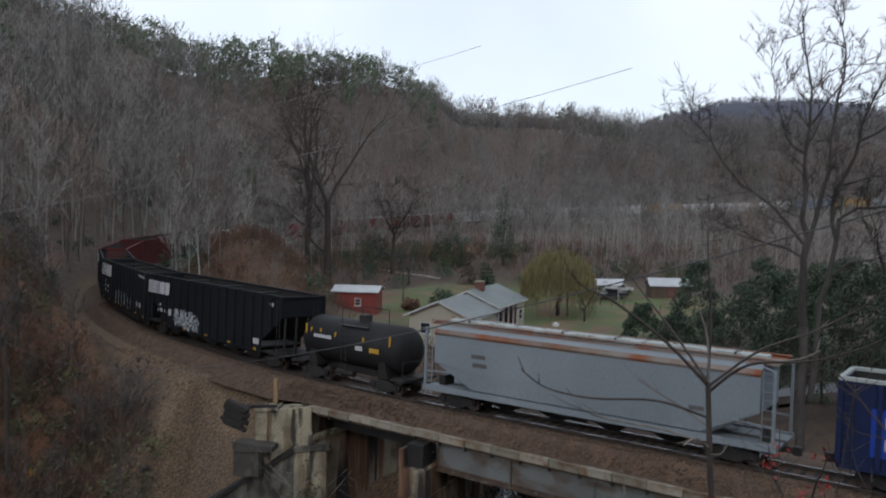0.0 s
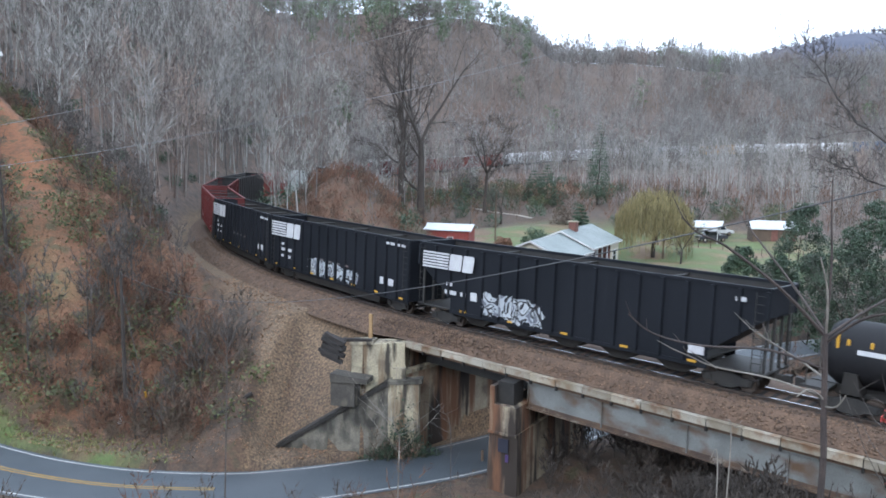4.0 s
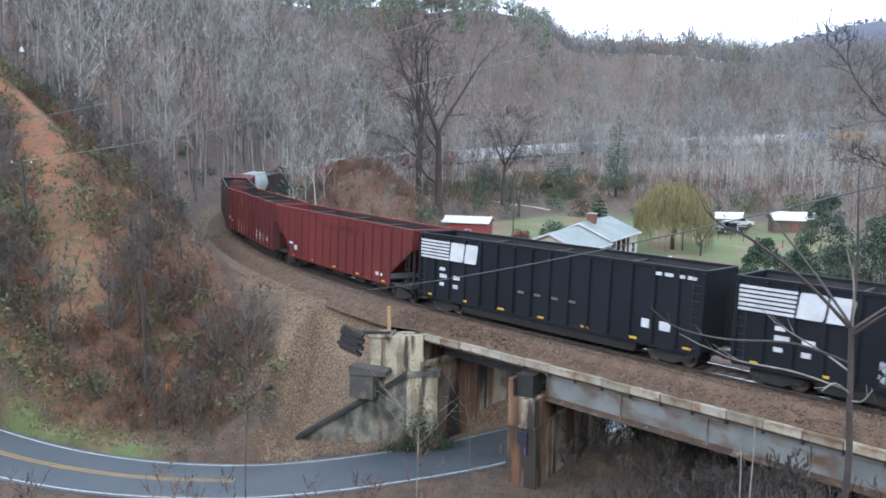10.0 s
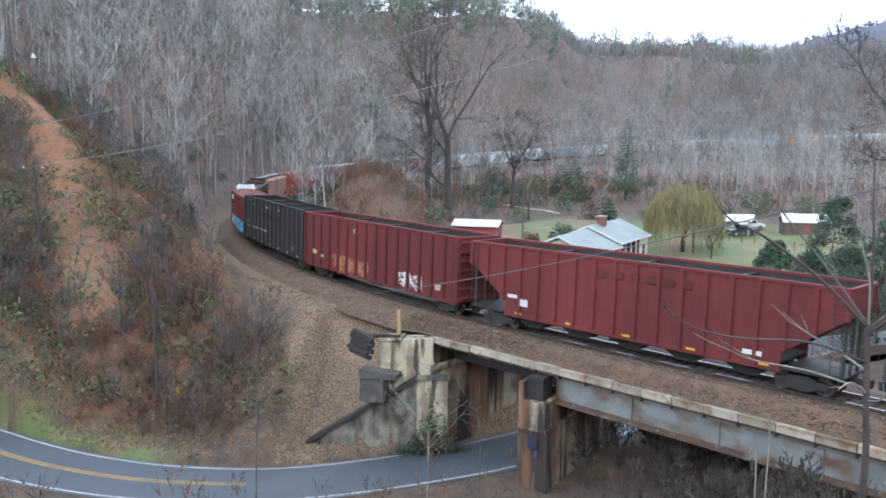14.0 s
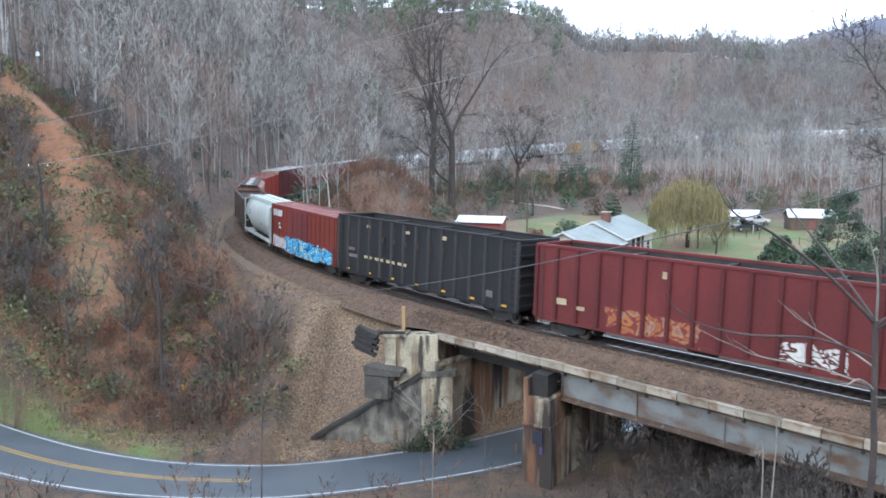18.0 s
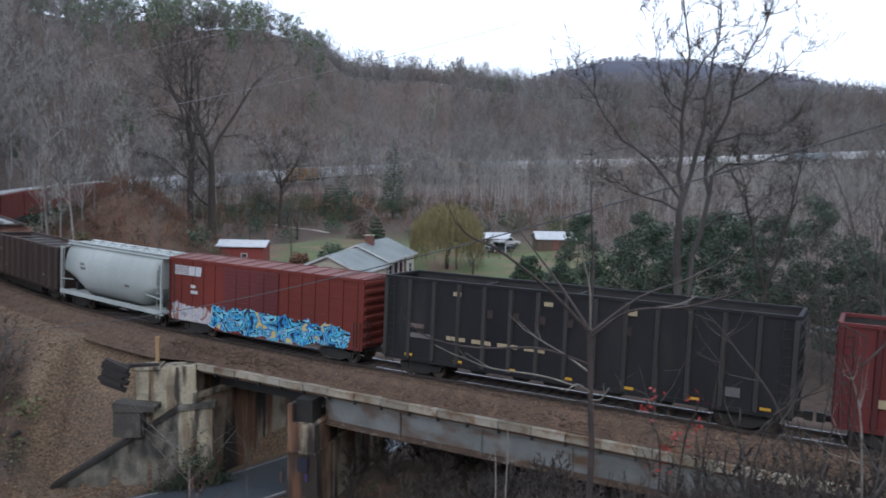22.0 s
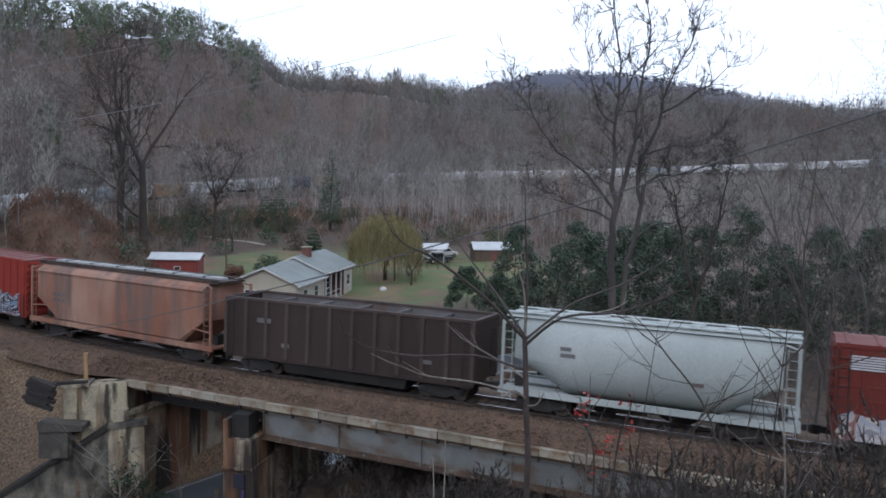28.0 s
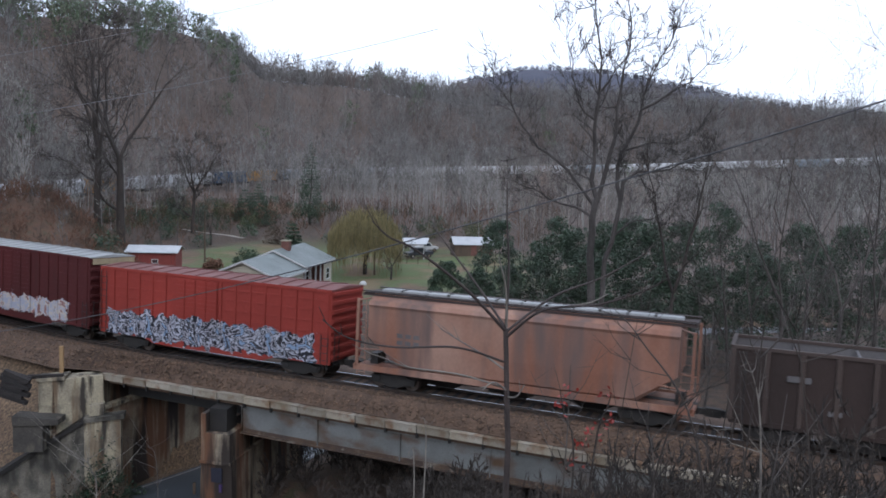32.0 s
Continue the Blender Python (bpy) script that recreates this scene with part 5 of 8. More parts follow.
    bars(car, [(-5.6, 3.0, 0.4, 0.2), (-5.6, 2.65, 0.6, 0.2)], -1.6, P["letter"])
    join(car, -77.9, -62.4)

    car = covered_hopper("covered_hopper", "grimy white round-sided covered hopper car", 13.05, 4.6, P["white"], P["white"], P["white"], 2, True, cut=2.4)
    bars(car, [(-3.6, 3.2, 0.5, 0.18), (-3.6, 2.9, 0.7, 0.18), (2.2, 2.3, 0.5, 0.15)], -1.62, P["inner"])
    join(car, -91.1, -77.9)

    car = open_car("open_hopper", "dusty brown open-top coal hopper car", 14.7, 4.05, P["brown"], 11, hopper=0, belly=True, z0=1.05, inside=P["inner"], rim=P["rib_brown"], crossbars=5, rib_skin=P["rib_brown"])
    bars(car, [(-5.2, 2.9, 0.9, 0.25), (-3.6, 1.7, 0.5, 0.2), (4.6, 1.8, 0.6, 0.2)], -1.702, P["inner"])
    join(car, -105.9, -91.1)

    car = covered_hopper("covered_hopper", "rust-streaked tan covered hopper car with pale roof hatches", 16.5, 4.75, P["tan"], P["brown"], P["roof_pale"], 3, cut=1.9, eave=P["tan"])
    bars(car, [(-5.9 + 0.45 * i, z, 0.3, 0.2) for z in (2.75, 2.4) for i in range(3)], -1.58, P["inner"])
    tags(car, 15, -1.6, 1.0, 5)
    join(car, -122.7, -105.9)

    skin = paint("bright_red_boxcar_paint", (0.38, 0.055, 0.04), (0.31, 0.048, 0.035), 0.18, (0.12, 0.03, 0.02))
    spray(skin, -7.4, 7.0, 0.85, 2.35, pal_grey, 1.05, 6.0, 0.6)
    car = boxcar("boxcar", "bright red boxcar covered in grey graffiti along its foot", 15.95, 4.75, skin, P["roof_red"], 3.0, -0.8)
    join(car, -138.8, -122.7)
    skin = paint("dark_red_boxcar_paint", (0.12, 0.026, 0.026), (0.09, 0.022, 0.022), 0.3, (0.055, 0.02, 0.018))
    spray(skin, -1.5, 6.0, 1.1, 2.2, pal_pale, 1.0, 9.0, 0.6)
    car = boxcar("boxcar", "dark red boxcar with a pale roof and faint graffiti", 16.0, 5.15, skin, P["roof_pale"], 4.0, 0.0)
    part("end_panel", Shape().box(8.13, 8.15, -1.45, 1.45, 4.75, 5.1), P["cream"], car, "cream upper end panel")
    bars(car, [(-6.6, 3.2, 0.9, 0.25), (-3.8, 2.7, 0.6, 0.3)], -1.6, P["letter"])
    join(car, -155.6, -138.8)


near_cars()


def far_car(skin, roofm, label, name, L, z1, sloped):
    """A car of the train's tail, across the valley."""
    car = thing(name, label, "railcar", "cars of the freight train")
    W = 3.05
    if sloped:
        sh = Shape().loft([[(x, -a, b) for a, b in ((1.3, zb), (W / 2, max(zb, 1.4)), (W / 2, z1 - 0.5), (1.0, z1), (-1.0, z1), (-W / 2, z1 - 0.5), (-W / 2, max(zb, 1.4)), (-1.3, zb))]
                           for x, zb in ((-L / 2 + 0.6, z1 - 1.3), (-L / 2 + 3, 1.1), (L / 2 - 3, 1.1), (L / 2 - 0.6, z1 - 1.3))])
    else:
        sh = Shape().bevel_box(-L / 2, L / 2, -W / 2, W / 2, 1.05, z1, 0.06)
    part("body", sh, skin, car)
    part("roof", Shape().bevel_box(-L / 2 + 0.3, L / 2 - 0.3, -1.1, 1.1, z1 - 0.02, z1 + 0.14, 0.04), roofm, car)
    part("underframe", Shape().box(-L / 2, L / 2, -1.45, 1.45, 0.8, 1.08), M["steel_dark"], car)
    for s in (-1, 1):
        t = Shape()
        x = s * (L / 2 - 2.2)
        for dx in (-0.9, 0.9):
            for y in (-0.75, 0.75):
                t.tube((x + dx, y - 0.07, 0.42), (x + dx, y + 0.07, 0.42), 0.43, n=10)
        t.box(x - 1.2, x + 1.2, -1.05, 1.05, 0.35, 0.75)
        part("truck", t, M["steel_dark"], car)
    return car


def far_cars():
    kinds = {
        "w": (P["far_white"], P["letter"], "white covered hopper car in the train's tail", "covered_hopper", 17.0, 4.7, True),
        "g": (P["grey"], P["roof_pale"], "grey covered hopper car in the train's tail", "covered_hopper", 17.0, 4.7, True),
        "o": (P["orange"], P["roof_pale"], "orange-yellow boxcar in the train's tail", "boxcar", 16.0, 4.9, False),
        "b": (P["far_blue"], P["roof_pale"], "blue boxcar in the train's tail", "boxcar", 16.0, 4.9, False),
        "r": (P["boxred"], P["roof_pale"], "red boxcar in the train's tail", "boxcar", 16.0, 4.9, False),
        "m": (P["maroon"], P["maroon_dark"], "maroon open railcar in the train's tail", "gondola", 18.5, 4.7, False),
    }
    made, a = {}, -155.6
    for k in "rrrrwwwwgwowwwbogwgwwwwwwgwwwwwgwwwww":
        L = kinds[k][4]
        if k not in made:
            car = made[k] = far_car(*kinds[k])
        else:
            car = copy_thing(made[k], Matrix.Identity(4))
        join(car, a - L - 1.0, a, 2.0)
        a -= L + 1.0


far_cars()

# ---- the railway bridge over the road ----
EDGE, EDIR = Vector((-6.6, 47.7, 0)), Vector((0.79, -0.613, 0))
EFAR = Vector((0.613, 0.79, 0))


def on_deck(a, b, z):
    """A metres along the near edge, b metres across the deck."""
    p = EDGE + EDIR * a + EFAR * b
    return Vector((p.x, p.y, z))


def slab(sh, a0, a1, b0, b1, z0, z1):
    return sh.hexa([on_deck(a, b, z) for z in (z0, z1) for a, b in ((a0, b0), (a1, b0), (a1, b1), (a0, b1))])


def build_bridge():
    rnd = random.Random(4)
    br = thing("railway_bridge", "steel plate-girder railway bridge with pale curb plates on concrete", "bridge", kind="structure")
    END = 44.0
    part("deck", slab(Shape(), 0.3, END, 0.12, 9.4, -1.5, -1.02), M["ballast"], br, "ballasted bridge deck")
    a = 0.0
    while a < END:
        n = 1.62 + rnd.uniform(-0.06, 0.06)
        dz, dy = rnd.uniform(-0.015, 0.015), rnd.uniform(-0.02, 0.02)
        sh = slab(Shape(), a + 0.02, a + n - 0.03, -0.1 + dy, 0.12 + dy, -1.3 + dz, -0.96 + dz)
        slab(sh, a + 0.02, a + n - 0.03, -0.15 + dy, 0.17 + dy, -0.96 + dz, -0.92 + dz)
        part("curb_plate", sh, M["curb"], br)
        part("curb_bracket", slab(Shape(), a + n - 0.07, a + n + 0.03, -0.05, 0.1, -1.55, -0.98), M["steel_dark"], br)
        a += n
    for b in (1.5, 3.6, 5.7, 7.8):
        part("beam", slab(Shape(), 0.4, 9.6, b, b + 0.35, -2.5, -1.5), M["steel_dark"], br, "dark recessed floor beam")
    for b, nm in ((0.32, "girder"), (8.6, "girder")):
        g = part(nm, slab(Shape(), 9.3, END, b, b + 0.03, -2.95, -1.5), M["girder"], br, "grey riveted plate girder, rusting along its foot")
        part("flange", slab(Shape(), 9.3, END, b - 0.2, b + 0.24, -3.02, -2.95), M["rust_steel"], g, "rusted bottom flange")
        part("angle_iron", slab(Shape(), 9.3, END, b - 0.03, b - 0.005, -2.95, -2.76), M["rust_steel"], g, "rusted angle along the girder's foot")
        part("flange", slab(Shape(), 9.3, END, b - 0.18, b + 0.22, -1.56, -1.505), M["girder"], g)
        a = 9.35
        while a < END:
            part("stiffener", slab(Shape(), a, a + 0.025, b - 0.14, b, -2.94, -1.57), M["girder"], g)
            a += 4.6
    # pier
    ax, side = Vector((0.45, 0.893, 0)), Vector((0.893, -0.45, 0))
    base = Vector((-0.35, 41.55, 0))

    def block(a0, a1, b0, b1, z0, z1, sh=None, lean=0.0):
        q = []
        for z, k in ((z0, lean), (z1, 0)):
            for a, b in ((a0 - k, b0 - k), (a0 - k, b1 + k), (a1 + k, b1 + k), (a1 + k, b0 - k)):
                p = base + ax * a + side * b
                q.append((p.x, p.y, z))
        return (sh or Shape()).hexa(q)

    pier = part("pier", block(0, 9.5, -0.85, 0.85, -9.2, -4.3, lean=0.12), M["concrete_rust"], br, "rust-stained concrete pier")
    part("pedestal", block(-0.12, 1.6, -0.8, 0.8, -4.22, -2.75), M["concrete_rust"], pier, "streaked concrete pedestal")
    part("pedestal_wall", block(-0.12, 1.5, -0.8, -0.55, -2.75, -1.75), M["concrete_rust"], pier, "stained upstand beside the girder")
    part("ledge", block(-0.17, 1.68, -0.87, 0.87, -4.36, -4.22), M["concrete_rust"], pier)
    # dark block fills the bearing recess and stands in for its shade
    part("bearing_block", block(0.25, 1.4, -0.5, 0.45, -2.75, -1.53), M["steel_dark"], pier, "dark block filling the shaded bearing recess")
    part("cap", block(1.6, 9.5, -0.6, 0.6, -4.3, -3.0), M["concrete_rust"], pier)
    part("plate", block(-0.19, -0.125, -0.2, 0.4, -5.3, -4.55), mat("dark_navy_plate", (0.012, 0.014, 0.032), (0.02, 0.022, 0.042), bump=0), pier, "small dark blue plate")
    part("paint_mark", block(-0.2, -0.13, 0.25, 0.4, -5.8, -5.4), mat("purple_spray", (0.1, 0.05, 0.2), (0.07, 0.04, 0.14), bump=0), pier)
    b2 = base
    base = on_deck(41.5, -0.4, 0)
    part("pier", block(0, 10, -0.9, 0.9, -9, -1.6), M["concrete_rust"], br, "rust-stained concrete pier")
    base = b2

    # abutment
    ab = thing("bridge_abutment", "streaked concrete bridge abutment with a sloping wing wall", "abutment", kind="structure")
    d, nrm = Vector((0.62, 0.785, 0)), Vector((-0.785, 0.62, 0))
    c = Vector((-6.55, 47.5, 0))

    def wall(p, q, back, z0, z1a, z1b, sh=None):
        p, q, k = Vector(p), Vector(q), Vector(back)
        lo = [(p.x, p.y, z0), (q.x, q.y, z0), (q.x + k.x, q.y + k.y, z0), (p.x + k.x, p.y + k.y, z0)]
        hi = [(p.x, p.y, z1a), (q.x, q.y, z1b), (q.x + k.x, q.y + k.y, z1b), (p.x + k.x, p.y + k.y, z1a)]
        return (sh or Shape()).hexa(lo + hi)

    part("face", wall(c, c + d * 12.5, nrm * 1.4, -9, -3.0, -3.0), M["concrete_rust"], ab, "rust-streaked abutment face")
    part("ledge", wall(c + nrm * -0.12, c + d * 12.5 + nrm * -0.12, nrm * 0.5, -3.0, -2.8, -2.8), M["concrete"], ab)
    part("back_wall", wall(c + nrm * 0.6, c + d * 12.5 + nrm * 0.6, nrm * 0.8, -3.0, -1.55, -1.55), M["concrete_rust"], ab)
    left = Vector((-9.75, 46.75, 0))
    part("end_block", wall(left, c + Vector((0.0, -0.1, 0)), Vector((0.1, 1.3, 0)), -4.4, -1.08, -1.02), M["concrete"], ab, "streaked pale end block")
    part("end_cap", wall(left + Vector((-0.12, -0.1, 0)), c + Vector((-1.9, -0.65, 0)), Vector((0.1, 1.2, 0)), -1.08, -0.9, -0.88), M["concrete"], ab)
    w0, w1 = Vector((-7.45, 46.55, 0)), Vector((-14.5, 46.6, 0))
    part("foot_wall", wall(w0, (-5.6, 46.95, 0), Vector((0, 0.7, 0)), -9, -3.42, -3.42), M["concrete"], ab, "pale patched wall under the end block")
    part("ledge", wall(w0 + Vector((0, -0.12, 0)), (-5.4, 46.85, 0), Vector((0, 0.8, 0)), -3.42, -3.2, -3.14), M["concrete_black"], ab, "dark concrete ledge")
    part("wing_wall", wall(w1, w0, Vector((0, 0.7, 0)), -9, -7.95, -3.42), M["concrete_black"], ab, "sloping mossy concrete wing wall")
    cp = Shape().hexa([(w1.x - 0.1, w1.y - 0.16, -8.0), (w0.x, w0.y - 0.16, -3.45), (w0.x, w0.y + 0.75, -3.45), (w1.x - 0.1, w1.y + 0.75, -8.0),
                       (w1.x - 0.1, w1.y - 0.16, -7.75), (w0.x, w0.y - 0.16, -3.2), (w0.x, w0.y + 0.75, -3.2), (w1.x - 0.1, w1.y + 0.75, -7.75)])
    part("coping", cp, M["steel_dark"], ab, "dark sloping coping")
    part("patch_wall", wall((-7.2, 46.75, 0), (-6.45, 46.9, 0), Vector((0, 0.5, 0)), -3.15, -2.55, -2.5), M["concrete"], ab, "short pale upstand on the ledge")

    ch = tagged(part("concrete_block", wall((-10.9, 46.1, 0), (-9.4, 45.9, 0), (0.2, 1.1, 0), -4.75, -3.15, -3.3), M["concrete_dark"]), "broken concrete block bedded in the embankment", "concrete block")
    part("cap", wall((-10.9, 45.95, 0), (-8.6, 45.75, 0), (0.2, 1.0, 0), -3.25, -2.7, -2.95), M["concrete_dark"], ch)
    pile = thing("timber_pile", "pile of black old ties beside the abutment", "timber")
    for k in range(14):
        z = -1.75 + 0.2 * (k // 2) - 0.05 * (k % 2)
        m = Matrix.Translation((-10.8 + 0.06 * math.sin(k * 5.1) + 0.02 * k, 46.05 + 0.28 * (k % 2), z)) @ pose(0, 0, 0, 6 * math.sin(k * 2.3), 17 + 4 * math.sin(k * 1.7), -16 + 6 * math.sin(k * 3.1))
        part("old_tie", Shape().bevel_box(-0.72 - 0.1 * (k % 3), 0.75 - 0.12 * (k % 4), -0.13, 0.13, -0.11, 0.11, 0.02, m), M["tie"], pile)
    part("old_tie", Shape().bevel_box(-0.9, 0.9, -0.13, 0.13, -0.1, 0.1, 0.02, Matrix.Translation((-9.4, 46.9, -0.82)) @ pose(0, 0, 0, 0, 2, 8)), M["tie"], pile)
    tagged(part("wooden_post", Shape().bevel_box(-8.88, -8.66, 47.8, 48.0, -1.2, 0.62, 0.02), M["post"]), "pale freshly sawn wooden post beside the track", "post")


build_bridge()


def build_stones():
    """Loose ballast stones on the side of the bed that faces the road."""
    rng = np.random.RandomState(31)
    n = 12000
    s = rng.uniform(RAD * radians(206), RAD * radians(232) + 26, n)
    off = rng.uniform(1.35, 3.85, n)
    lim = np.interp(s, [BRIDGE_S - 3, BRIDGE_S, BRIDGE_S + 9, BRIDGE_S + 60], [3.9, 3.0, 2.66, 2.8])
    off = 1.35 + (off - 1.35) * (lim - 1.4) / 2.5
    x, y = np.interp(s, LS, LX), np.interp(s, LS, LY)
    x2, y2 = np.interp(s + 0.5, LS, LX), np.interp(s + 0.5, LS, LY)
    t = np.stack([x2 - x, y2 - y], 1)
    t /= np.linalg.norm(t, axis=1)[:, None]
    z = np.interp(off, [1.3, 1.9, 3.1, 3.9], [-0.12, -0.12, -0.6, -0.97])
    z = np.where(lim < 3.85, np.interp(off - lim, [-0.8, -0.3, 0], [-0.12, -0.5, -0.88]), z)
    c = np.column_stack([x + t[:, 1] * off, y - t[:, 0] * off, z + 0.01])
    k = rng.uniform(0.035, 0.078, n)[:, None, None]
    base = np.array([[1, 0, 0], [0, 1, 0.1], [-1, 0.1, 0], [0.1, -1, 0], [0.1, 0, 0.9], [0, 0.1, -0.8]], float)
    v = (base[None] + rng.normal(size=(n, 6, 3)) * 0.25) * k + c[:, None, :]
    f = np.array([[0, 1, 4], [1, 2, 4], [2, 3, 4], [3, 0, 4], [1, 0, 5], [2, 1, 5], [3, 2, 5], [0, 3, 5]])
    f = f[None] + (np.arange(n) * 6)[:, None, None]
    m = mat("ballast_stones", (0.215, 0.135, 0.085), (0.125, 0.08, 0.052), 2, 0.95, bump=0.2, island=0.55)
    tagged(new("ballast_stones", mesh_np("ballast_stones", v.reshape(-1, 3), f.reshape(-1, 3), m)), "loose brown ballast stones beside the track", "stones", kind="stuff")


build_stones()

# ---- trees and brush ----
def prisms(p0, p1, r0, r1, k=3):
    """Tapered prisms along many segments at once."""
    d = p1 - p0
    d = d / (np.linalg.norm(d, axis=1)[:, None] + 1e-9)
    ref = np.where(np.abs(d[:, 2:3]) < 0.9, np.array([[0, 0, 1.0]]), np.array([[1.0, 0, 0]]))
    a = np.cross(d, ref)
    a /= np.linalg.norm(a, axis=1)[:, None] + 1e-9
    b = np.cross(d, a)
    ang = 2 * np.pi * np.arange(k) / k
    ring = a[:, None] * np.cos(ang)[None, :, None] + b[:, None] * np.sin(ang)[None, :, None]
    v = np.concatenate([p0[:, None] + ring * r0[:, None, None], p1[:, None] + ring * r1[:, None, None]], 1)
    n = len(p0)
    o = (np.arange(n) * 2 * k)[:, None]
    f = []
    for i in range(k):
        j = (i + 1) % k
        f += [np.concatenate([o + i, o + j, o + k + j], 1), np.concatenate([o + i, o + k + j, o + k + i], 1)]
    return v.reshape(-1, 3), np.concatenate(f)


def slivers(p0, p1, w, rng):
    """Thin triangles for twigs."""
    d = p1 - p0
    side = np.cross(d, rng.normal(size=d.shape))
    side /= np.linalg.norm(side, axis=1)[:, None] + 1e-9
    v = np.stack([p0 - side * w[:, None] / 2, p0 + side * w[:, None] / 2, p1], 1).reshape(-1, 3)
    return v, np.arange(len(v)).reshape(-1, 3)


def merge(parts):
    vs, fs, o = [], [], 0
    for v, f in parts:
        vs.append(v)
        fs.append(f + o)
        o += len(v)
    return np.concatenate(vs), np.concatenate(fs)


def shoots(rng, p0, p1, n, length, rise, spread):
    """n new branches from each segment p0-p1; returns starts, ends and their parents."""
    m = len(p0)
    i = np.repeat(np.arange(m), n)
    t = rng.uniform(0.25, 1.0, len(i))[:, None]
    s = p0[i] + (p1[i] - p0[i]) * t
    d = p1[i] - p0[i]
    L = np.linalg.norm(d, axis=1)[:, None]
    d = d / (L + 1e-9) + rng.normal(size=d.shape) * spread + np.array([0, 0, rise])
    d /= np.linalg.norm(d, axis=1)[:, None]
    return s, s + d * length[i][:, None] * rng.uniform(0.6, 1.15, len(i))[:, None], i


def bare_tree(rng, h, r=0.012, limbs=9, twigs=6, subs=2, clear=0.3, wide=1.0, twig_w=0.05, k=3, stems=1, tip=2, lean=0.02, low=False, up0=28, split=False):
    """A leafless tree: trunk, limbs, branches and twigs; low: the plainest that still reads as a tree far off."""
    out = []
    for st in range(stems):
        n = 2 if low else 5
        zz = np.linspace(0, h * (1 if st == 0 else rng.uniform(0.75, 0.95)), n + 1)
        off = np.cumsum(rng.normal(size=(n + 1, 2)) * h * lean, 0)
        off -= off[0]
        if stems > 1:
            a = 6.28 * st / stems + rng.uniform(0, 1)
            off += np.array([math.cos(a), math.sin(a)]) * (zz[:, None] * rng.uniform(0.09, 0.2))
        tr = np.column_stack([off, zz])
        rad = h * r * (1 - 0.88 * (np.linspace(0, 1, n + 1)) ** 0.8)
        rad[0] *= 1.35
        out.append(prisms(tr[:-1], tr[1:], rad[:-1], rad[1:], 3 if low else max(k + 2, 5)))
        f = np.sort(rng.uniform(clear, 0.97, limbs))
        s = np.column_stack([np.interp(f * zz[-1], zz, tr[:, 0]), np.interp(f * zz[-1], zz, tr[:, 1]), f * zz[-1]])
        a = rng.uniform(0, 6.28) + np.arange(limbs) * 2.4 + rng.uniform(-0.4, 0.4, limbs)
        up = np.radians(rng.uniform(up0, up0 + 30, limbs) + 16 * f)
        L = h * wide * (0.31 * (1 - f) ** 0.45 + 0.06) * rng.uniform(0.75, 1.2, limbs)
        d = np.column_stack([np.cos(a) * np.cos(up), np.sin(a) * np.cos(up), np.sin(up)])
        mid = s + d * (L * 0.5)[:, None]
        d2 = d + rng.normal(size=d.shape) * 0.2 + np.array([0, 0, 0.35])
        d2 /= np.linalg.norm(d2, axis=1)[:, None]
        end = mid + d2 * (L * 0.55)[:, None]
        lr = np.interp(f * zz[-1], zz, rad) * 0.55
        if low:
            out.append(slivers(s, end, lr * 2.2, rng))
        else:
            out.append(prisms(s, mid, lr, lr * 0.6, k))
            out.append(prisms(mid, end, lr * 0.6, lr * 0.15, k))
        p0, p1 = np.concatenate([s, mid]), np.concatenate([mid, end])
        LL = np.concatenate([L, L]) * 0.42
        t0, t1, i = shoots(rng, p0, p1, twigs, LL, 0.35, 0.45)
        w = np.full(len(t0), twig_w * 1.6)
        if k > 3:
            out.append(prisms(t0, t1, w * 0.5, w * 0.12, 3))
        else:
            out.append(slivers(t0, t1, w, rng))
        if subs:
            u0, u1, j = shoots(rng, t0, t1, subs, LL[i] * 0.6, 0.25, 0.5)
            out.append(slivers(u0, u1, np.full(len(u0), twig_w), rng))
            if tip:
                x0, x1, j = shoots(rng, u0, u1, tip, np.linalg.norm(u1 - u0, axis=1) * 0.65, 0.15, 0.55)
                out.append(slivers(x0, x1, np.full(len(x0), twig_w * 0.6), rng))
    if split:
        per = len(out) // stems
        return [merge([out[st * per + i] for st in range(stems) for i in q]) for q in ([0], [1, 2], range(3, per))]
    return merge(out)


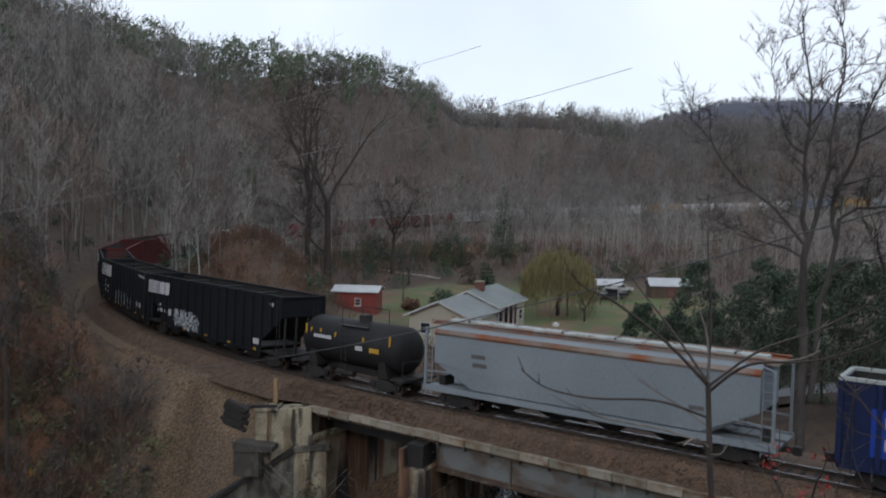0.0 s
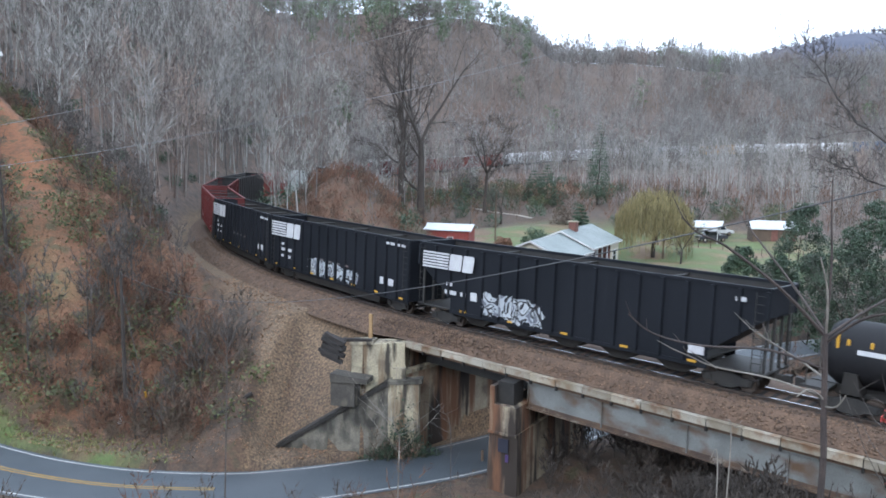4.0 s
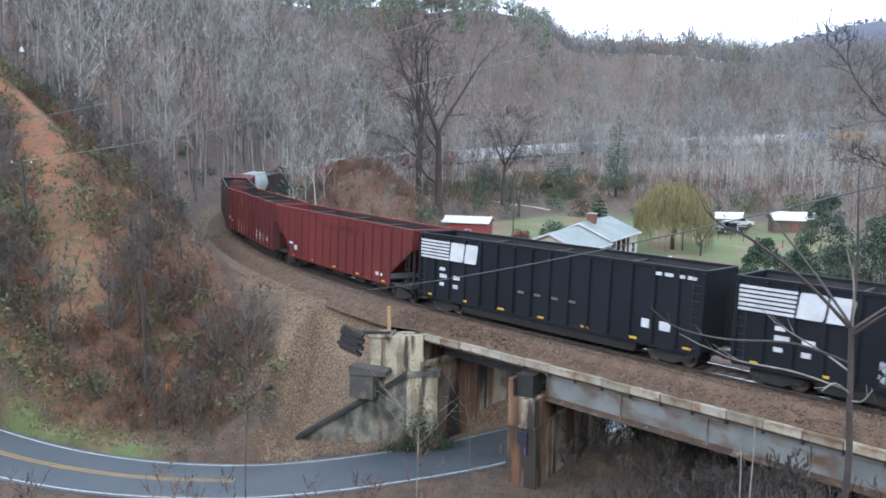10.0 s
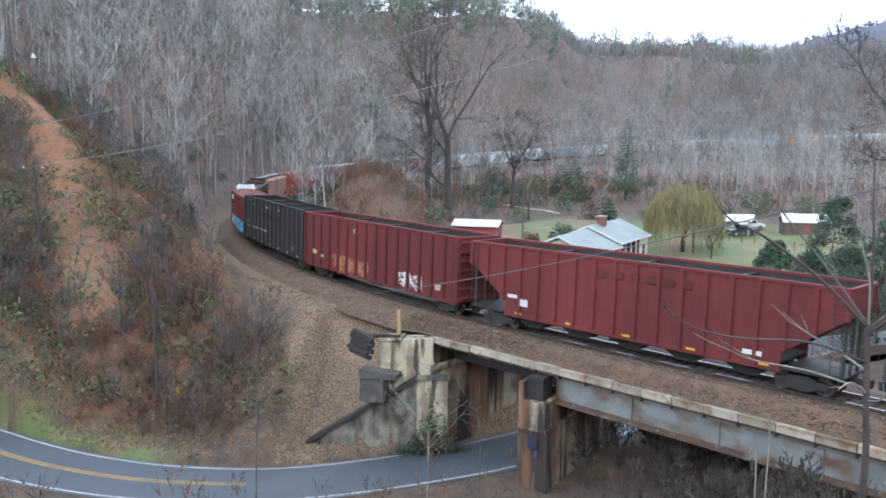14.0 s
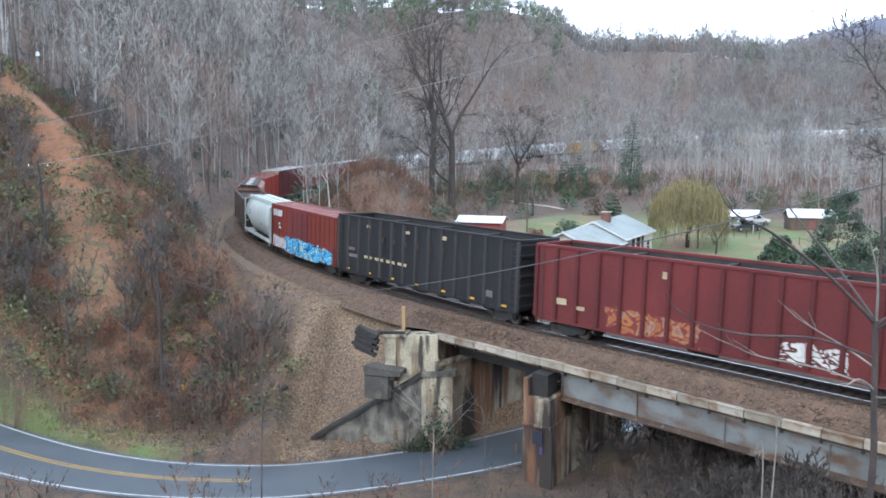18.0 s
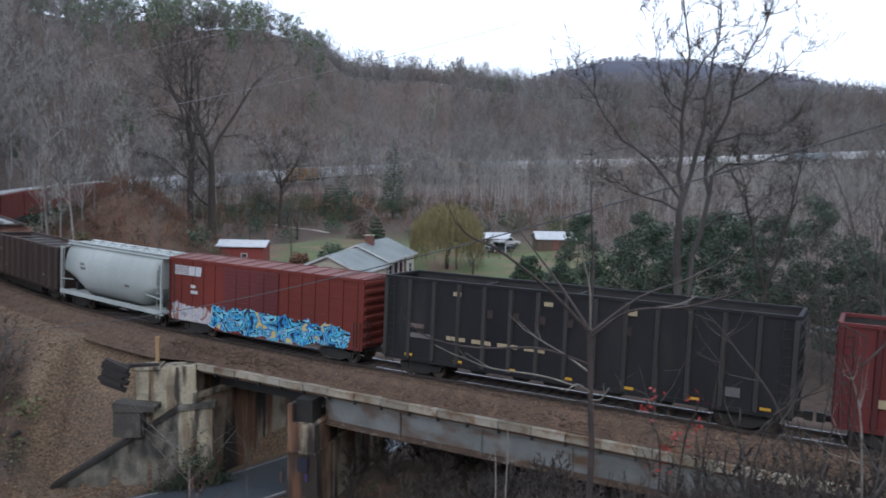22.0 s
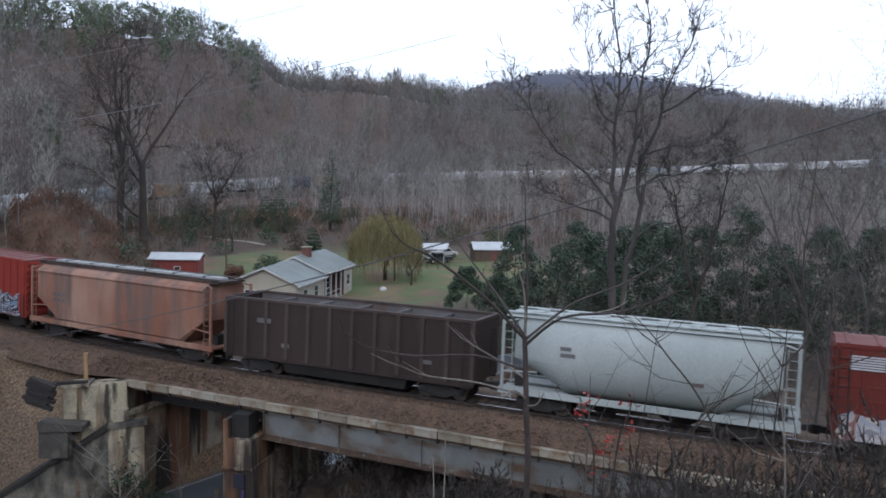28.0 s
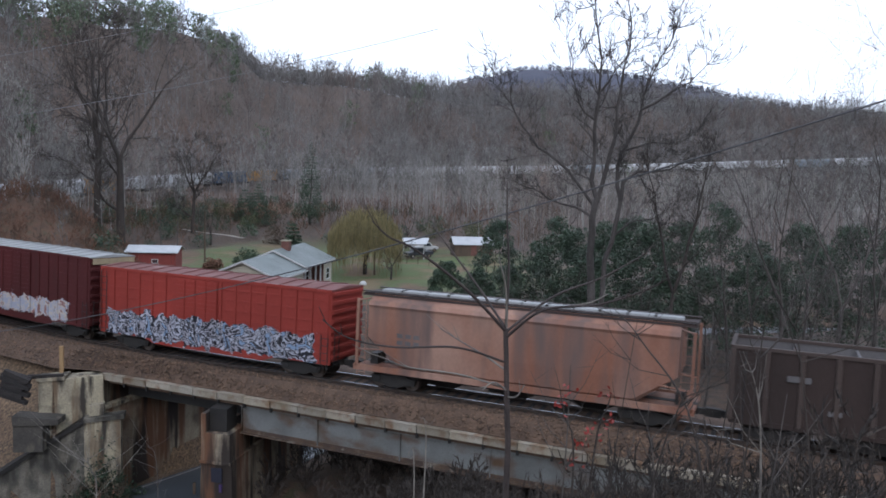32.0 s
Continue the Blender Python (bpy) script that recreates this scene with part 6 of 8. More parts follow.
def grown_tree(rng, h, r0, fork=0.4, leaders=3, sides=5, depth=4, spread=0.75, twig_w=0.03, stems=1, rise=0.25, kid=0.54, lead=0.22):
    """A big leafless tree grown branch by branch; returns trunk, boughs and spray."""
    seg = [[], [], []]

    def branch(p, d, L, r, level):
        n = 5 if level < 2 else 3
        wob = (0.05, 0.16, 0.24, 0.3, 0.3, 0.3)[level]
        pts, rad = [p], [r]
        for i in range(n):
            d = d + rng.normal(size=3) * wob + np.array([0, 0, rise * (0.25 if level else 0.5)])
            d /= np.linalg.norm(d)
            p = p + d * L / n
            pts.append(p)
            rad.append(r * (1 - (0.35 if level == 0 else 0.8) * (i + 1) / n))
        for i in range(n):
            seg[min(level, 2) if level < 3 else 2].append((pts[i], pts[i + 1], max(rad[i], twig_w * 0.35), max(rad[i + 1], twig_w * 0.16)))
        if level == depth:
            return
        if level == 0:
            kids = [(n, lead + 0.25 * rng.uniform(), 0.5 * rng.uniform(0.85, 1.15) * (1 - fork) / 0.5 * h, 0.68)] * leaders
            kids += [(rng.randint(2, n), spread * 1.2, h * 0.26, 0.4) for _ in range(3)]
        else:
            kids = [(rng.randint(1, n + 1), spread * rng.uniform(0.6, 1.3), L * kid * rng.uniform(0.78, 1.22), 0.55) for _ in range(sides + (1 if level == 1 else 0))]
        turn = rng.uniform(0, 6.28)
        for q, (i, ang, LL, k) in enumerate(kids):
            base = pts[min(i, n)]
            ax = np.cross(d, rng.normal(size=3))
            ax /= np.linalg.norm(ax)
            a2 = np.cross(d, ax)
            th = turn + 2.4 * q
            side = ax * math.cos(th) + a2 * math.sin(th)
            nd = d * math.cos(ang) + side * math.sin(ang)
            branch(base, nd / np.linalg.norm(nd), LL, rad[min(i, n)] * k + 0.002, level + 1)

    for st in range(stems):
        a = rng.uniform(0, 6.28)
        d = np.array([math.cos(a) * 0.12 * (stems > 1), math.sin(a) * 0.12 * (stems > 1), 1.0])
        branch(np.array([math.cos(a) * r0 * 1.2 * (stems > 1), math.sin(a) * r0 * 1.2 * (stems > 1), 0.0]), d, h * fork * (1 if st == 0 else 0.85), r0, 0)
    out = []
    for q, k in zip(seg, (9, 5, 3)):
        a = [np.array([s[i] for s in q]) for i in range(4)]
        out.append(prisms(a[0], a[1], a[2], a[3], k))
    return out


def placed(templates, xs, ys, zs, scale, rng, squash=1.0):
    """Copies of a few shapes, turned and scaled, in one pair of arrays."""
    vs, fs, o = [], [], 0
    pick = rng.randint(0, len(templates), len(xs))
    for t, (v, f) in enumerate(templates):
        m = np.where(pick == t)[0]
        if not len(m):
            continue
        a = rng.uniform(0, 6.28, len(m))
        c, s = np.cos(a)[:, None], np.sin(a)[:, None]
        k = scale[m][:, None]
        x = (v[None, :, 0] * c - v[None, :, 1] * s) * k + xs[m][:, None]
        y = (v[None, :, 0] * s + v[None, :, 1] * c) * k + ys[m][:, None]
        z = v[None, :, 2] * k * squash + zs[m][:, None]
        vs.append(np.stack([x, y, z], -1).reshape(-1, 3))
        fs.append((f[None] + (np.arange(len(m)) * len(v))[:, None, None] + o).reshape(-1, 3))
        o += len(m) * len(v)
    return np.concatenate(vs), np.concatenate(fs)


def scatter(rng, n, az0, az1, r0, r1):
    az = np.radians(rng.uniform(az0, az1, n))
    r = np.sqrt(rng.uniform(r0 ** 2, r1 ** 2, n))
    return r * np.sin(az), r * np.cos(az)


def stuff(name, v, f, material, label, category):
    return tagged(new(name, mesh_np(name, v, f, material)), label, category, kind="stuff")


def hill_mask(x, y):
    """Where the woods stand."""
    az, r = np.degrees(np.arctan2(x, y)), np.hypot(x, y)
    dl, _, sl = off_line(x, y)
    r0 = np.interp(az, [-60, -25, -15, -12.5, -10.5, -4, 5, 14, 20, 38, 50, 90], [60, 92, 100, 125, 140, 185, 195, 172, 140, 150, 150, 150])
    r1 = np.interp(az, [-60, -25, -12, -4, 2, 10, 40, 90], [330, 360, 430, 500, 600, 650, 680, 600])
    ok = (r > r0) & (np.abs(dl) > 7) & ~((az < 0.5) & (r > 0.96 * r1))
    return ok & (off_trail(x, y) > 3.5)


def wooded(rng, x, y):
    """Woods stand thick on the hills, thin and low on the valley floor."""
    az, r = np.degrees(np.arctan2(x, y)), np.hypot(x, y)
    line = np.interp(az, [-60, -13, -12, -4, 5, 20, 38, 50], [0, 0, 195, 280, 345, 412, 440, 440])
    low = r < line
    dl = off_line(x, y)[0]
    chance = np.where((dl > -48) & (dl < 0) & (az > -12) & (az < 36), 0.16, np.where(az > 16, 0.6, 0.5))
    return hill_mask(x, y) & (~low | (rng.uniform(size=len(x)) < chance)), low


def build_woods():
    rng = np.random.RandomState(11)
    near = [bare_tree(rng, 16, 0.0075, 11, 5, 1, rng.uniform(0.25, 0.5), 0.85, 0.066, tip=0, low=True) for _ in range(9)]
    far = [bare_tree(rng, 15.5, 0.0085, 9, 3, 1, rng.uniform(0.12, 0.35), 1.15, 0.12, tip=0, low=True) for _ in range(9)]
    x, y = scatter(rng, 4300, -47, 50, 60, 270)
    ok, low = wooded(rng, x, y)
    x, y, low = x[ok], y[ok], low[ok]
    size = rng.uniform(0.65, 1.25, len(x)) * np.where(low, 0.74, 1.0)
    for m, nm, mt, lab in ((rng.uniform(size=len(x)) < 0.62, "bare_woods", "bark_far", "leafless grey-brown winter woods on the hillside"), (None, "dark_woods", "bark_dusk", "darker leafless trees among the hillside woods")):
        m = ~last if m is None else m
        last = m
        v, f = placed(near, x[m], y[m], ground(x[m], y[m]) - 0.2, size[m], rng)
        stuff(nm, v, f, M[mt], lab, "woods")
    x, y = np.concatenate([scatter(rng, 5300, -47, 50, 270, 700), scatter(rng, 3200, 10, 50, 300, 690)], 1)
    ok, low = wooded(rng, x, y)
    x, y, low = x[ok], y[ok], low[ok]
    size = rng.uniform(0.7, 1.35, len(x)) * np.where(low, 0.6, 1.0)
    dark = rng.uniform(size=len(x)) < 0.36 + 0.22 * waves(x, y, 120, 91)
    v, f = placed(far, x[dark], y[dark], ground(x[dark], y[dark]) - 0.2, size[dark], rng)
    stuff("far_dark_woods", v, f, M["bark_dusk"], "darker leafless trees across the valley", "woods")
    x, y, size = x[~dark], y[~dark], size[~dark]
    v, f = placed(far, x, y, ground(x, y) - 0.2, size, rng)
    tiny = [bare_tree(rng, 10, 0.008, 7, 3, 0, 0.02, 1.6, 0.55, tip=0, low=True) for _ in range(5)]
    az, r = np.radians(rng.uniform(8, 48, 1300)), rng.uniform(1800, 1960, 1300)
    x, y = r * np.sin(az), r * np.cos(az)
    v2, f2 = placed(tiny, x, y, ground(x, y) - 4.0, rng.uniform(0.8, 1.5, len(x)), rng)
    # thick crowns along the hills' crest
    az = np.radians(rng.uniform(0.5, 50, 800))
    deg = np.degrees(az)
    r = np.interp(deg, [-60, -25, -12, -4, 2, 10, 40, 90], [330, 360, 430, 500, 600, 650, 680, 600]) * rng.uniform(0.94, 1.03, len(az))
    x, y = r * np.sin(az), r * np.cos(az)
    clump = 0.62 + 0.38 * waves(x, y, 90, 77) + 0.2 * waves(x, y, 30, 78)
    crest = [bare_tree(rng, 13, 0.009, 9, 4, 1, 0.04, 1.25, 0.15, tip=0, low=True) for _ in range(6)]
    size = np.clip(clump, 0.45, 1.45) * rng.uniform(0.85, 1.3, len(x))
    az = np.radians(np.concatenate([rng.uniform(3, 8.5, 26), rng.uniform(9.5, 12.5, 16), rng.uniform(33, 41, 34)]))
    r = np.interp(np.degrees(az), [2, 10, 40], [600, 650, 680]) * rng.uniform(0.96, 1.01, len(az))
    x, y, size = np.concatenate([x, r * np.sin(az)]), np.concatenate([y, r * np.cos(az)]), np.concatenate([size, rng.uniform(1.2, 1.75, len(az))])
    v3, f3 = placed(crest, x, y, ground(x, y) - 1.3, size, rng)
    az = np.radians(np.concatenate([rng.uniform(-47, 0, 150), rng.uniform(-1, 14, 420), rng.uniform(14, 46, 330)]))
    r = np.interp(np.degrees(az), [-60, -25, -12, -4, 2, 10, 40, 90], [330, 360, 430, 500, 600, 650, 680, 600]) * rng.uniform(0.98, 1.02, len(az))
    x, y = r * np.sin(az), r * np.cos(az)
    low = [bare_tree(rng, 5, 0.01, 8, 3, 0, 0.02, 2.0, 0.3, tip=0, low=True) for _ in range(4)]
    v4, f4 = placed(low, x, y, ground(x, y) - 0.4, rng.uniform(1.0, 2.2, len(x)), rng)
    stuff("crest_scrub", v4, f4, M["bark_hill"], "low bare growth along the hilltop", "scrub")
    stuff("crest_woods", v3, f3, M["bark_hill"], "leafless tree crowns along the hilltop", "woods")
    # a belt of trees before the far track
    s = rng.uniform(LS[0], S_STRAIGHT - 60, 1300)
    bx, by = np.interp(s, LS, LX), np.interp(s, LS, LY)
    deg = np.degrees(np.arctan2(bx, by))
    keep = (rng.uniform(size=len(s)) < np.interp(deg, [-12, 2, 6, 14, 18, 20, 31, 34, 40], [0.3, 0.3, 0.5, 0.7, 0.6, 0.2, 0.2, 0.7, 0.9])) & (deg > -12) & (deg < 50)
    bx, by = bx[keep], by[keep]
    q = 1 - rng.uniform(9, 26, len(bx)) / np.hypot(bx, by)
    x, y = bx * q, by * q
    belt = [bare_tree(rng, 12, 0.008, 9, 4, 1, 0.06, 1.0, 0.11, tip=0, low=True) for _ in range(6)]
    v3, f3 = placed(belt, x, y, ground(x, y) - 0.3, rng.uniform(0.7, 1.35, len(x)) * np.where((np.arctan2(x, y) > radians(34)) | (np.arctan2(x, y) < radians(14)), 1.25, 0.8), rng)
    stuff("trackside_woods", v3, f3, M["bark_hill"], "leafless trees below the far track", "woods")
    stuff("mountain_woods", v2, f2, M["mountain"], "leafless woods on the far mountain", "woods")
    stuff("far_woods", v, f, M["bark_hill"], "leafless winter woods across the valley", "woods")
    mid = [bare_tree(rng, 13, 0.009, 9, 4, 2, rng.uniform(0.3, 0.5), 0.8, 0.06, tip=0, low=True) for _ in range(5)]
    x, y = rng.uniform(-42, -8, 24), rng.uniform(92, 150, 24)
    dl, _, sl = off_line(x, y)
    ok = (dl < -9) & ~((np.abs(np.degrees(np.arctan2(x, y)) + 4.6) < 4.5) & (y < 130))
    x, y = x[ok], y[ok]
    v, f = placed(mid, x, y, ground(x, y) - 0.2, rng.uniform(0.6, 1.2, len(x)), rng)
    stuff("mound_trees", v, f, M["bark_dusk"], "thin leafless trees on the bank inside the curve", "woods")
    # red and brown brush over the bank inside the curve
    brake = [bare_tree(rng, 1.7, 0.006, 8, 4, 2, 0.02, 1.7, 0.035, tip=0, low=True) for _ in range(5)]
    x, y = rng.normal(-25, 8.0, 620), rng.normal(111, 11, 620)
    dl, _, sl = off_line(x, y)
    ok = (dl < -6.5) & (x < -10)
    x, y = x[ok], y[ok]
    red = rng.uniform(size=len(x)) < 0.65
    for m, nm, mt in ((red, "red_brake", "brush_red"), (~red, "brown_brake", "brush")):
        v, f = placed(brake, x[m], y[m], ground(x[m], y[m]) - 0.1, rng.uniform(0.6, 1.4, m.sum()), rng)
        stuff(nm, v, f, M[mt], "reddish brush covering the bank inside the curve", "scrub")
    # pale straight trunks standing out of the woods
    pale = [bare_tree(rng, 17, 0.009, 8, 3, 2, 0.5, 0.6, 0.07, tip=0, low=True) for _ in range(4)]
    x, y = scatter(rng, 170, -46, 45, 85, 420)
    ok = hill_mask(x, y)
    x, y = x[ok], y[ok]
    v, f = placed(pale, x, y, ground(x, y) - 0.2, rng.uniform(0.7, 1.2, len(x)), rng)
    stuff("pale_woods", v, f, M["bark_pale"], "pale-barked leafless trees among the woods", "woods")
    # scrub in the valley, on the banks and under the woods
    bush = [bare_tree(rng, 2.2, 0.006, 7, 3, 2, 0.03, 1.7, 0.03, tip=0, low=True) for _ in range(6)]
    x, y = np.concatenate([scatter(rng, 500, -46, 48, 100, 330), scatter(rng, 1300, -46, 20, 36, 100)], 1)
    dl, _, sl = off_line(x, y)
    dr = off_road(x, y)
    az, r = np.degrees(np.arctan2(x, y)), np.hypot(x, y)
    yard = ((x - 22) / 34) ** 2 + ((y - 117) / 34) ** 2 < 1.1
    gravel = (np.abs(x + 15.2 + 0.2 * (y - 47)) < 2.0) & (dl < 18) & (dl > 4)
    ok = (np.abs(dl) > 8.5) & (np.abs(dr) > 5.5) & ~yard & (off_trail(x, y) > 2.0) & ~gravel & ~((x > -15) & (dl > 0) & (y > 41))
    z = ground(x, y)
    k = rng.uniform(0.5, 1.5, len(x))
    red = rng.uniform(size=len(x)) < 0.4
    for m, nm, mt in ((ok & red, "red_scrub", "brush_red"), (ok & ~red, "dry_scrub", "brush")):
        v, f = placed(bush, x[m], y[m], z[m] - 0.05, k[m], rng)
        stuff(nm, v, f, M[mt], "bare tangled winter scrub", "scrub")
    # young trees on the bank between the road, the dirt track and the railway
    thin = [bare_tree(rng, 5.5, 0.009, 9, 4, 3, 0.25, 0.9, 0.045, tip=0, low=True) for _ in range(6)]
    x, y = rng.uniform(-62, -13, 420), rng.uniform(46, 100, 420)
    dl, _, sl = off_line(x, y)
    ok = (dl > 7.5) & (off_road(x, y) < -5) & (off_trail(x, y) > 2.4) & ~((np.abs(x + 15.2 + 0.2 * (y - 47)) < 2.2) & (dl < 18))
    x, y = x[ok], y[ok]
    v, f = placed(thin, x, y, ground(x, y) - 0.1, rng.uniform(0.5, 1.3, len(x)), rng)
    stuff("bank_saplings", v, f, M["bark_mid"], "thin leafless young trees on the bank", "woods")
    # thick dark tangles covering the bank
    tangle = [bare_tree(rng, 2.3, 0.007, 12, 5, 2, 0.02, 1.5, 0.042, tip=0, low=True) for _ in range(6)]
    x, y = rng.uniform(-60, -15, 2100), rng.uniform(45, 84, 2100)
    dl, _, sl = off_line(x, y)
    ok = (dl > 8.0) & (off_road(x, y) < -5.2) & (off_trail(x, y) > 1.9) & ~((np.abs(x + 15.0 + 0.2 * (y - 47)) < 1.9) & (dl < 18)) & (rng.uniform(size=len(x)) < np.where(y < 60, 1.0, 0.5))
    x, y = x[ok], y[ok]
    red = rng.uniform(size=len(x)) < np.where(y > 56, 0.7, 0.4)
    for m, nm, mt in ((red, "red_tangle", "brush_red"), (~red, "dark_tangle", "brush")):
        if nm == "dark_tangle":
            x = np.concatenate([x, np.linspace(-8.2, -5.6, 4)])
            y = np.concatenate([y, 46.0 + 0.3 * rng.uniform(size=4)])
            m = np.concatenate([m, np.ones(4, bool)])
        v, f = placed(tangle, x[m], y[m], ground(x[m], y[m]) - 0.1, rng.uniform(0.4, 0.95, m.sum()), rng)
        stuff(nm, v, f, M[mt], "dark tangled winter brush covering the bank", "scrub")
    # brush and thickets along the field's edge
    x, y = scatter(rng, 520, -9, 24, 138, 215)
    dl, _, sl = off_line(x, y)
    ok = (dl < -8) & (((x - 18) / 40) ** 2 + ((y - 124) / 32) ** 2 > 1.0)
    x, y = x[ok], y[ok]
    red = rng.uniform(size=len(x)) < 0.5
    for m, nm, mt in ((red, "red_thicket", "brush_red"), (~red, "brown_thicket", "brush")):
        v, f = placed(bush, x[m], y[m], ground(x[m], y[m]) - 0.1, rng.uniform(0.9, 2.2, m.sum()), rng)
        stuff(nm, v, f, M[mt], "bare brown thicket at the edge of the field", "scrub")
    # scrub on the slope below the camera and under the bridge
    x, y = np.concatenate([scatter(rng, 420, -40, 42, 13, 34), scatter(rng, 520, 2, 46, 9, 34)], 1)
    dl, _, sl = off_line(x, y)
    ok = (off_road(x, y) > 4.5) & (dl > 6.5)
    x, y = x[ok], y[ok]
    v, f = placed(bush, x, y, ground(x, y) - 0.05, rng.uniform(0.35, 0.95, len(x)), rng)
    stuff("slope_scrub", v, f, M["brush_dark"], "bare scrub on the slope above the road", "scrub")
    x, y = rng.uniform(2, 40, 1000), rng.uniform(14, 60, 1000)
    dl, _, sl = off_line(x, y)
    ok = (np.abs(dl) < 12) & (off_road(x, y) > 4.0) & ((x > 6.0) | (rng.uniform(size=len(x)) < 0.35))
    x, y = x[ok], y[ok]
    v, f = placed(tangle, x, y, ground(x, y) - 0.05, rng.uniform(0.6, 1.3, len(x)), rng)
    # the scrub's dark colour also stands in for the bridge's shadow
    stuff("bridge_scrub", v, f, M["brush_dark"], "bare tangled scrub under the bridge", "scrub")


def leaf_cloud(rng, centres, radii, n, size, flat=1.0):
    """Small leaves round the given centres."""
    i = rng.choice(len(centres), n, p=radii ** 2 / (radii ** 2).sum())
    d = rng.normal(size=(n, 3))
    d /= np.linalg.norm(d, axis=1)[:, None]
    c = centres[i] + d * (radii[i] * rng.uniform(0.35, 1.0, n) ** 0.5)[:, None] * np.array([1, 1, flat])
    a, b = rng.normal(size=(n, 3)), rng.normal(size=(n, 3))
    a /= np.linalg.norm(a, axis=1)[:, None]
    b -= a * (a * b).sum(1)[:, None]
    b /= np.linalg.norm(b, axis=1)[:, None]
    s = size * rng.uniform(0.6, 1.3, n)[:, None]
    v = np.stack([c - a * s, c + b * s * 0.5, c + a * s, c - b * s * 0.5], 1).reshape(-1, 3)
    o = np.arange(n)[:, None] * 4
    return v, np.concatenate([o + [[0, 1, 2]], o + [[0, 2, 3]]])


def needle_tree(rng, h, wide, n, size, clear=0.12, ragged=0.25):
    """Crown arrays of a conifer: drooping tiers of needles with gaps."""
    tiers = int(h * 1.5)
    cs, rs = [], []
    for i in range(tiers):
        f = i / tiers
        z = h * (clear + (1 - clear) * f)
        reach = wide * (1 - f) ** 0.8 * (1 + rng.uniform(-ragged, ragged)) + 0.25
        m = max(3, int(7 * (1 - f)) + 2)
        for j in range(m):
            a = 6.28 * j / m + rng.uniform(0, 1)
            for q in (0.45, 0.85):
                cs.append((math.cos(a) * reach * q, math.sin(a) * reach * q, z - 0.12 * reach * q))
                rs.append(0.2 + 0.26 * reach * q)
    return leaf_cloud(rng, np.array(cs), np.array(rs), n, size, 0.45)


def leaf_tree(rng, h, wide, n, size, clear=0.2):
    m = 30
    d = rng.normal(size=(m, 3))
    d /= np.linalg.norm(d, axis=1)[:, None]
    k = rng.uniform(0.3, 1.0, m) ** 0.6
    cs = d * k[:, None] * np.array([wide, wide, h * (1 - clear) / 2]) + np.array([0, 0, h * (1 + clear) / 2])
    rs = rng.uniform(0.14, 0.3, m) * (wide + h * 0.25)
    return leaf_cloud(rng, cs, rs, n, size)


def pine_crown(rng, h, wide, n, size):
    """A bushy pine: tufts crowded on the tips of rising boughs, broad below and blunt on top."""
    m = 85
    f = rng.uniform(0.06, 1, m) ** 0.8
    a = rng.uniform(0, 6.28, m)
    q = wide * (1 - 0.8 * f ** 1.6) * rng.uniform(0.25, 1.05, m) ** 0.5
    cs = np.column_stack([np.cos(a) * q, np.sin(a) * q, h * (0.06 + 0.9 * f) + 0.15 * q])
    return leaf_cloud(rng, cs, rng.uniform(0.45, 0.95, m) * (wide / 3.6), n, size, 0.75)


def plant(name, label, x, y, trunk, crown, bark, leaf, sink=0.15, category="tree", group="", turn=0.0):
    t = thing(name, label, category, group, m=pose(x, y, ground_at(x, y) - sink, 0, 0, turn))
    pieces = trunk if isinstance(trunk, list) else [trunk]
    for nm, arr in zip(("trunk", "bough", "spray"), pieces):
        ob = part(nm, mesh_np(nm, *arr, bark), None, t)
        if nm != "trunk":
            tagged(ob, kind="stuff")
    if crown is not None:
        part("crown", mesh_np("crown", *crown, leaf), None, t)
    return t


# stems and limbs in metres across and up from the tree's foot, after their thickness
GREAT_STEMS = [
    (0.38, [(0.1, 0), (0.0, 6), (0, 10.2), (-0.1, 14), (0.1, 16.5)]),
    (0.22, [(0.6, 5), (0.9, 10), (1.4, 13.2), (1.9, 16.4), (2.0, 17.9)]),
]
GREAT_LIMBS = [
    (0.21, [(0.1, 16.3), (-0.2, 19.3), (-0.4, 21.5), (-0.1, 24.1), (0, 26.8), (-0.6, 30.5)]),
    (0.2, [(0.1, 16.2), (0.9, 19.8), (1.3, 21.6), (1.5, 24.7), (2.0, 27.8), (1.6, 31)]),
    (0.13, [(0, 15.8), (-2.2, 18.5), (-4.4, 20.3), (-5.8, 21.9), (-6.7, 23.5), (-8.0, 25.0)]),
    (0.12, [(-0.2, 15), (-2.6, 16), (-4.6, 17.0)]),
    (0.18, [(1.9, 16.4), (1.6, 19), (2.4, 21.2), (3.1, 23.4), (3.5, 25.2), (4.4, 27.4), (5.3, 29.3)]),
    (0.13, [(2.0, 17.6), (3.1, 18.6), (5.3, 18.9), (6.5, 19.4)]),
    (0.1, [(2.2, 20.2), (4, 20.9), (6.2, 21.0)]),
    (0.12, [(3.0, 23.3), (5.1, 24.5), (7.5, 26.5)]),
    (0.11, [(1.4, 13.6), (2.7, 14.9), (4.2, 15.2)]),
    (0.1, [(-0.3, 22.5), (-1.4, 23.6), (-2.2, 25.6), (-2.6, 28.2)]),
    (0.1, [(-0.1, 24.4), (1.0, 26), (2.9, 28.4)]),
]
FORK_STEMS = [(0.2, [(0, 0), (0.1, 5), (0, 9.6)])]
FORK_LIMBS = [
    (0.15, [(0, 9.4), (0.9, 13.3), (1.5, 16.4), (2.0, 19.2)]),
    (0.14, [(0, 9.4), (-1.0, 13), (-1.6, 15.6), (-2.3, 18.2)]),
]


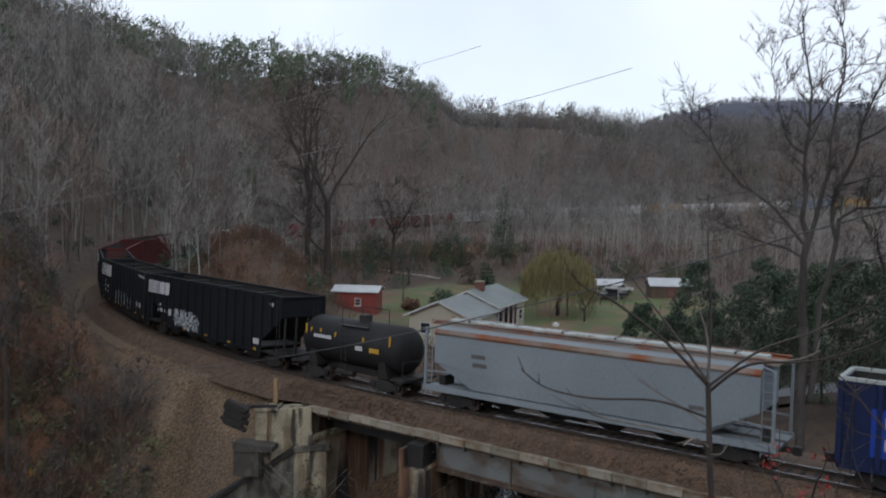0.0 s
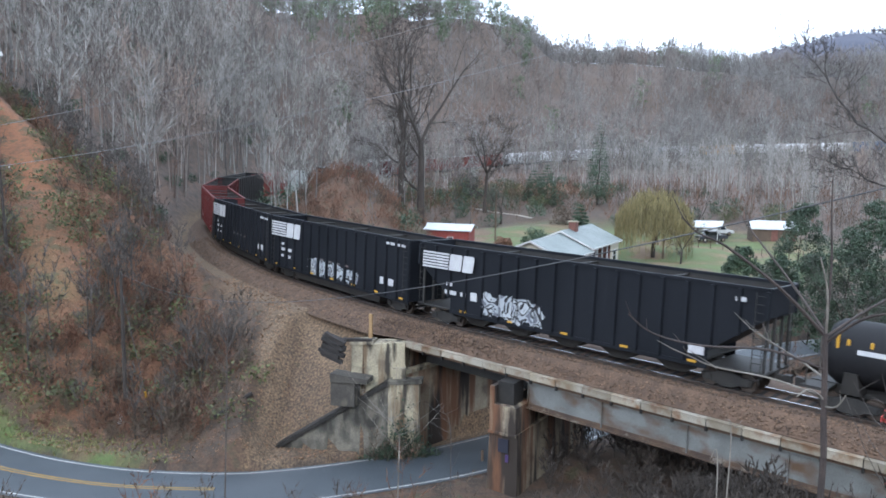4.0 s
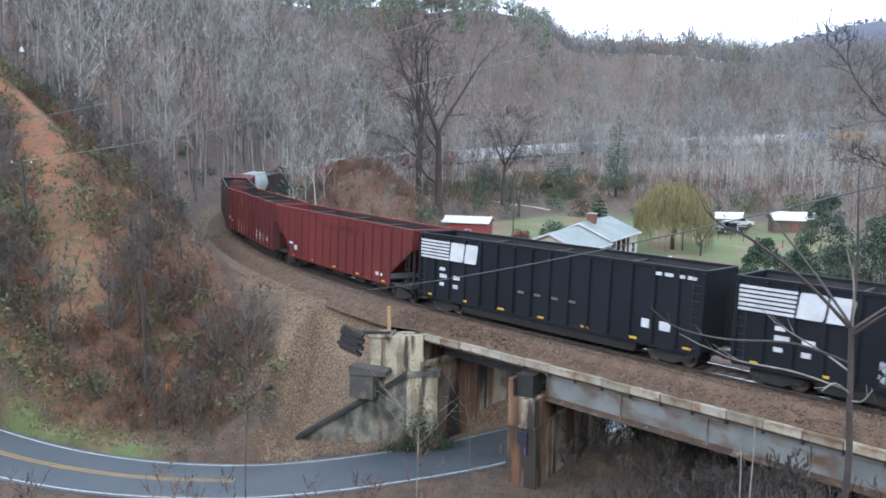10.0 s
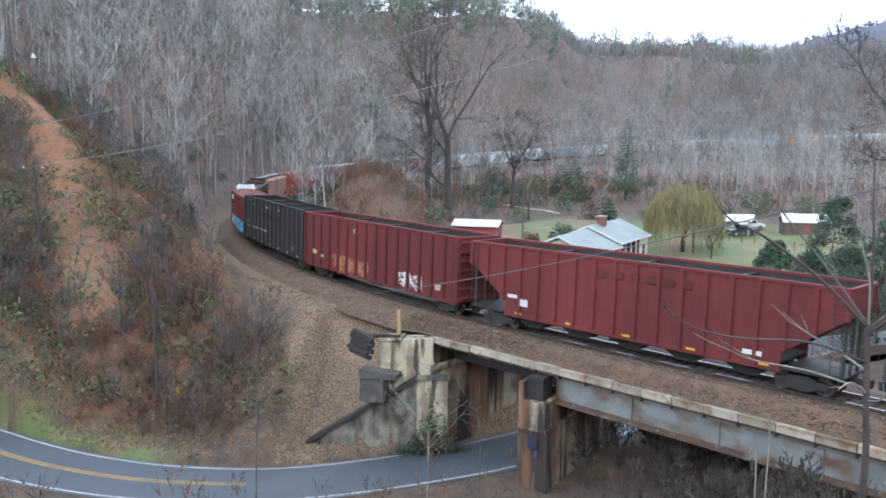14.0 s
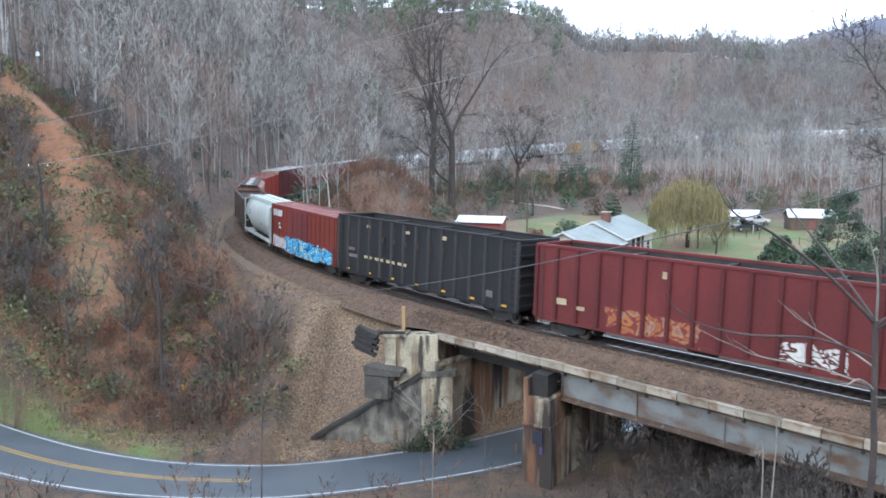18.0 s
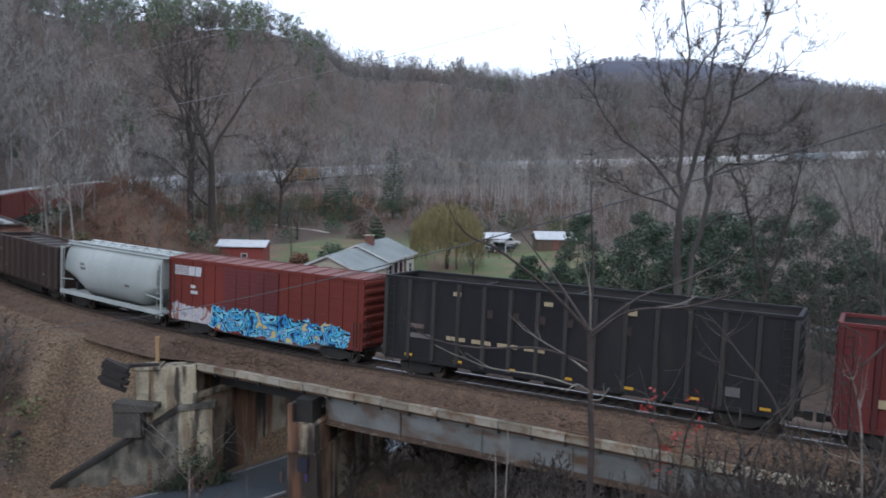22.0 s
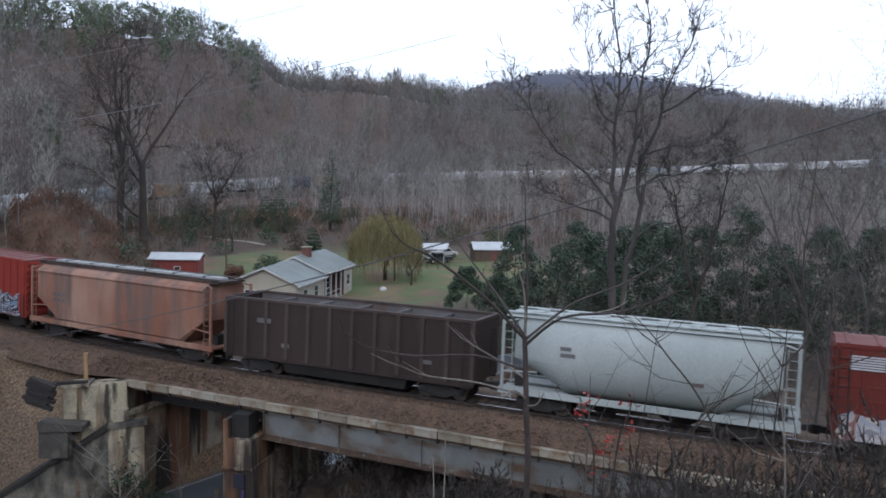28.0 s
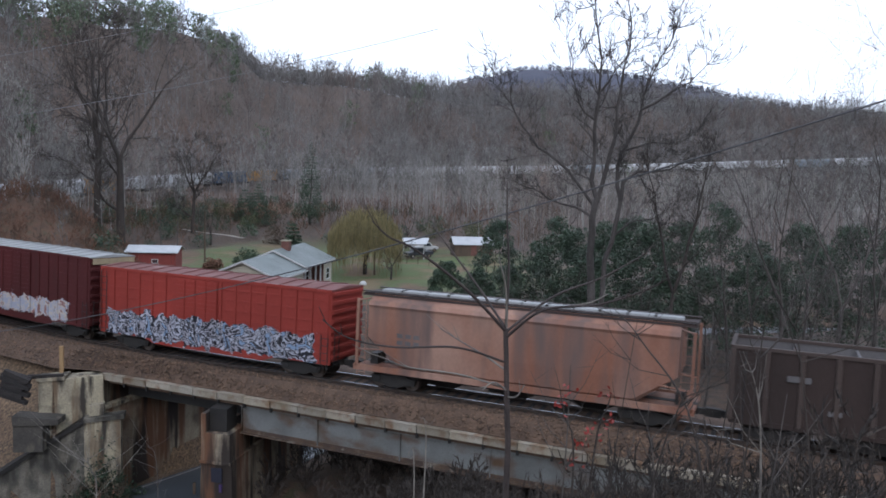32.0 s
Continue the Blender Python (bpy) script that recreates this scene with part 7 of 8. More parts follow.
def limbed_tree(rng, stems, limbs, twig=0.045):
    """A leafless tree on drawn stems and limbs, its branches and spray grown at random from them."""
    seg = [[], [], []]

    def run(pts, r0, r1, level):
        n = len(pts) - 1
        for i in range(n):
            seg[level].append((pts[i], pts[i + 1], r0 + (r1 - r0) * i / n, r0 + (r1 - r0) * (i + 1) / n))

    def sprout(p, d, L, r, depth):
        pts = [p]
        for i in range(3):
            d = d + rng.normal(size=3) * 0.22 + np.array([0, 0, 0.12])
            d /= np.linalg.norm(d)
            p = p + d * L / 3
            pts.append(p)
        run(pts, max(r, twig * 0.5), max(r * 0.3, twig * 0.2), 2)
        if depth:
            for q in range(5 if depth == 2 else 4):
                k = rng.randint(1, 4)
                nd = d + rng.normal(size=3) * 0.6
                sprout(pts[k], nd / np.linalg.norm(nd), L * rng.uniform(0.4, 0.7), r * 0.5, depth - 1)

    for level, group in ((0, stems), (1, limbs)):
        for r, line in group:
            pts, depth = [], rng.uniform(-0.25, 0.25)
            for i, (x, z) in enumerate(line):
                pts.append(np.array([x, depth * i * (0.3 if level == 0 else 1.6), z]) + rng.normal(size=3) * 0.05 * level)
            fine = []
            for i in range(len(pts) - 1):
                fine += [pts[i], (pts[i] + pts[i + 1]) / 2 + rng.normal(size=3) * 0.12]
            fine.append(pts[-1])
            run(fine, r, r * (0.62 if level == 0 else 0.22), level)
            if level:
                for k in range(1, len(fine)):
                    d = fine[k] - fine[k - 1]
                    d /= np.linalg.norm(d)
                    for q in range(2 if k < len(fine) - 1 else 4):
                        nd = d + rng.normal(size=3) * 0.65 + np.array([0, 0, 0.2])
                        sprout(fine[k], nd / np.linalg.norm(nd), rng.uniform(1.3, 2.6), r * 0.28, 2)
    out = []
    for q, k in zip(seg, (10, 6, 3)):
        a = [np.array([e[i] for e in q]) for i in range(4)]
        out.append(prisms(a[0], a[1], a[2], a[3], k))
    return out


def build_trees():
    rng = np.random.RandomState(23)
    pol = lambda az, r: (r * math.sin(radians(az)), r * math.cos(radians(az)))
    # two tall dark trees and a smaller one beyond the shed
    for az, r, h, st, w in ((-6.75, 150, 33, 1, 0.95), (-8.15, 165, 35, 1, 0.9), (-2.2, 165, 18, 1, 1.0)):
        plant("bare_tree", "tall dark leafless tree standing above the field", *pol(az, r), grown_tree(rng, h, h * 0.024, 0.46, 4, 6, 4, 0.85, 0.085, st, 0.28, 0.46, 0.3), None, M["bark"], None)
    # tall trees behind the railway
    plant("bare_tree", "very tall leafless tree with forked limbs behind the railway", *pol(25.95, 62), limbed_tree(np.random.RandomState(7), GREAT_STEMS, GREAT_LIMBS), None, M["bark_wet"], None, turn=-25)
    plant("bare_tree", "dark leafless tree forking low behind the railway", *pol(31.6, 62), limbed_tree(np.random.RandomState(8), FORK_STEMS, FORK_LIMBS), None, M["bark"], None, turn=-31)
    for az, r, h in ((38.5, 60, 19), (41.5, 56, 21), (35.5, 72, 17), (44, 58, 20), (22.5, 66, 12), (29.5, 70, 12), (17.5, 78, 9), (46.5, 50, 17), (34.2, 58, 13), (37, 66, 15), (40, 74, 18), (43, 70, 17), (45.5, 62, 19), (48, 66, 20), (36.4, 54, 11), (39.6, 52, 13), (42.3, 50, 12), (20.8, 70, 10)):
        plant("bare_tree", "slender grey leafless tree behind the railway", *pol(az, r), grown_tree(rng, (h + 3 if az > 36 else h) * 0.94, h * 0.009, 0.45, 2, 4, 4, 0.62, 0.03, 1, 0.35), None, M["bark_mid"], None)
    # evergreens behind the railway
    for az, r, h, w in ((15.6, 92, 4.6, 2.6), (17.8, 86, 5.8, 3.0), (20.0, 82, 8.0, 3.4), (22.2, 80, 9.5, 3.6), (24.6, 79, 10.0, 3.8), (27.2, 78, 10.5, 3.9), (29.8, 80, 9.5, 3.8),
                        (32.0, 84, 9.5, 3.6), (34.4, 90, 11.0, 4.0), (36.8, 86, 8.5, 3.8), (23.5, 88, 11.0, 4.0), (28.4, 88, 11.5, 4.0), (39.5, 90, 10.0, 4.0), (42.5, 84, 10.0, 4.0), (19.2, 95, 9, 3.5), (31, 72, 8, 3.4), (25.8, 72, 8, 3.4), (37.5, 78, 8, 3.4), (45, 80, 10, 4.0), (40.5, 80, 9, 3.6), (34, 76, 8, 3.4)):
        plant("evergreen_tree", "dark green bushy evergreen tree behind the railway", *pol(az, r), bare_tree(rng, h, 0.012, 6, 2, 0, 0.15, 0.7, 0.03),
              pine_crown(rng, h * rng.uniform(1.2, 1.38), w, 9500, 0.12), M["bark"], M["leaf"], group="evergreens behind the railway")
    # dark conifers in the valley
    for az, r, h, w in ((5.75, 178, 18.5, 3.0), (2.2, 176, 9.5, 2.6), (1.3, 182, 7.5, 2.8), (4.6, 150, 4.5, 1.4)):
        plant("conifer", "dark green conifer at the edge of the field", *pol(az, r), bare_tree(rng, h, 0.011, 4, 1, 0, 0.2, 0.3, 0.03), needle_tree(rng, h, w, 7000, 0.15), M["bark"], M["leaf"])
    # round garden shrubs
    for az, r, h, w, mt, lab in ((1.6, 121, 2.6, 2.1, "leaf", "rounded dark green garden shrub"), (-0.9, 118, 2.0, 1.3, "brush_red", "reddish bare garden shrub"), (3.4, 150, 3.6, 2.8, "brush", "brown twiggy garden shrub"),
                                 (2.2, 99, 1.5, 1.1, "leaf", "low dark green shrub before the house"), (3.6, 99.5, 1.3, 0.9, "leaf", "low dark green shrub before the house"), (5.2, 104, 1.4, 1.0, "leaf", "low dark green shrub before the porch"), (-9.7, 96, 2.2, 1.4, "leaf", "green shrub on the red bank"), (-25.3, 92, 2.6, 1.6, "leaf", "green shrub on the hillside"), (-20.6, 104, 3.0, 2.2, "leaf", "green shrub above the cutting")):
        plant("shrub", lab, *pol(az, r), bare_tree(rng, h * 0.8, 0.015, 6, 3, 1, 0.05, 1.0, 0.03), leaf_tree(rng, h, w, 1400, 0.16, 0.02), M["bark"], M[mt], category="shrub")
    # willow
    x, y = pol(9.7, 118)
    n = 2600
    a, q = rng.uniform(0, 6.28, n), np.sqrt(rng.uniform(0.02, 1, n))
    top = np.column_stack([np.cos(a) * q * 5.5, np.sin(a) * q * 5.5, 9.4 - 3.6 * q ** 2.4 + rng.normal(size=n) * 0.5])
    L = rng.uniform(1.6, 4.6, n) * (0.55 + 0.75 * q)
    segs = []
    for k in range(5):
        s = top + np.array([0, 0, -1]) * (L * k / 5)[:, None] + rng.normal(size=(n, 3)) * 0.09
        segs.append(slivers(s, s + np.array([0, 0, -1]) * (L / 4)[:, None] + rng.normal(size=(n, 3)) * 0.1, np.full(n, 0.09), rng))
    plant("willow", "yellow-green weeping willow on the lawn", x, y, bare_tree(rng, 9.5, 0.025, 14, 4, 2, 0.25, 1.3, 0.05, 4, 2), merge(segs), M["bark"], M["willow"])
    for az, r, h in ((11.6, 112, 5.0), (7.6, 150, 6), (12.6, 150, 6), (-1.0, 152, 7)):
        plant("bare_tree", "small dark bare garden tree", *pol(az, r), grown_tree(rng, h, h * 0.03, 0.4, 3, 4, 3, 0.8, 0.05), None, M["bark"], None)
    # pines along the left-hand ridge and scattered in the woods
    tm = []
    for i in range(5):
        crown = leaf_cloud(rng, *(lambda m: (np.column_stack([rng.normal(size=(m, 2)) * 1.9 * np.sqrt(np.clip(1 - ((np.linspace(3, 15, m) - 9) / 7.5) ** 2, 0.08, 1))[:, None], np.linspace(3, 15, m)]), rng.uniform(1.2, 2.1, m)))(20), 330, 0.52, 0.7)
        tm.append(crown)
    st = [bare_tree(rng, 14, 0.011, 4, 1, 0, 0.55, 0.4, 0.08, tip=0) for _ in range(3)]
    az = np.radians(np.concatenate([rng.uniform(-46, 0.6, 330), rng.uniform(9.5, 12, 8), rng.uniform(-45, 30, 26)]))
    r1 = np.interp(np.degrees(az), [-60, -25, -12, -4, 2, 10, 40, 90], [330, 360, 430, 500, 600, 650, 680, 600])
    r = r1 * np.concatenate([1.03 - 0.2 * rng.uniform(0, 1, 330) ** 2, rng.uniform(0.97, 1.02, 8), rng.uniform(0.5, 0.9, 26)])
    x, y = r * np.sin(az), r * np.cos(az)
    k = rng.uniform(0.8, 1.3, len(x))
    z = ground(x, y)
    stuff("ridge_pine_crowns", *placed(tm, x, y, z, k, np.random.RandomState(5)), M["pine"], "green pines along the ridge", "pines")
    stuff("ridge_pine_trunks", *placed(st, x, y, z, k, np.random.RandomState(5)), M["bark_far"], "pine trunks along the ridge", "pines")
    # bushes along the far edge of the field
    tm = [leaf_tree(rng, 4.2, 3.0, 700, 0.2, 0.0) for _ in range(5)]
    az, r = np.radians(np.concatenate([rng.uniform(-7, 6.5, 34), rng.uniform(-24, -13, 16), rng.uniform(10, 18, 8)])), np.concatenate([rng.uniform(168, 205, 34), rng.uniform(100, 150, 16), rng.uniform(150, 175, 8)])
    x, y = r * np.sin(az), r * np.cos(az)
    ok = np.abs(off_line(x, y)[0]) > 8
    x, y = x[ok], y[ok]
    half = np.arange(len(x)) % 2 == 0
    stuff("field_bushes", *placed(tm, x[half], y[half], ground(x[half], y[half]), rng.uniform(0.6, 1.25, half.sum()), rng), M["leaf"], "dark green bushes at the far edge of the field", "bushes")
    stuff("olive_bushes", *placed(tm, x[~half], y[~half], ground(x[~half], y[~half]), rng.uniform(0.5, 1.1, (~half).sum()), rng), M["bramble"], "dull olive bushes at the far edge of the field", "bushes")
    # evergreen undergrowth at the foot of the woods
    tm = [leaf_tree(rng, 2.6, 1.8, 420, 0.17, 0.0) for _ in range(5)]
    x, y = scatter(rng, 500, -46, 14, 70, 215)
    dl, _, sl = off_line(x, y)
    yard = ((x - 22) / 34) ** 2 + ((y - 117) / 34) ** 2 < 1.15
    ok = (np.abs(dl) > 9) & (off_road(x, y) < -6) & ~yard & (off_trail(x, y) > 3)
    ok &= rng.uniform(size=len(x)) < np.where(np.hypot(x, y) > 130, 0.42, 0.25)
    x, y = x[ok], y[ok]
    stuff("undergrowth", *placed(tm, x, y, ground(x, y), rng.uniform(0.4, 1.2, len(x)), rng), M["leaf"], "dark evergreen undergrowth among the trees", "undergrowth")
    # green brambles on the bank by the road
    x, y = rng.uniform(-66, -17, 760), rng.uniform(46, 84, 760)
    dl, _, sl = off_line(x, y)
    ok = (off_trail(x, y) > 1.2) & (off_road(x, y) < -4.6) & (dl > 9) & ((x < -36) | (rng.uniform(size=len(x)) < 0.45))
    x, y = x[ok], y[ok]
    stuff("brambles", *placed([leaf_tree(rng, 0.9, 1.2, 150, 0.1, 0.0) for _ in range(4)], x, y, ground(x, y), rng.uniform(0.7, 1.8, len(x)), rng), M["bramble"], "low green brambles on the roadside bank", "brambles")


build_woods()
build_trees()

# ---- houses, yard and roadside ----
H_ = dict(
    roof=mat("grey_green_metal_roof", (0.30, 0.34, 0.33), (0.24, 0.28, 0.27), 0.4, 0.5, 0.1, 0.05, c3=(0.2, 0.22, 0.2), fac3=0.3, scale3=0.6),
    cream=mat("cream_siding", (0.62, 0.58, 0.46), (0.55, 0.51, 0.4), 0.6, 0.7, bump=0.05),
    brick=mat("red_brown_brick", (0.24, 0.1, 0.075), (0.18, 0.075, 0.058), 3, 0.85, bump=0.2),
    white=mat("white_house_paint", (0.75, 0.75, 0.73), (0.66, 0.66, 0.64), 1, 0.6, bump=0.02),
    red=mat("red_barn_boards", (0.33, 0.06, 0.045), (0.26, 0.05, 0.04), 1.2, 0.8, bump=0.2, stretch=(6, 6, 0.4)),
    tin=mat("pale_tin_roof", (0.72, 0.74, 0.75), (0.6, 0.62, 0.63), 0.7, 0.45, 0.2, 0.05),
    pane=glass("dark_window_glass", (0.02, 0.025, 0.03)),
    wood=M["wood"],
    wire=mat("dull_grey_cable", (0.12, 0.12, 0.125), (0.09, 0.09, 0.095), 1, 0.7, bump=0),
    wire_pale=mat("pale_overhead_cable", (0.3, 0.3, 0.31), (0.24, 0.24, 0.25), 1, 0.6, bump=0),
    truck=mat("dark_truck_paint", (0.03, 0.035, 0.05), (0.05, 0.055, 0.07), 1, 0.3, bump=0, coat=0.5),
    tyre=mat("black_rubber", (0.02, 0.02, 0.02), (0.03, 0.03, 0.03), 3, 0.9, bump=0.1),
    moss=mat("ivy_leaves", (0.04, 0.075, 0.035), (0.03, 0.055, 0.03), 1, 0.6, bump=0, island=0.4),
)


def window(parent, m, w, h, bars_n=1):
    """A framed window on a wall; m: its lower middle, facing -y."""
    fr = Shape()
    for x0, x1, z0, z1 in ((-w / 2 - 0.09, -w / 2, -0.09, h + 0.09), (w / 2, w / 2 + 0.09, -0.09, h + 0.09), (-w / 2, w / 2, -0.09, 0), (-w / 2, w / 2, h, h + 0.09), (-w / 2, w / 2, h / 2 - 0.03, h / 2 + 0.03)):
        fr.box(x0, x1, -0.06, 0.02, z0, z1, m)
    win = part("window", fr, H_["white"], parent, "white-framed window")
    part("pane", Shape().box(-w / 2, w / 2, -0.02, 0.0, 0, h / 2 - 0.03, m), H_["pane"], win)
    part("pane", Shape().box(-w / 2, w / 2, -0.02, 0.0, h / 2 + 0.03, h, m), H_["pane"], win)
    part("sill", Shape().box(-w / 2 - 0.15, w / 2 + 0.15, -0.14, 0.0, -0.16, -0.09, m), H_["white"], win)


def build_house():
    """Ridge runs away from the railway; a lower front wing with a cream gable, a higher brick rear with a porch."""
    z = -4.85
    hs = thing("house", "low brick house with a grey-green metal roof and white trim", "house", m=pose(2.0, 92.6, z, 0, 0, -25.5))
    # local: y away along the ridge, x to the right, gable in front at y = 0
    W, E, R = 3.9, 3.2, 4.85

    part("wall", Shape().box(-W, W, 0, 8.6, -0.5, E), H_["cream"], hs, "cream-sided wing")
    part("gable", Shape().add([(-W, 0.0, E), (W, 0.0, E), (0, 0.0, R - 0.05), (-W, 0.15, E), (W, 0.15, E), (0, 0.15, R - 0.05)], [(0, 1, 2), (5, 4, 3), (0, 3, 4, 1), (1, 4, 5, 2), (2, 5, 3, 0)]), H_["cream"], hs, "cream gable")
    part("wall", Shape().box(-W, W - 1.3, 8.6, 19.0, -0.5, E + 0.3), H_["brick"], hs, "brick wing")
    part("wall", Shape().box(W - 1.3, W + 0.2, 15.6, 19.0, -0.5, E + 0.3), H_["brick"], hs, "brick corner room")
    part("wall", Shape().box(W + 0.2, W + 0.25, 15.7, 18.9, -0.4, E + 0.2), H_["cream"], hs, "cream side panel")
    part("gable", Shape().add([(-W, 19, E + 0.3), (W, 19, E + 0.3), (0, 19, R + 0.4), (-W, 18.85, E + 0.3), (W, 18.85, E + 0.3), (0, 18.85, R + 0.4)], [(2, 1, 0), (3, 4, 5), (0, 1, 4, 3), (1, 2, 5, 4), (2, 0, 3, 5)]), H_["cream"], hs)
    for y0, y1, up in ((-0.5, 8.7, 0.0), (8.5, 19.5, 0.38)):
        roof = Shape()
        for s in (-1, 1):
            o = W + 0.55
            zo = E - 0.22 + up
            roof.hexa([(s * o, y0, zo), (s * o, y1, zo), (0, y1, R + up), (0, y0, R + up), (s * o, y0, zo + 0.12), (s * o, y1, zo + 0.12), (0, y1, R + up + 0.12), (0, y0, R + up + 0.12)])
        rf = part("roof", roof, H_["roof"], hs, "grey-green standing-seam metal roof")
        y = y0 + 0.3
        while y < y1:
            for s in (-1, 1):
                o = W + 0.55
                part("seam", Shape().hexa([(s * o, y, E - 0.1 + up), (s * o, y + 0.04, E - 0.1 + up), (0, y + 0.04, R + 0.12 + up), (0, y, R + 0.12 + up),
                                           (s * o, y, E - 0.06 + up), (s * o, y + 0.04, E - 0.06 + up), (0, y + 0.04, R + 0.16 + up), (0, y, R + 0.16 + up)]), H_["roof"], rf)
            y += 0.62
        for s in (-1, 1):
            o = W + 0.56
            part("fascia", Shape().box(s * o - 0.03, s * o + 0.03, y0, y1, E - 0.32 + up, E - 0.1 + up), H_["white"], rf, "white fascia board")
        part("barge_board", Shape().loft([[(-W - 0.55, y0 - 0.04, E - 0.34 + up), (0, y0 - 0.04, R - 0.1 + up), (W + 0.55, y0 - 0.04, E - 0.34 + up), (W + 0.55, y0 - 0.04, E - 0.12 + up), (0, y0 - 0.04, R + 0.12 + up), (-W - 0.55, y0 - 0.04, E - 0.12 + up)],
                                          [(-W - 0.55, y0, E - 0.34 + up), (0, y0, R - 0.1 + up), (W + 0.55, y0, E - 0.34 + up), (W + 0.55, y0, E - 0.12 + up), (0, y0, R + 0.12 + up), (-W - 0.55, y0, E - 0.12 + up)]]), H_["white"], rf)
    ch = part("chimney", Shape().bevel_box(-0.1, 0.9, 11.4, 12.3, E, R + 1.35, 0.03), H_["brick"], hs, "brick chimney")
    part("chimney_cap", Shape().box(-0.18, 0.98, 11.32, 12.38, R + 1.35, R + 1.47), M["concrete"], ch)
    for y in (9.0, 10.9, 12.8, 14.7):
        part("porch_column", Shape().bevel_box(W + 0.05, W + 0.23, y - 0.09, y + 0.09, -0.4, E + 0.1, 0.02), H_["white"], hs, "white porch column")
    part("porch_floor", Shape().box(W - 1.3, W + 0.4, 8.6, 15.6, -0.5, -0.25), M["concrete"], hs)
    rail = Shape()
    for zz in (0.15, 0.75):
        rail.box(W + 0.1, W + 0.18, 9.0, 14.7, zz - 0.03, zz + 0.03)
    part("porch_rail", rail, H_["white"], hs)
    side = lambda y, zz, xx: Matrix.Translation((xx, y, zz)) @ pose(0, 0, 0, 0, 0, 90)
    window(hs, side(17.2, 1.0, W + 0.25), 1.1, 1.3)
    for y in (10.0, 13.6):
        window(hs, side(y, 0.9, W - 1.3), 1.1, 1.4)
    part("door", Shape().box(W - 1.3, W - 1.22, 11.3, 12.25, -0.25, 1.85), H_["white"], hs, "white front door")
    for y in (2.5, 6.0):
        window(hs, side(y, 1.0, W), 1.2, 1.2)
    window(hs, Matrix.Translation((-1.8, 0, 1.0)), 1.2, 1.2)
    window(hs, Matrix.Translation((1.9, 0, 1.0)), 1.2, 1.2)


def build_shed():
    x, y = 116 * math.sin(radians(-4.6)), 116 * math.cos(radians(-4.6))
    z = min(ground_at(x, y), -3.6)
    sd = thing("shed", "small red board shed with a pale tin roof", "shed", m=pose(x, y, z, 0, 0, -8))
    w, d = 3.1, 2.2
    part("wall", Shape().box(-w, w, -d, d, -0.5, 2.85), H_["red"], sd, "red board wall")
    for i in range(20):
        xx = -w + 2 * w * (i + 0.5) / 20
        part("batten", Shape().box(xx - 0.025, xx + 0.025, -d - 0.03, -d, -0.4, 2.5), H_["red"], sd)
    rf = Shape()
    for s in (-1, 1):
        rf.hexa([(-w - 0.4, s * (d + 0.45), 2.75), (w + 0.4, s * (d + 0.45), 2.75), (w + 0.4, 0, 3.45), (-w - 0.4, 0, 3.45),
                 (-w - 0.4, s * (d + 0.45), 2.85), (w + 0.4, s * (d + 0.45), 2.85), (w + 0.4, 0, 3.56), (-w - 0.4, 0, 3.56)])
    r = part("roof", rf, H_["tin"], sd, "pale tin roof")
    for i in range(10):
        xx = -w - 0.4 + (2 * w + 0.8) * i / 9
        part("seam", Shape().hexa([(xx - 0.02, -d - 0.45, 2.85), (xx + 0.02, -d - 0.45, 2.85), (xx + 0.02, 0, 3.56), (xx - 0.02, 0, 3.56), (xx - 0.02, -d - 0.45, 2.88), (xx + 0.02, -d - 0.45, 2.88), (xx + 0.02, 0, 3.6), (xx - 0.02, 0, 3.6)]), H_["tin"], r)
    for s in (-1, 1):
        part("gable", Shape().add([(s * w, -d, 2.8), (s * w, d, 2.8), (s * w, 0, 3.44), (s * (w - 0.1), -d, 2.8), (s * (w - 0.1), d, 2.8), (s * (w - 0.1), 0, 3.44)], [(0, 1, 2), (5, 4, 3), (0, 3, 4, 1), (1, 4, 5, 2), (2, 5, 3, 0)]), H_["red"], sd)
    window(sd, Matrix.Translation((0.4, -d, 0.9)), 0.7, 0.9)


def pole(name, label, az, r, base_el, top_el, lean=0.0, arm=False, lamp=False, wood=None):
    wood = wood or H_["wood"]
    x, y = r * math.sin(radians(az)), r * math.cos(radians(az))
    z0, z1 = EYE + r * math.tan(radians(base_el)), EYE + r * math.tan(radians(top_el))
    z0 = min(z0, ground_at(x, y))
    t = thing(name, label, "utility pole", m=pose(x, y, z0 - 0.3))
    h = z1 - z0 + 0.3
    part("pole", Shape().wire([(0, 0, 0), (lean * 0.5, 0, h * 0.5), (lean, 0, h)], 0.15, 0.1, 8), wood, t)
    if arm:
        part("crossarm", Shape().bevel_box(lean - 0.9, lean + 0.9, -0.06, 0.06, h - 0.55, h - 0.42, 0.01), H_["wood"], t)
        for dx in (-0.8, 0.8):
            part("insulator", Shape().tube((lean + dx, 0, h - 0.42), (lean + dx, 0, h - 0.25), 0.05, 0.03, 8), H_["white"], t)
    if lamp:
        part("lamp_arm", Shape().wire([(lean, 0, h - 0.5), (lean + 0.4, -0.2, h - 0.3), (lean + 0.7, -0.3, h - 0.35)], 0.03), H_["wire"], t)
        part("lamp_head", Shape().tube((lean + 0.75, -0.3, h - 0.75), (lean + 0.75, -0.3, h - 0.3), 0.24, 0.12, 12), H_["white"], t, "white lamp head")
    return Vector((x + lean, y, z1))


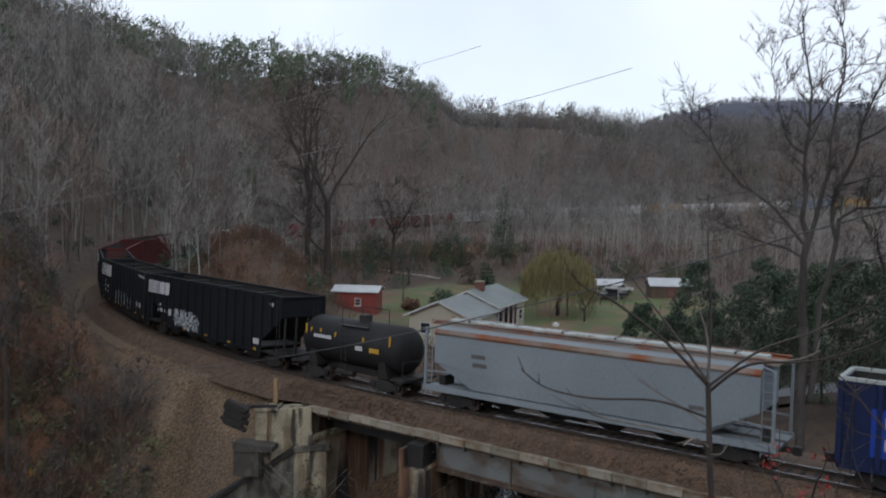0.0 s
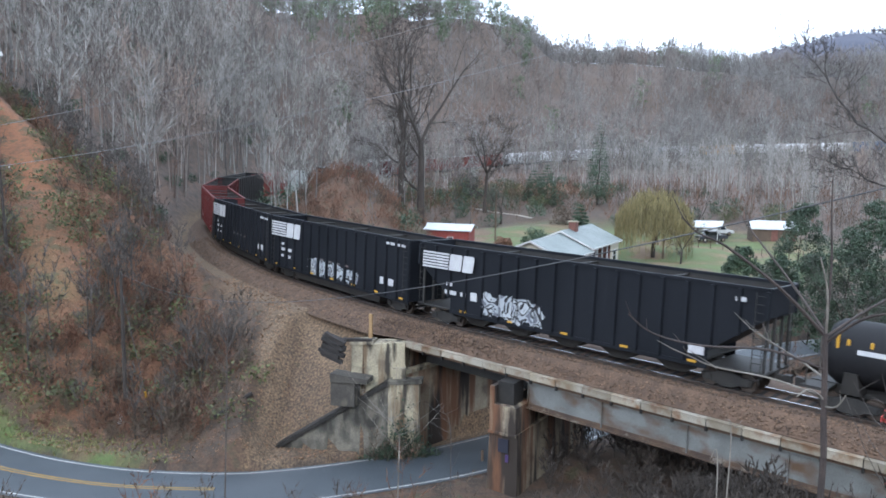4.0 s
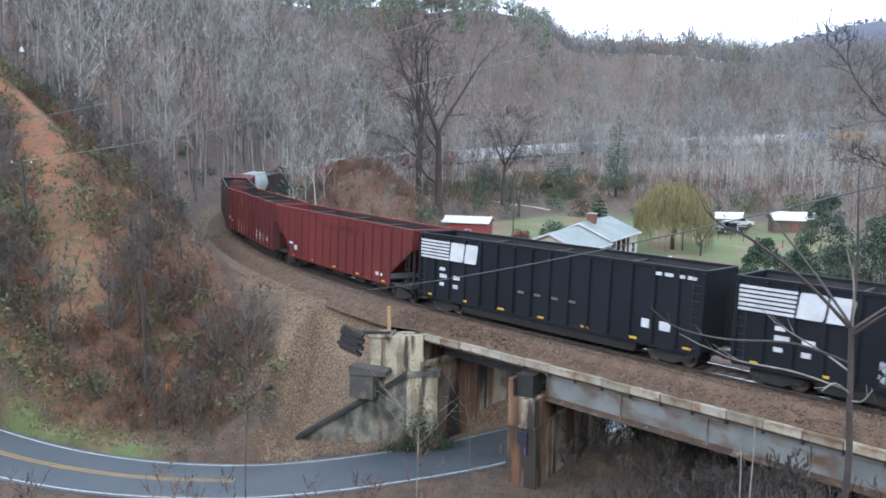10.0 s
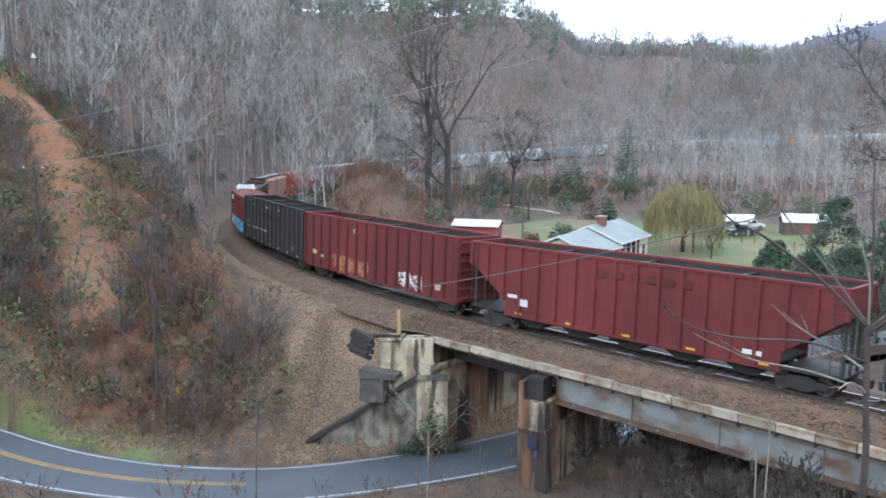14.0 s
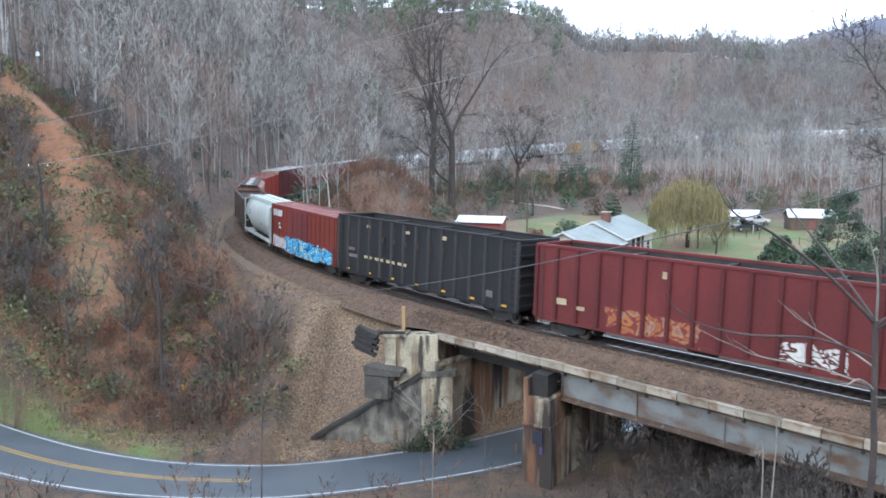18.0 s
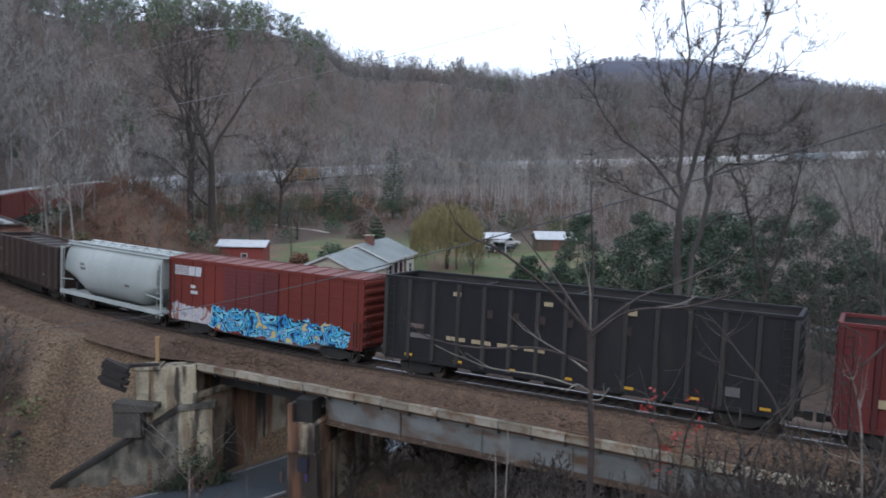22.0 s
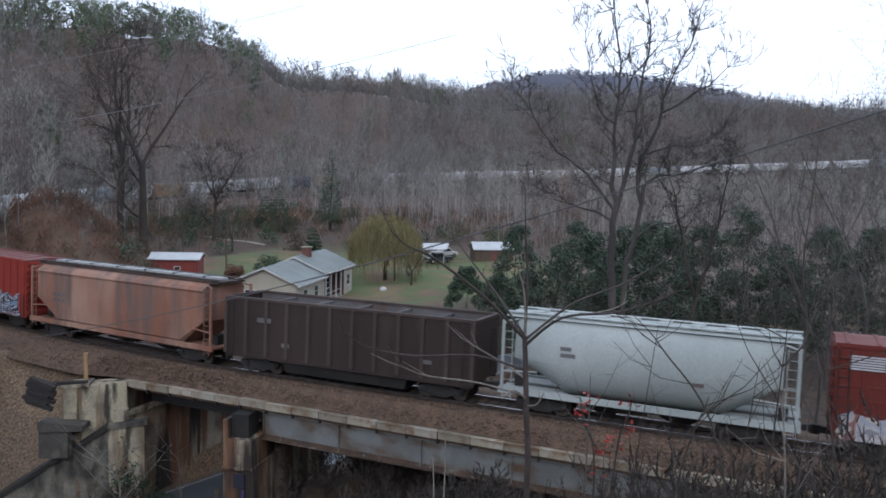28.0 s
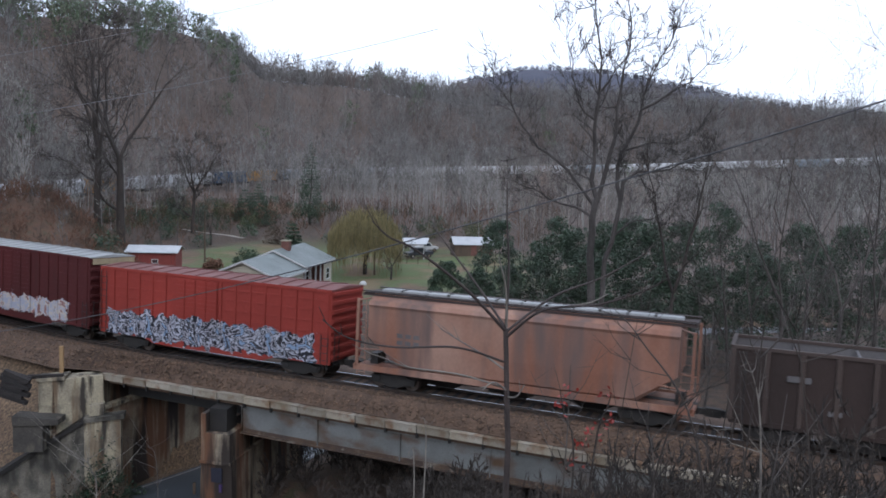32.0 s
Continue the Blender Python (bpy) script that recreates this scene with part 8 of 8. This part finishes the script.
def cable(name, label, p, q, sag, r, material):
    p, q = Vector(p), Vector(q)
    pts = [p.lerp(q, i / 30) - Vector((0, 0, 4 * sag * (i / 30) * (1 - i / 30))) for i in range(31)]
    tagged(part(name, Shape().wire(pts, r, r, 5), material), label, "cable")


def build_poles():
    pol = lambda az, el, r: Vector((r * math.sin(radians(az)), r * math.cos(radians(az)), EYE + r * math.tan(radians(el))))
    pole("utility_pole", "wooden utility pole with a white lamp above the dirt track", -34.1, 97, 1.07, 5.25, 0.1, lamp=True)
    pole("utility_pole", "leaning dark wooden utility pole on the bank", -34.0, 70, -8.5, -1.66, -0.3, arm=True, wood=M["bark"])
    pole("utility_pole", "dark wooden pole standing in the roadside brush", -27.4, 56, -17.6, -8.89, 0.0, wood=M["bark"])
    t = pole("lamp_post", "thin dark yard lamp post on the lawn", 10.39, 117, -7.7, -5.07)
    tagged(part("lamp_globe", Shape().tube((t.x, t.y, t.z - 0.02), (t.x, t.y, t.z + 0.32), 0.14, 0.2, 10), H_["white"]), "white lamp globe on its post", "lamp")
    pole("utility_pole", "thin grey pole behind the shed", -1.4, 128, -6.2, -3.4)
    cable("power_cable", "pale overhead power cable across the valley", pol(-34.2, -1.9, 70), pol(14.5, 9.6, 62), 1.2, 0.022, H_["wire_pale"])
    cable("power_cable", "pale overhead power cable across the valley", pol(-34.2, 0.6, 75), pol(4.0, 11.2, 90), 1.0, 0.02, H_["wire_pale"])
    cable("power_cable", "dark overhead cable over the railway", pol(-27.4, -8.95, 56), pol(52, 7.5, 10), 2.1, 0.011, H_["wire"])
    # roadside
    x, y = -25.9, 49.1
    z = ground_at(x, y)
    mk = thing("cable_marker", "pale grey utility pedestal beside the road", "utility pedestal", m=pose(x, y, z))
    part("post", Shape().bevel_box(-0.13, 0.13, -0.1, 0.1, -0.2, 0.95, 0.02), H_["white"], mk)
    part("cap", Shape().bevel_box(-0.16, 0.16, -0.13, 0.13, 0.95, 1.1, 0.03), M["girder"], mk)
    z = ground_at(-24.0, 49.8)
    gw = thing("guy_wire", "guy wire with a yellow plastic guard", "guy wire")
    part("wire", Shape().tube((-24.0, 49.8, z - 0.2), (-25.7, 49.6, z + 9.0), 0.02, n=5), H_["wire"], gw)
    part("guard", Shape().tube((-24.02, 49.8, z - 0.05), (-24.4, 49.75, z + 2.1), 0.07, n=8), P["yellow"], gw, "yellow plastic guard")
    z = ground_at(-1.6, 46.0)
    tagged(part("marker_post", Shape().bevel_box(-1.68, -1.52, 45.92, 46.08, z - 0.1, z + 1.2, 0.02), M["wood"]), "short weathered post at the road's edge", "post")
    z = ground_at(-16.4, 47.4)
    rl = Shape().wire([(-18.4, 46.6, ground_at(-18.4, 46.6) + 0.25), (-16.4, 47.9, ground_at(-16.4, 47.9) + 0.3)], 0.14, 0.14, 6)
    tagged(part("log", rl, M["tie"]), "dark old timber lying on the slope", "log")


def pickup(x, y, turn, body, label):
    z = ground_at(x, y)
    t = thing("pickup_truck", label, "truck", m=pose(x, y, z, 0, 0, turn))
    part("body", Shape().prism([(-2.6, 0.5), (2.6, 0.5), (2.65, 0.95), (1.3, 1.08), (0.75, 1.75), (-0.7, 1.78), (-0.85, 1.1), (-2.6, 1.1)], -0.92, 0.92), body, t)
    part("windscreen", Shape().hexa([(1.27, -0.8, 1.12), (1.31, -0.8, 1.1), (1.31, 0.8, 1.1), (1.27, 0.8, 1.12), (0.8, -0.75, 1.7), (0.84, -0.75, 1.7), (0.84, 0.75, 1.7), (0.8, 0.75, 1.7)]), H_["pane"], t)
    for s in (-1, 1):
        part("side_window", Shape().prism([(-0.6, 1.15), (1.05, 1.15), (0.65, 1.66), (-0.6, 1.68)], s * 0.925 - 0.01, s * 0.925 + 0.01), H_["pane"], t)
        for xx in (-1.7, 1.7):
            w = part("wheel", Shape().tube((xx, s * 0.72, 0.37), (xx, s * 0.96, 0.37), 0.37, n=16), H_["tyre"], t)
            part("hub", Shape().tube((xx, s * 0.95, 0.37), (xx, s * 0.975, 0.37), 0.2, n=12), M["curb"], w)
        part("headlight", Shape().box(2.62, 2.67, s * 0.72 - 0.15, s * 0.72 + 0.15, 0.72, 0.88), H_["white"], t)
    part("bumper", Shape().bevel_box(2.6, 2.78, -0.9, 0.9, 0.42, 0.62, 0.03), M["curb"], t)
    return t


def build_yard():
    pol = lambda az, r: (r * math.sin(radians(az)), r * math.cos(radians(az)))
    pickup(*pol(13.5, 140), 200, H_["truck"], "dark pickup truck parked in the yard")
    pickup(*pol(13.9, 147), 20, H_["white"], "white pickup truck parked in the yard")
    for az, r, w, d, h in ((17.3, 142, 3.4, 2.2, 2.0),):
        x, y = pol(az, r)
        b = thing("outbuilding", "small outbuilding with a grey tin roof among the trees", "outbuilding", m=pose(x, y, ground_at(x, y), 0, 0, -az + 12))
        part("wall", Shape().box(-w, w, -d, d, -0.5, h), M["wood"], b)
        rf = Shape()
        for s in (-1, 1):
            rf.hexa([(-w - 0.3, s * (d + 0.3), h - 0.1), (w + 0.3, s * (d + 0.3), h - 0.1), (w + 0.3, 0, h + 1.1), (-w - 0.3, 0, h + 1.1), (-w - 0.3, s * (d + 0.3), h), (w + 0.3, s * (d + 0.3), h), (w + 0.3, 0, h + 1.2), (-w - 0.3, 0, h + 1.2)])
        part("roof", rf, H_["tin"], b, "pale tin roof")
        part("door", Shape().box(-0.5, 0.5, -d - 0.04, -d, 0, 2.0), H_["brick"], b)
    x, y = pol(13.15, 139)
    z = ground_at(x, y)
    cp = thing("carport", "open carport with a pale tin roof over the truck", "carport", m=pose(x, y, z, 0, 0, -18))
    for sx in (-2.0, 2.0):
        for sy in (-2.4, 2.4):
            part("carport_post", Shape().bevel_box(sx - 0.06, sx + 0.06, sy - 0.06, sy + 0.06, -0.2, 2.75, 0.01), H_["white"], cp)
    part("roof", Shape().hexa([(-2.5, -3.0, 2.6), (2.5, -3.0, 2.75), (2.5, 3.0, 3.3), (-2.5, 3.0, 3.15), (-2.5, -3.0, 2.7), (2.5, -3.0, 2.85), (2.5, 3.0, 3.4), (-2.5, 3.0, 3.25)]), H_["tin"], cp, "pale tin roof")
    # a gravel path up the lawn
    pts = [Vector((-9.7 + 13 * i / 12, 172.0 - 13.7 * i / 12, 0)) for i in range(13)]
    sh = Shape()
    for i in range(12):
        p, q = pts[i], pts[i + 1]
        sh.add([(a.x + o * 0.35, a.y + o * 0.35, ground_at(a.x + o * 0.35, a.y + o * 0.35) + 0.05) for a, o in ((p, -1), (q, -1), (q, 1), (p, 1))], [(0, 1, 2, 3)])
    tagged(part("garden_path", sh, M["curb"]), "pale gravel path across the lawn", "path", kind="structure")
    # low fence across the yard
    fn = thing("fence", "low weathered post fence across the yard", "fence")
    for i in range(15):
        x, y = 27 + i * 1.6, 128 - i * 1.1
        z = ground_at(x, y)
        part("fence_post", Shape().tube((x, y, z - 0.2), (x, y, z + 1.15), 0.06, n=6), M["wood"], fn)
        if i:
            part("fence_wire", Shape().tube((px, py, pz + 0.9), (x, y, z + 0.9), 0.02, n=4), H_["wire"], fn)
        px, py, pz = x, y, z
    # pale drive at the field's edge
    x, y = pol(9.6, 107)
    tagged(part("white_stone", Shape().loft([[(x + math.cos(a) * r, y + math.sin(a) * r * 0.8, ground_at(x, y) - 0.1 + zz) for a in (6.283 * i / 9 for i in range(9))] for r, zz in ((0.45, 0), (0.5, 0.3), (0.35, 0.55), (0.1, 0.66))]), H_["white"]), "pale boulder on the lawn", "boulder")


build_house()
build_shed()
build_poles()
build_yard()

# ---- young trees and twigs close to the camera ----
NEAR = Vector((0.11, 0.02, EYE - 0.045))


def spot(az, el, r):
    return NEAR + Vector((r * math.sin(radians(az)), r * math.cos(radians(az)), r * math.tan(radians(el))))


def curve_pts(pts, n=5):
    p = [Vector(q) for q in pts]
    out = []
    for i in range(len(p) - 1):
        a, b, c, d = p[max(i - 1, 0)], p[i], p[i + 1], p[min(i + 2, len(p) - 1)]
        for k in range(n):
            t = k / n
            out.append(0.5 * ((2 * b) + (c - a) * t + (2 * a - 5 * b + 4 * c - d) * t * t + (3 * b - a - 3 * c + d) * t ** 3))
    out.append(p[-1])
    return out


def build_sapling():
    R = 6.2
    sp = thing("sapling", "bare young tree with spreading branches above the railway", "sapling")
    bark, pale = M["sapling"], M["bark_pale"]
    z0 = ground_at(R * math.sin(radians(20.6)), R * math.cos(radians(20.6)))
    foot = Vector((R * math.sin(radians(20.6)), R * math.cos(radians(20.6)), z0 - 0.1))
    part("trunk", Shape().wire(curve_pts([foot, spot(20.4, -22, R), spot(20.2, -16.5, R), spot(19.9, -11.2, R)]), 0.029, 0.02, 8), bark, sp)
    part("leader", Shape().wire(curve_pts([spot(19.9, -11.4, R), spot(19.95, -7, R), spot(19.7, -3.4, R), spot(19.6, -0.8, R)]), 0.013, 0.003, 6), bark, sp)
    limbs = [
        (0.035, bark, [(19.9, -11.4, R), (17.0, -8.6, R - 0.18), (13.3, -5.9, R - 0.36), (11.3, -5.0, R - 0.48), (10.1, -3.9, R - 0.54)]),
        (0.028, bark, [(19.9, -11.2, R), (17.7, -8.2, R + 0.30), (15.6, -5.6, R + 0.54), (14.4, -4.1, R + 0.72)]),
        (0.026, bark, [(20.0, -11.4, R), (23.2, -8.8, R + 0.24), (26.5, -7.3, R + 0.48), (29.2, -5.6, R + 0.60), (29.6, -5.2, R + 0.60)]),
        (0.03, bark, [(20.0, -11.8, R), (22.5, -9.8, R - 0.18), (26.3, -9.2, R - 0.42), (29.3, -8.1, R - 0.60), (31.1, -7.0, R - 0.72)]),
        (0.016, pale, [(24.5, -9.4, R - 0.24), (26.0, -9.0, R - 0.24), (27.0, -8.4, R - 0.18)]),
        (0.026, bark, [(20.0, -13.6, R), (16.5, -12.7, R - 0.30), (12.0, -12.8, R - 0.54), (8.6, -12.2, R - 0.72), (6.7, -10.9, R - 0.84)]),
        (0.02, pale, [(20.1, -14.2, R), (18.5, -13.2, R + 0.18), (16.6, -12.2, R + 0.30), (15.2, -11.4, R + 0.36)]),
        (0.02, pale, [(20.1, -15.4, R), (16.8, -14.6, R - 0.18), (13.0, -14.2, R - 0.36), (11.2, -13.6, R - 0.48), (10.0, -13.2, R - 0.54)]),
        (0.024, pale, [(19.95, -11.2, R), (19.8, -8.4, R - 0.12), (19.2, -6.2, R - 0.18)]),
        (0.02, pale, [(20.2, -15.6, R), (19.2, -15.0, R - 0.12), (18.4, -15.6, R - 0.18)]),
        (0.02, pale, [(20.2, -16.0, R), (20.9, -15.9, R - 0.12), (21.4, -15.1, R - 0.18)]),
    ]
    rnd = random.Random(9)
    for r, m, pts in limbs:
        line = curve_pts([spot(*p) for p in pts])
        b = part("branch", Shape().wire(line, r * 0.42, 0.0045, 6), m, sp)
        for k in range(3 if len(pts) > 3 else 1):
            i = rnd.randint(len(line) // 2, len(line) - 2)
            d = (line[i + 1] - line[i]).normalized() + Vector((rnd.uniform(-0.6, 0.6), rnd.uniform(-0.6, 0.6), rnd.uniform(0.1, 0.7)))
            part("twig", Shape().wire([line[i], line[i] + d * rnd.uniform(0.08, 0.18)], 0.004, 0.002, 4), m, b)


def whip(name, label, pts, r, material, twigs=6, seed=1, twig_len=0.6):
    """A slender stem with a few side twigs."""
    rnd = random.Random(seed)
    t = thing(name, label, "sapling")
    line = curve_pts(pts, 6)
    part("stem", Shape().wire(line, r, r * 0.2, 6), material, t)
    for k in range(twigs):
        i = rnd.randint(len(line) // 3, len(line) - 2)
        d = (line[i + 1] - line[i]).normalized() + Vector((rnd.uniform(-1.5, 1.5), rnd.uniform(-0.7, 0.7), rnd.uniform(-0.4, 0.6)))
        e = line[i] + d * twig_len * rnd.uniform(0.5, 1.2)
        m = line[i].lerp(e, 0.5) + Vector((0, 0, -0.06))
        tw = part("twig", Shape().wire([line[i], m, e], r * 0.38, r * 0.1, 5), material, t)
        for q in range(2):
            s = m.lerp(e, rnd.uniform(0, 0.8))
            part("twiglet", Shape().wire([s, s + Vector((rnd.uniform(-1, 1), rnd.uniform(-1, 1), rnd.uniform(-0.2, 1))) * twig_len * 0.3], r * 0.18, r * 0.07, 4), material, tw)
    return t


def ground_spot(az, r):
    x, y = r * math.sin(radians(az)), r * math.cos(radians(az))
    return Vector((x, y, ground_at(x, y) - 0.1))


def build_near():
    build_sapling()
    # slim saplings on the slope above the road
    whip("sapling", "slim pale bare sapling on the slope", [ground_spot(-8.6, 27), spot(-8.5, -21.8, 27), spot(-8.7, -20.4, 27), spot(-9.2, -19.2, 27)], 0.03, M["bark_pale"], 12, 3, 1.5)
    whip("sapling", "slim grey bare sapling on the slope", [ground_spot(-21.0, 40), spot(-20.8, -16, 40), spot(-20.7, -12.5, 40)], 0.045, M["bark_mid"], 30, 5, 1.3)
    whip("sapling", "slim grey bare sapling beside the wing wall", [ground_spot(-4.4, 33), spot(-4.6, -20.5, 33), spot(-5.2, -19.0, 33)], 0.022, M["bark_mid"], 10, 6, 1.4)
    # pale shoots by the tree
    whip("sapling", "pale broken shoot standing on the slope", [ground_spot(14.6, 6), spot(14.4, -20.5, 6), spot(13.9, -17.6, 6)], 0.009, M["bark_pale"], 1, 7, 0.2)
    whip("sapling", "pale broken shoot standing on the slope", [ground_spot(14.6, 5.8), spot(13.6, -21.6, 5.8), spot(13.0, -20.4, 5.8)], 0.008, M["bark_pale"], 1, 8, 0.2)
    # brushy whips to the right of the tree
    rnd = random.Random(17)
    for k, az in enumerate((24.5, 27.0, 29.5, 31.5, 34.0, 36.0, 38.0, 40.5, 42.5)):
        r = 6.4 + 1.4 * math.sin(k * 2.1)
        top = -13.5 + 3.5 * math.sin(k * 1.7) + (2.0 if k > 4 else 0)
        dx = rnd.uniform(-3.5, 3.5)
        whip("brush_stem", "thin bare brush stem on the slope", [ground_spot(az, r), spot(az + dx * 0.4, -21, r), spot(az + dx, top, r)], 0.012, M["bark_mid"] if k % 3 == 0 else M["bark"], 7, 20 + k, 0.45)
    whip("brush_stem", "long arching bare stem on the slope", [ground_spot(36.5, 6), spot(33.5, -17.5, 6.1), spot(29.5, -11.5, 6.2), spot(27.5, -9.4, 6.3)], 0.012, M["bark"], 6, 41, 0.3)
    whip("brush_stem", "long arching bare stem on the slope", [ground_spot(39, 6.5), spot(37.6, -16, 6.5), spot(36.2, -11.5, 6.5)], 0.012, M["bark_pale"], 6, 42, 0.4)
    # red leaves on a thin stem
    rng = np.random.RandomState(2)
    vine = thing("red_leaved_shrub", "thin shrub with a few red winter leaves", "shrub")
    stems = [([ground_spot(25.5, 6.5), spot(25.2, -20.5, 6.5), spot(24.4, -17.0, 6.5), spot(24.0, -15.4, 6.5)], 0.012), ([ground_spot(26.0, 6.6), spot(26.6, -19.5, 6.6), spot(27.4, -16.2, 6.6), spot(27.6, -15.2, 6.6)], 0.012)]
    for pts, r in stems:
        part("stem", Shape().wire(curve_pts(pts), r, 0.004, 5), M["bark"], vine)
    for az, el, n in ((24.3, -15.3, 9), (24.0, -16.4, 8), (27.2, -15.2, 8), (27.5, -17.2, 9), (25.8, -18.6, 12), (25.2, -20.0, 10), (26.8, -18.2, 6)):
        c = spot(az, el, 6.55)
        for k in range(n):
            p = c + Vector(rng.normal(size=3) * 0.045)
            m = Matrix.Translation(p) @ pose(0, 0, 0, *(rng.uniform(0, 360, 3)))
            part("leaf", Shape().add([m @ Vector(q) for q in ((0, 0, 0), (0.014, 0.02, 0.003), (0, 0.05, 0), (-0.014, 0.02, 0.003))], [(0, 1, 2), (0, 2, 3)]), M["red_leaf"], vine)
    # twiggy brush at the foot of the view
    tm = [bare_tree(rng, 1.5, 0.006, 6, 4, 2, 0.1, 1.2, 0.014, tip=1) for _ in range(5)]
    az = np.radians(np.concatenate([rng.uniform(-24, -4, 90), rng.uniform(4, 44, 110), rng.uniform(20, 46, 70)]))
    r = np.concatenate([rng.uniform(9, 22, 200), rng.uniform(6.5, 11, 70)])
    x, y = r * np.sin(az), r * np.cos(az)
    stuff("twiggy_brush", *placed(tm, x, y, ground(x, y) - 0.05, rng.uniform(0.5, 1.3, len(x)), rng), M["brush_dark"], "thin twiggy brush on the slope", "scrub")
    # ivy on the abutment
    n = 420
    x = rng.normal(-6.6, 1.0, n)
    c = np.column_stack([x, 46.35 + np.maximum(x + 7.4, 0) * 0.25 + rng.normal(size=n) * 0.12, -8.2 + np.abs(rng.normal(size=n)) * 1.3 * np.exp(-((x + 6.4) / 1.6) ** 2)])
    tagged(new("ivy", mesh_np("ivy", *leaf_cloud(rng, c, np.full(n, 0.3), 2600, 0.1), H_["moss"])), "dark ivy growing at the abutment's foot", "ivy", kind="stuff")
    # tufts of grass along the road
    n = 9000
    x, y = rng.uniform(-52, -20, n), rng.uniform(41, 58, n)
    dr = off_road(x, y)
    ok = (dr < -3.1) & (dr > -5.2 - 1.2 * rng.uniform(size=n)) & ((x < -24.5) | (rng.uniform(size=n) < 0.25))
    x, y = x[ok], y[ok]
    p = np.column_stack([x, y, ground(x, y) - 0.02])
    d = rng.normal(size=p.shape) * 0.12 + np.array([0, 0, 0.22])
    stuff("verge_grass", *slivers(np.repeat(p, 3, 0) + rng.normal(size=(len(p) * 3, 3)) * np.array([0.12, 0.12, 0]), np.repeat(p + d, 3, 0) + rng.normal(size=(len(p) * 3, 3)) * 0.14, np.full(len(p) * 3, 0.05), rng), mat("verge_grass", (0.2, 0.24, 0.07), (0.26, 0.22, 0.09), 0.3, 0.8, bump=0, island=0.4), "yellow-green winter grass along the road", "grass")
    # fallen leaves and stones on the embankment
    n = 28000
    x, y = rng.uniform(-46, -8, n), rng.uniform(42, 66, n)
    dl, _, _ = off_line(x, y)
    ok = (off_road(x, y) < -3.2) & (dl > 3.6) & ~((x > -15.2) & (dl < 7))
    x, y = x[ok], y[ok]
    c = np.column_stack([x, y, ground(x, y) + 0.03])
    stuff("fallen_leaves", *leaf_cloud(rng, c, np.full(len(c), 0.06), len(c), 0.085, 0.2), mat("fallen_leaves", (0.33, 0.2, 0.115), (0.21, 0.12, 0.07), 0.5, 0.9, bump=0, island=0.6), "brown fallen leaves on the embankment", "leaves")


build_near()


# shifts places along the line so the cars' joints fit the camera's view
def view_fitted(s):
    return s + float(np.interp(s, [380, 440, 465, 485, 500, 515, 524, 530, 536, 541, 545, 553, 562], [0, -0.9, -1.2, -1.2, -1.0, -0.8, -0.5, -0.15, 0.35, 0.9, 1.3, 1.75, 2.0]))


def motions():
    """The train runs along its line at an even pace, shifted to fit the camera's view."""
    for car, a, b, gap in TRAIN:
        rows = []
        for t in np.arange(0, 32.01, gap):
            s = S_JOINT + SPEED * (t - 4.0)
            p, q = on_line(view_fitted(s + a)), on_line(view_fitted(s + b))
            d = q - p
            c = (p + q) / 2
            rows.append((float(t), pose(c.x, c.y, c.z, LEAN if a > -160 else 0, -math.degrees(math.atan2(d.z, math.hypot(d.x, d.y))), math.degrees(math.atan2(d.y, d.x)))))
        walk(car, rows)


motions()
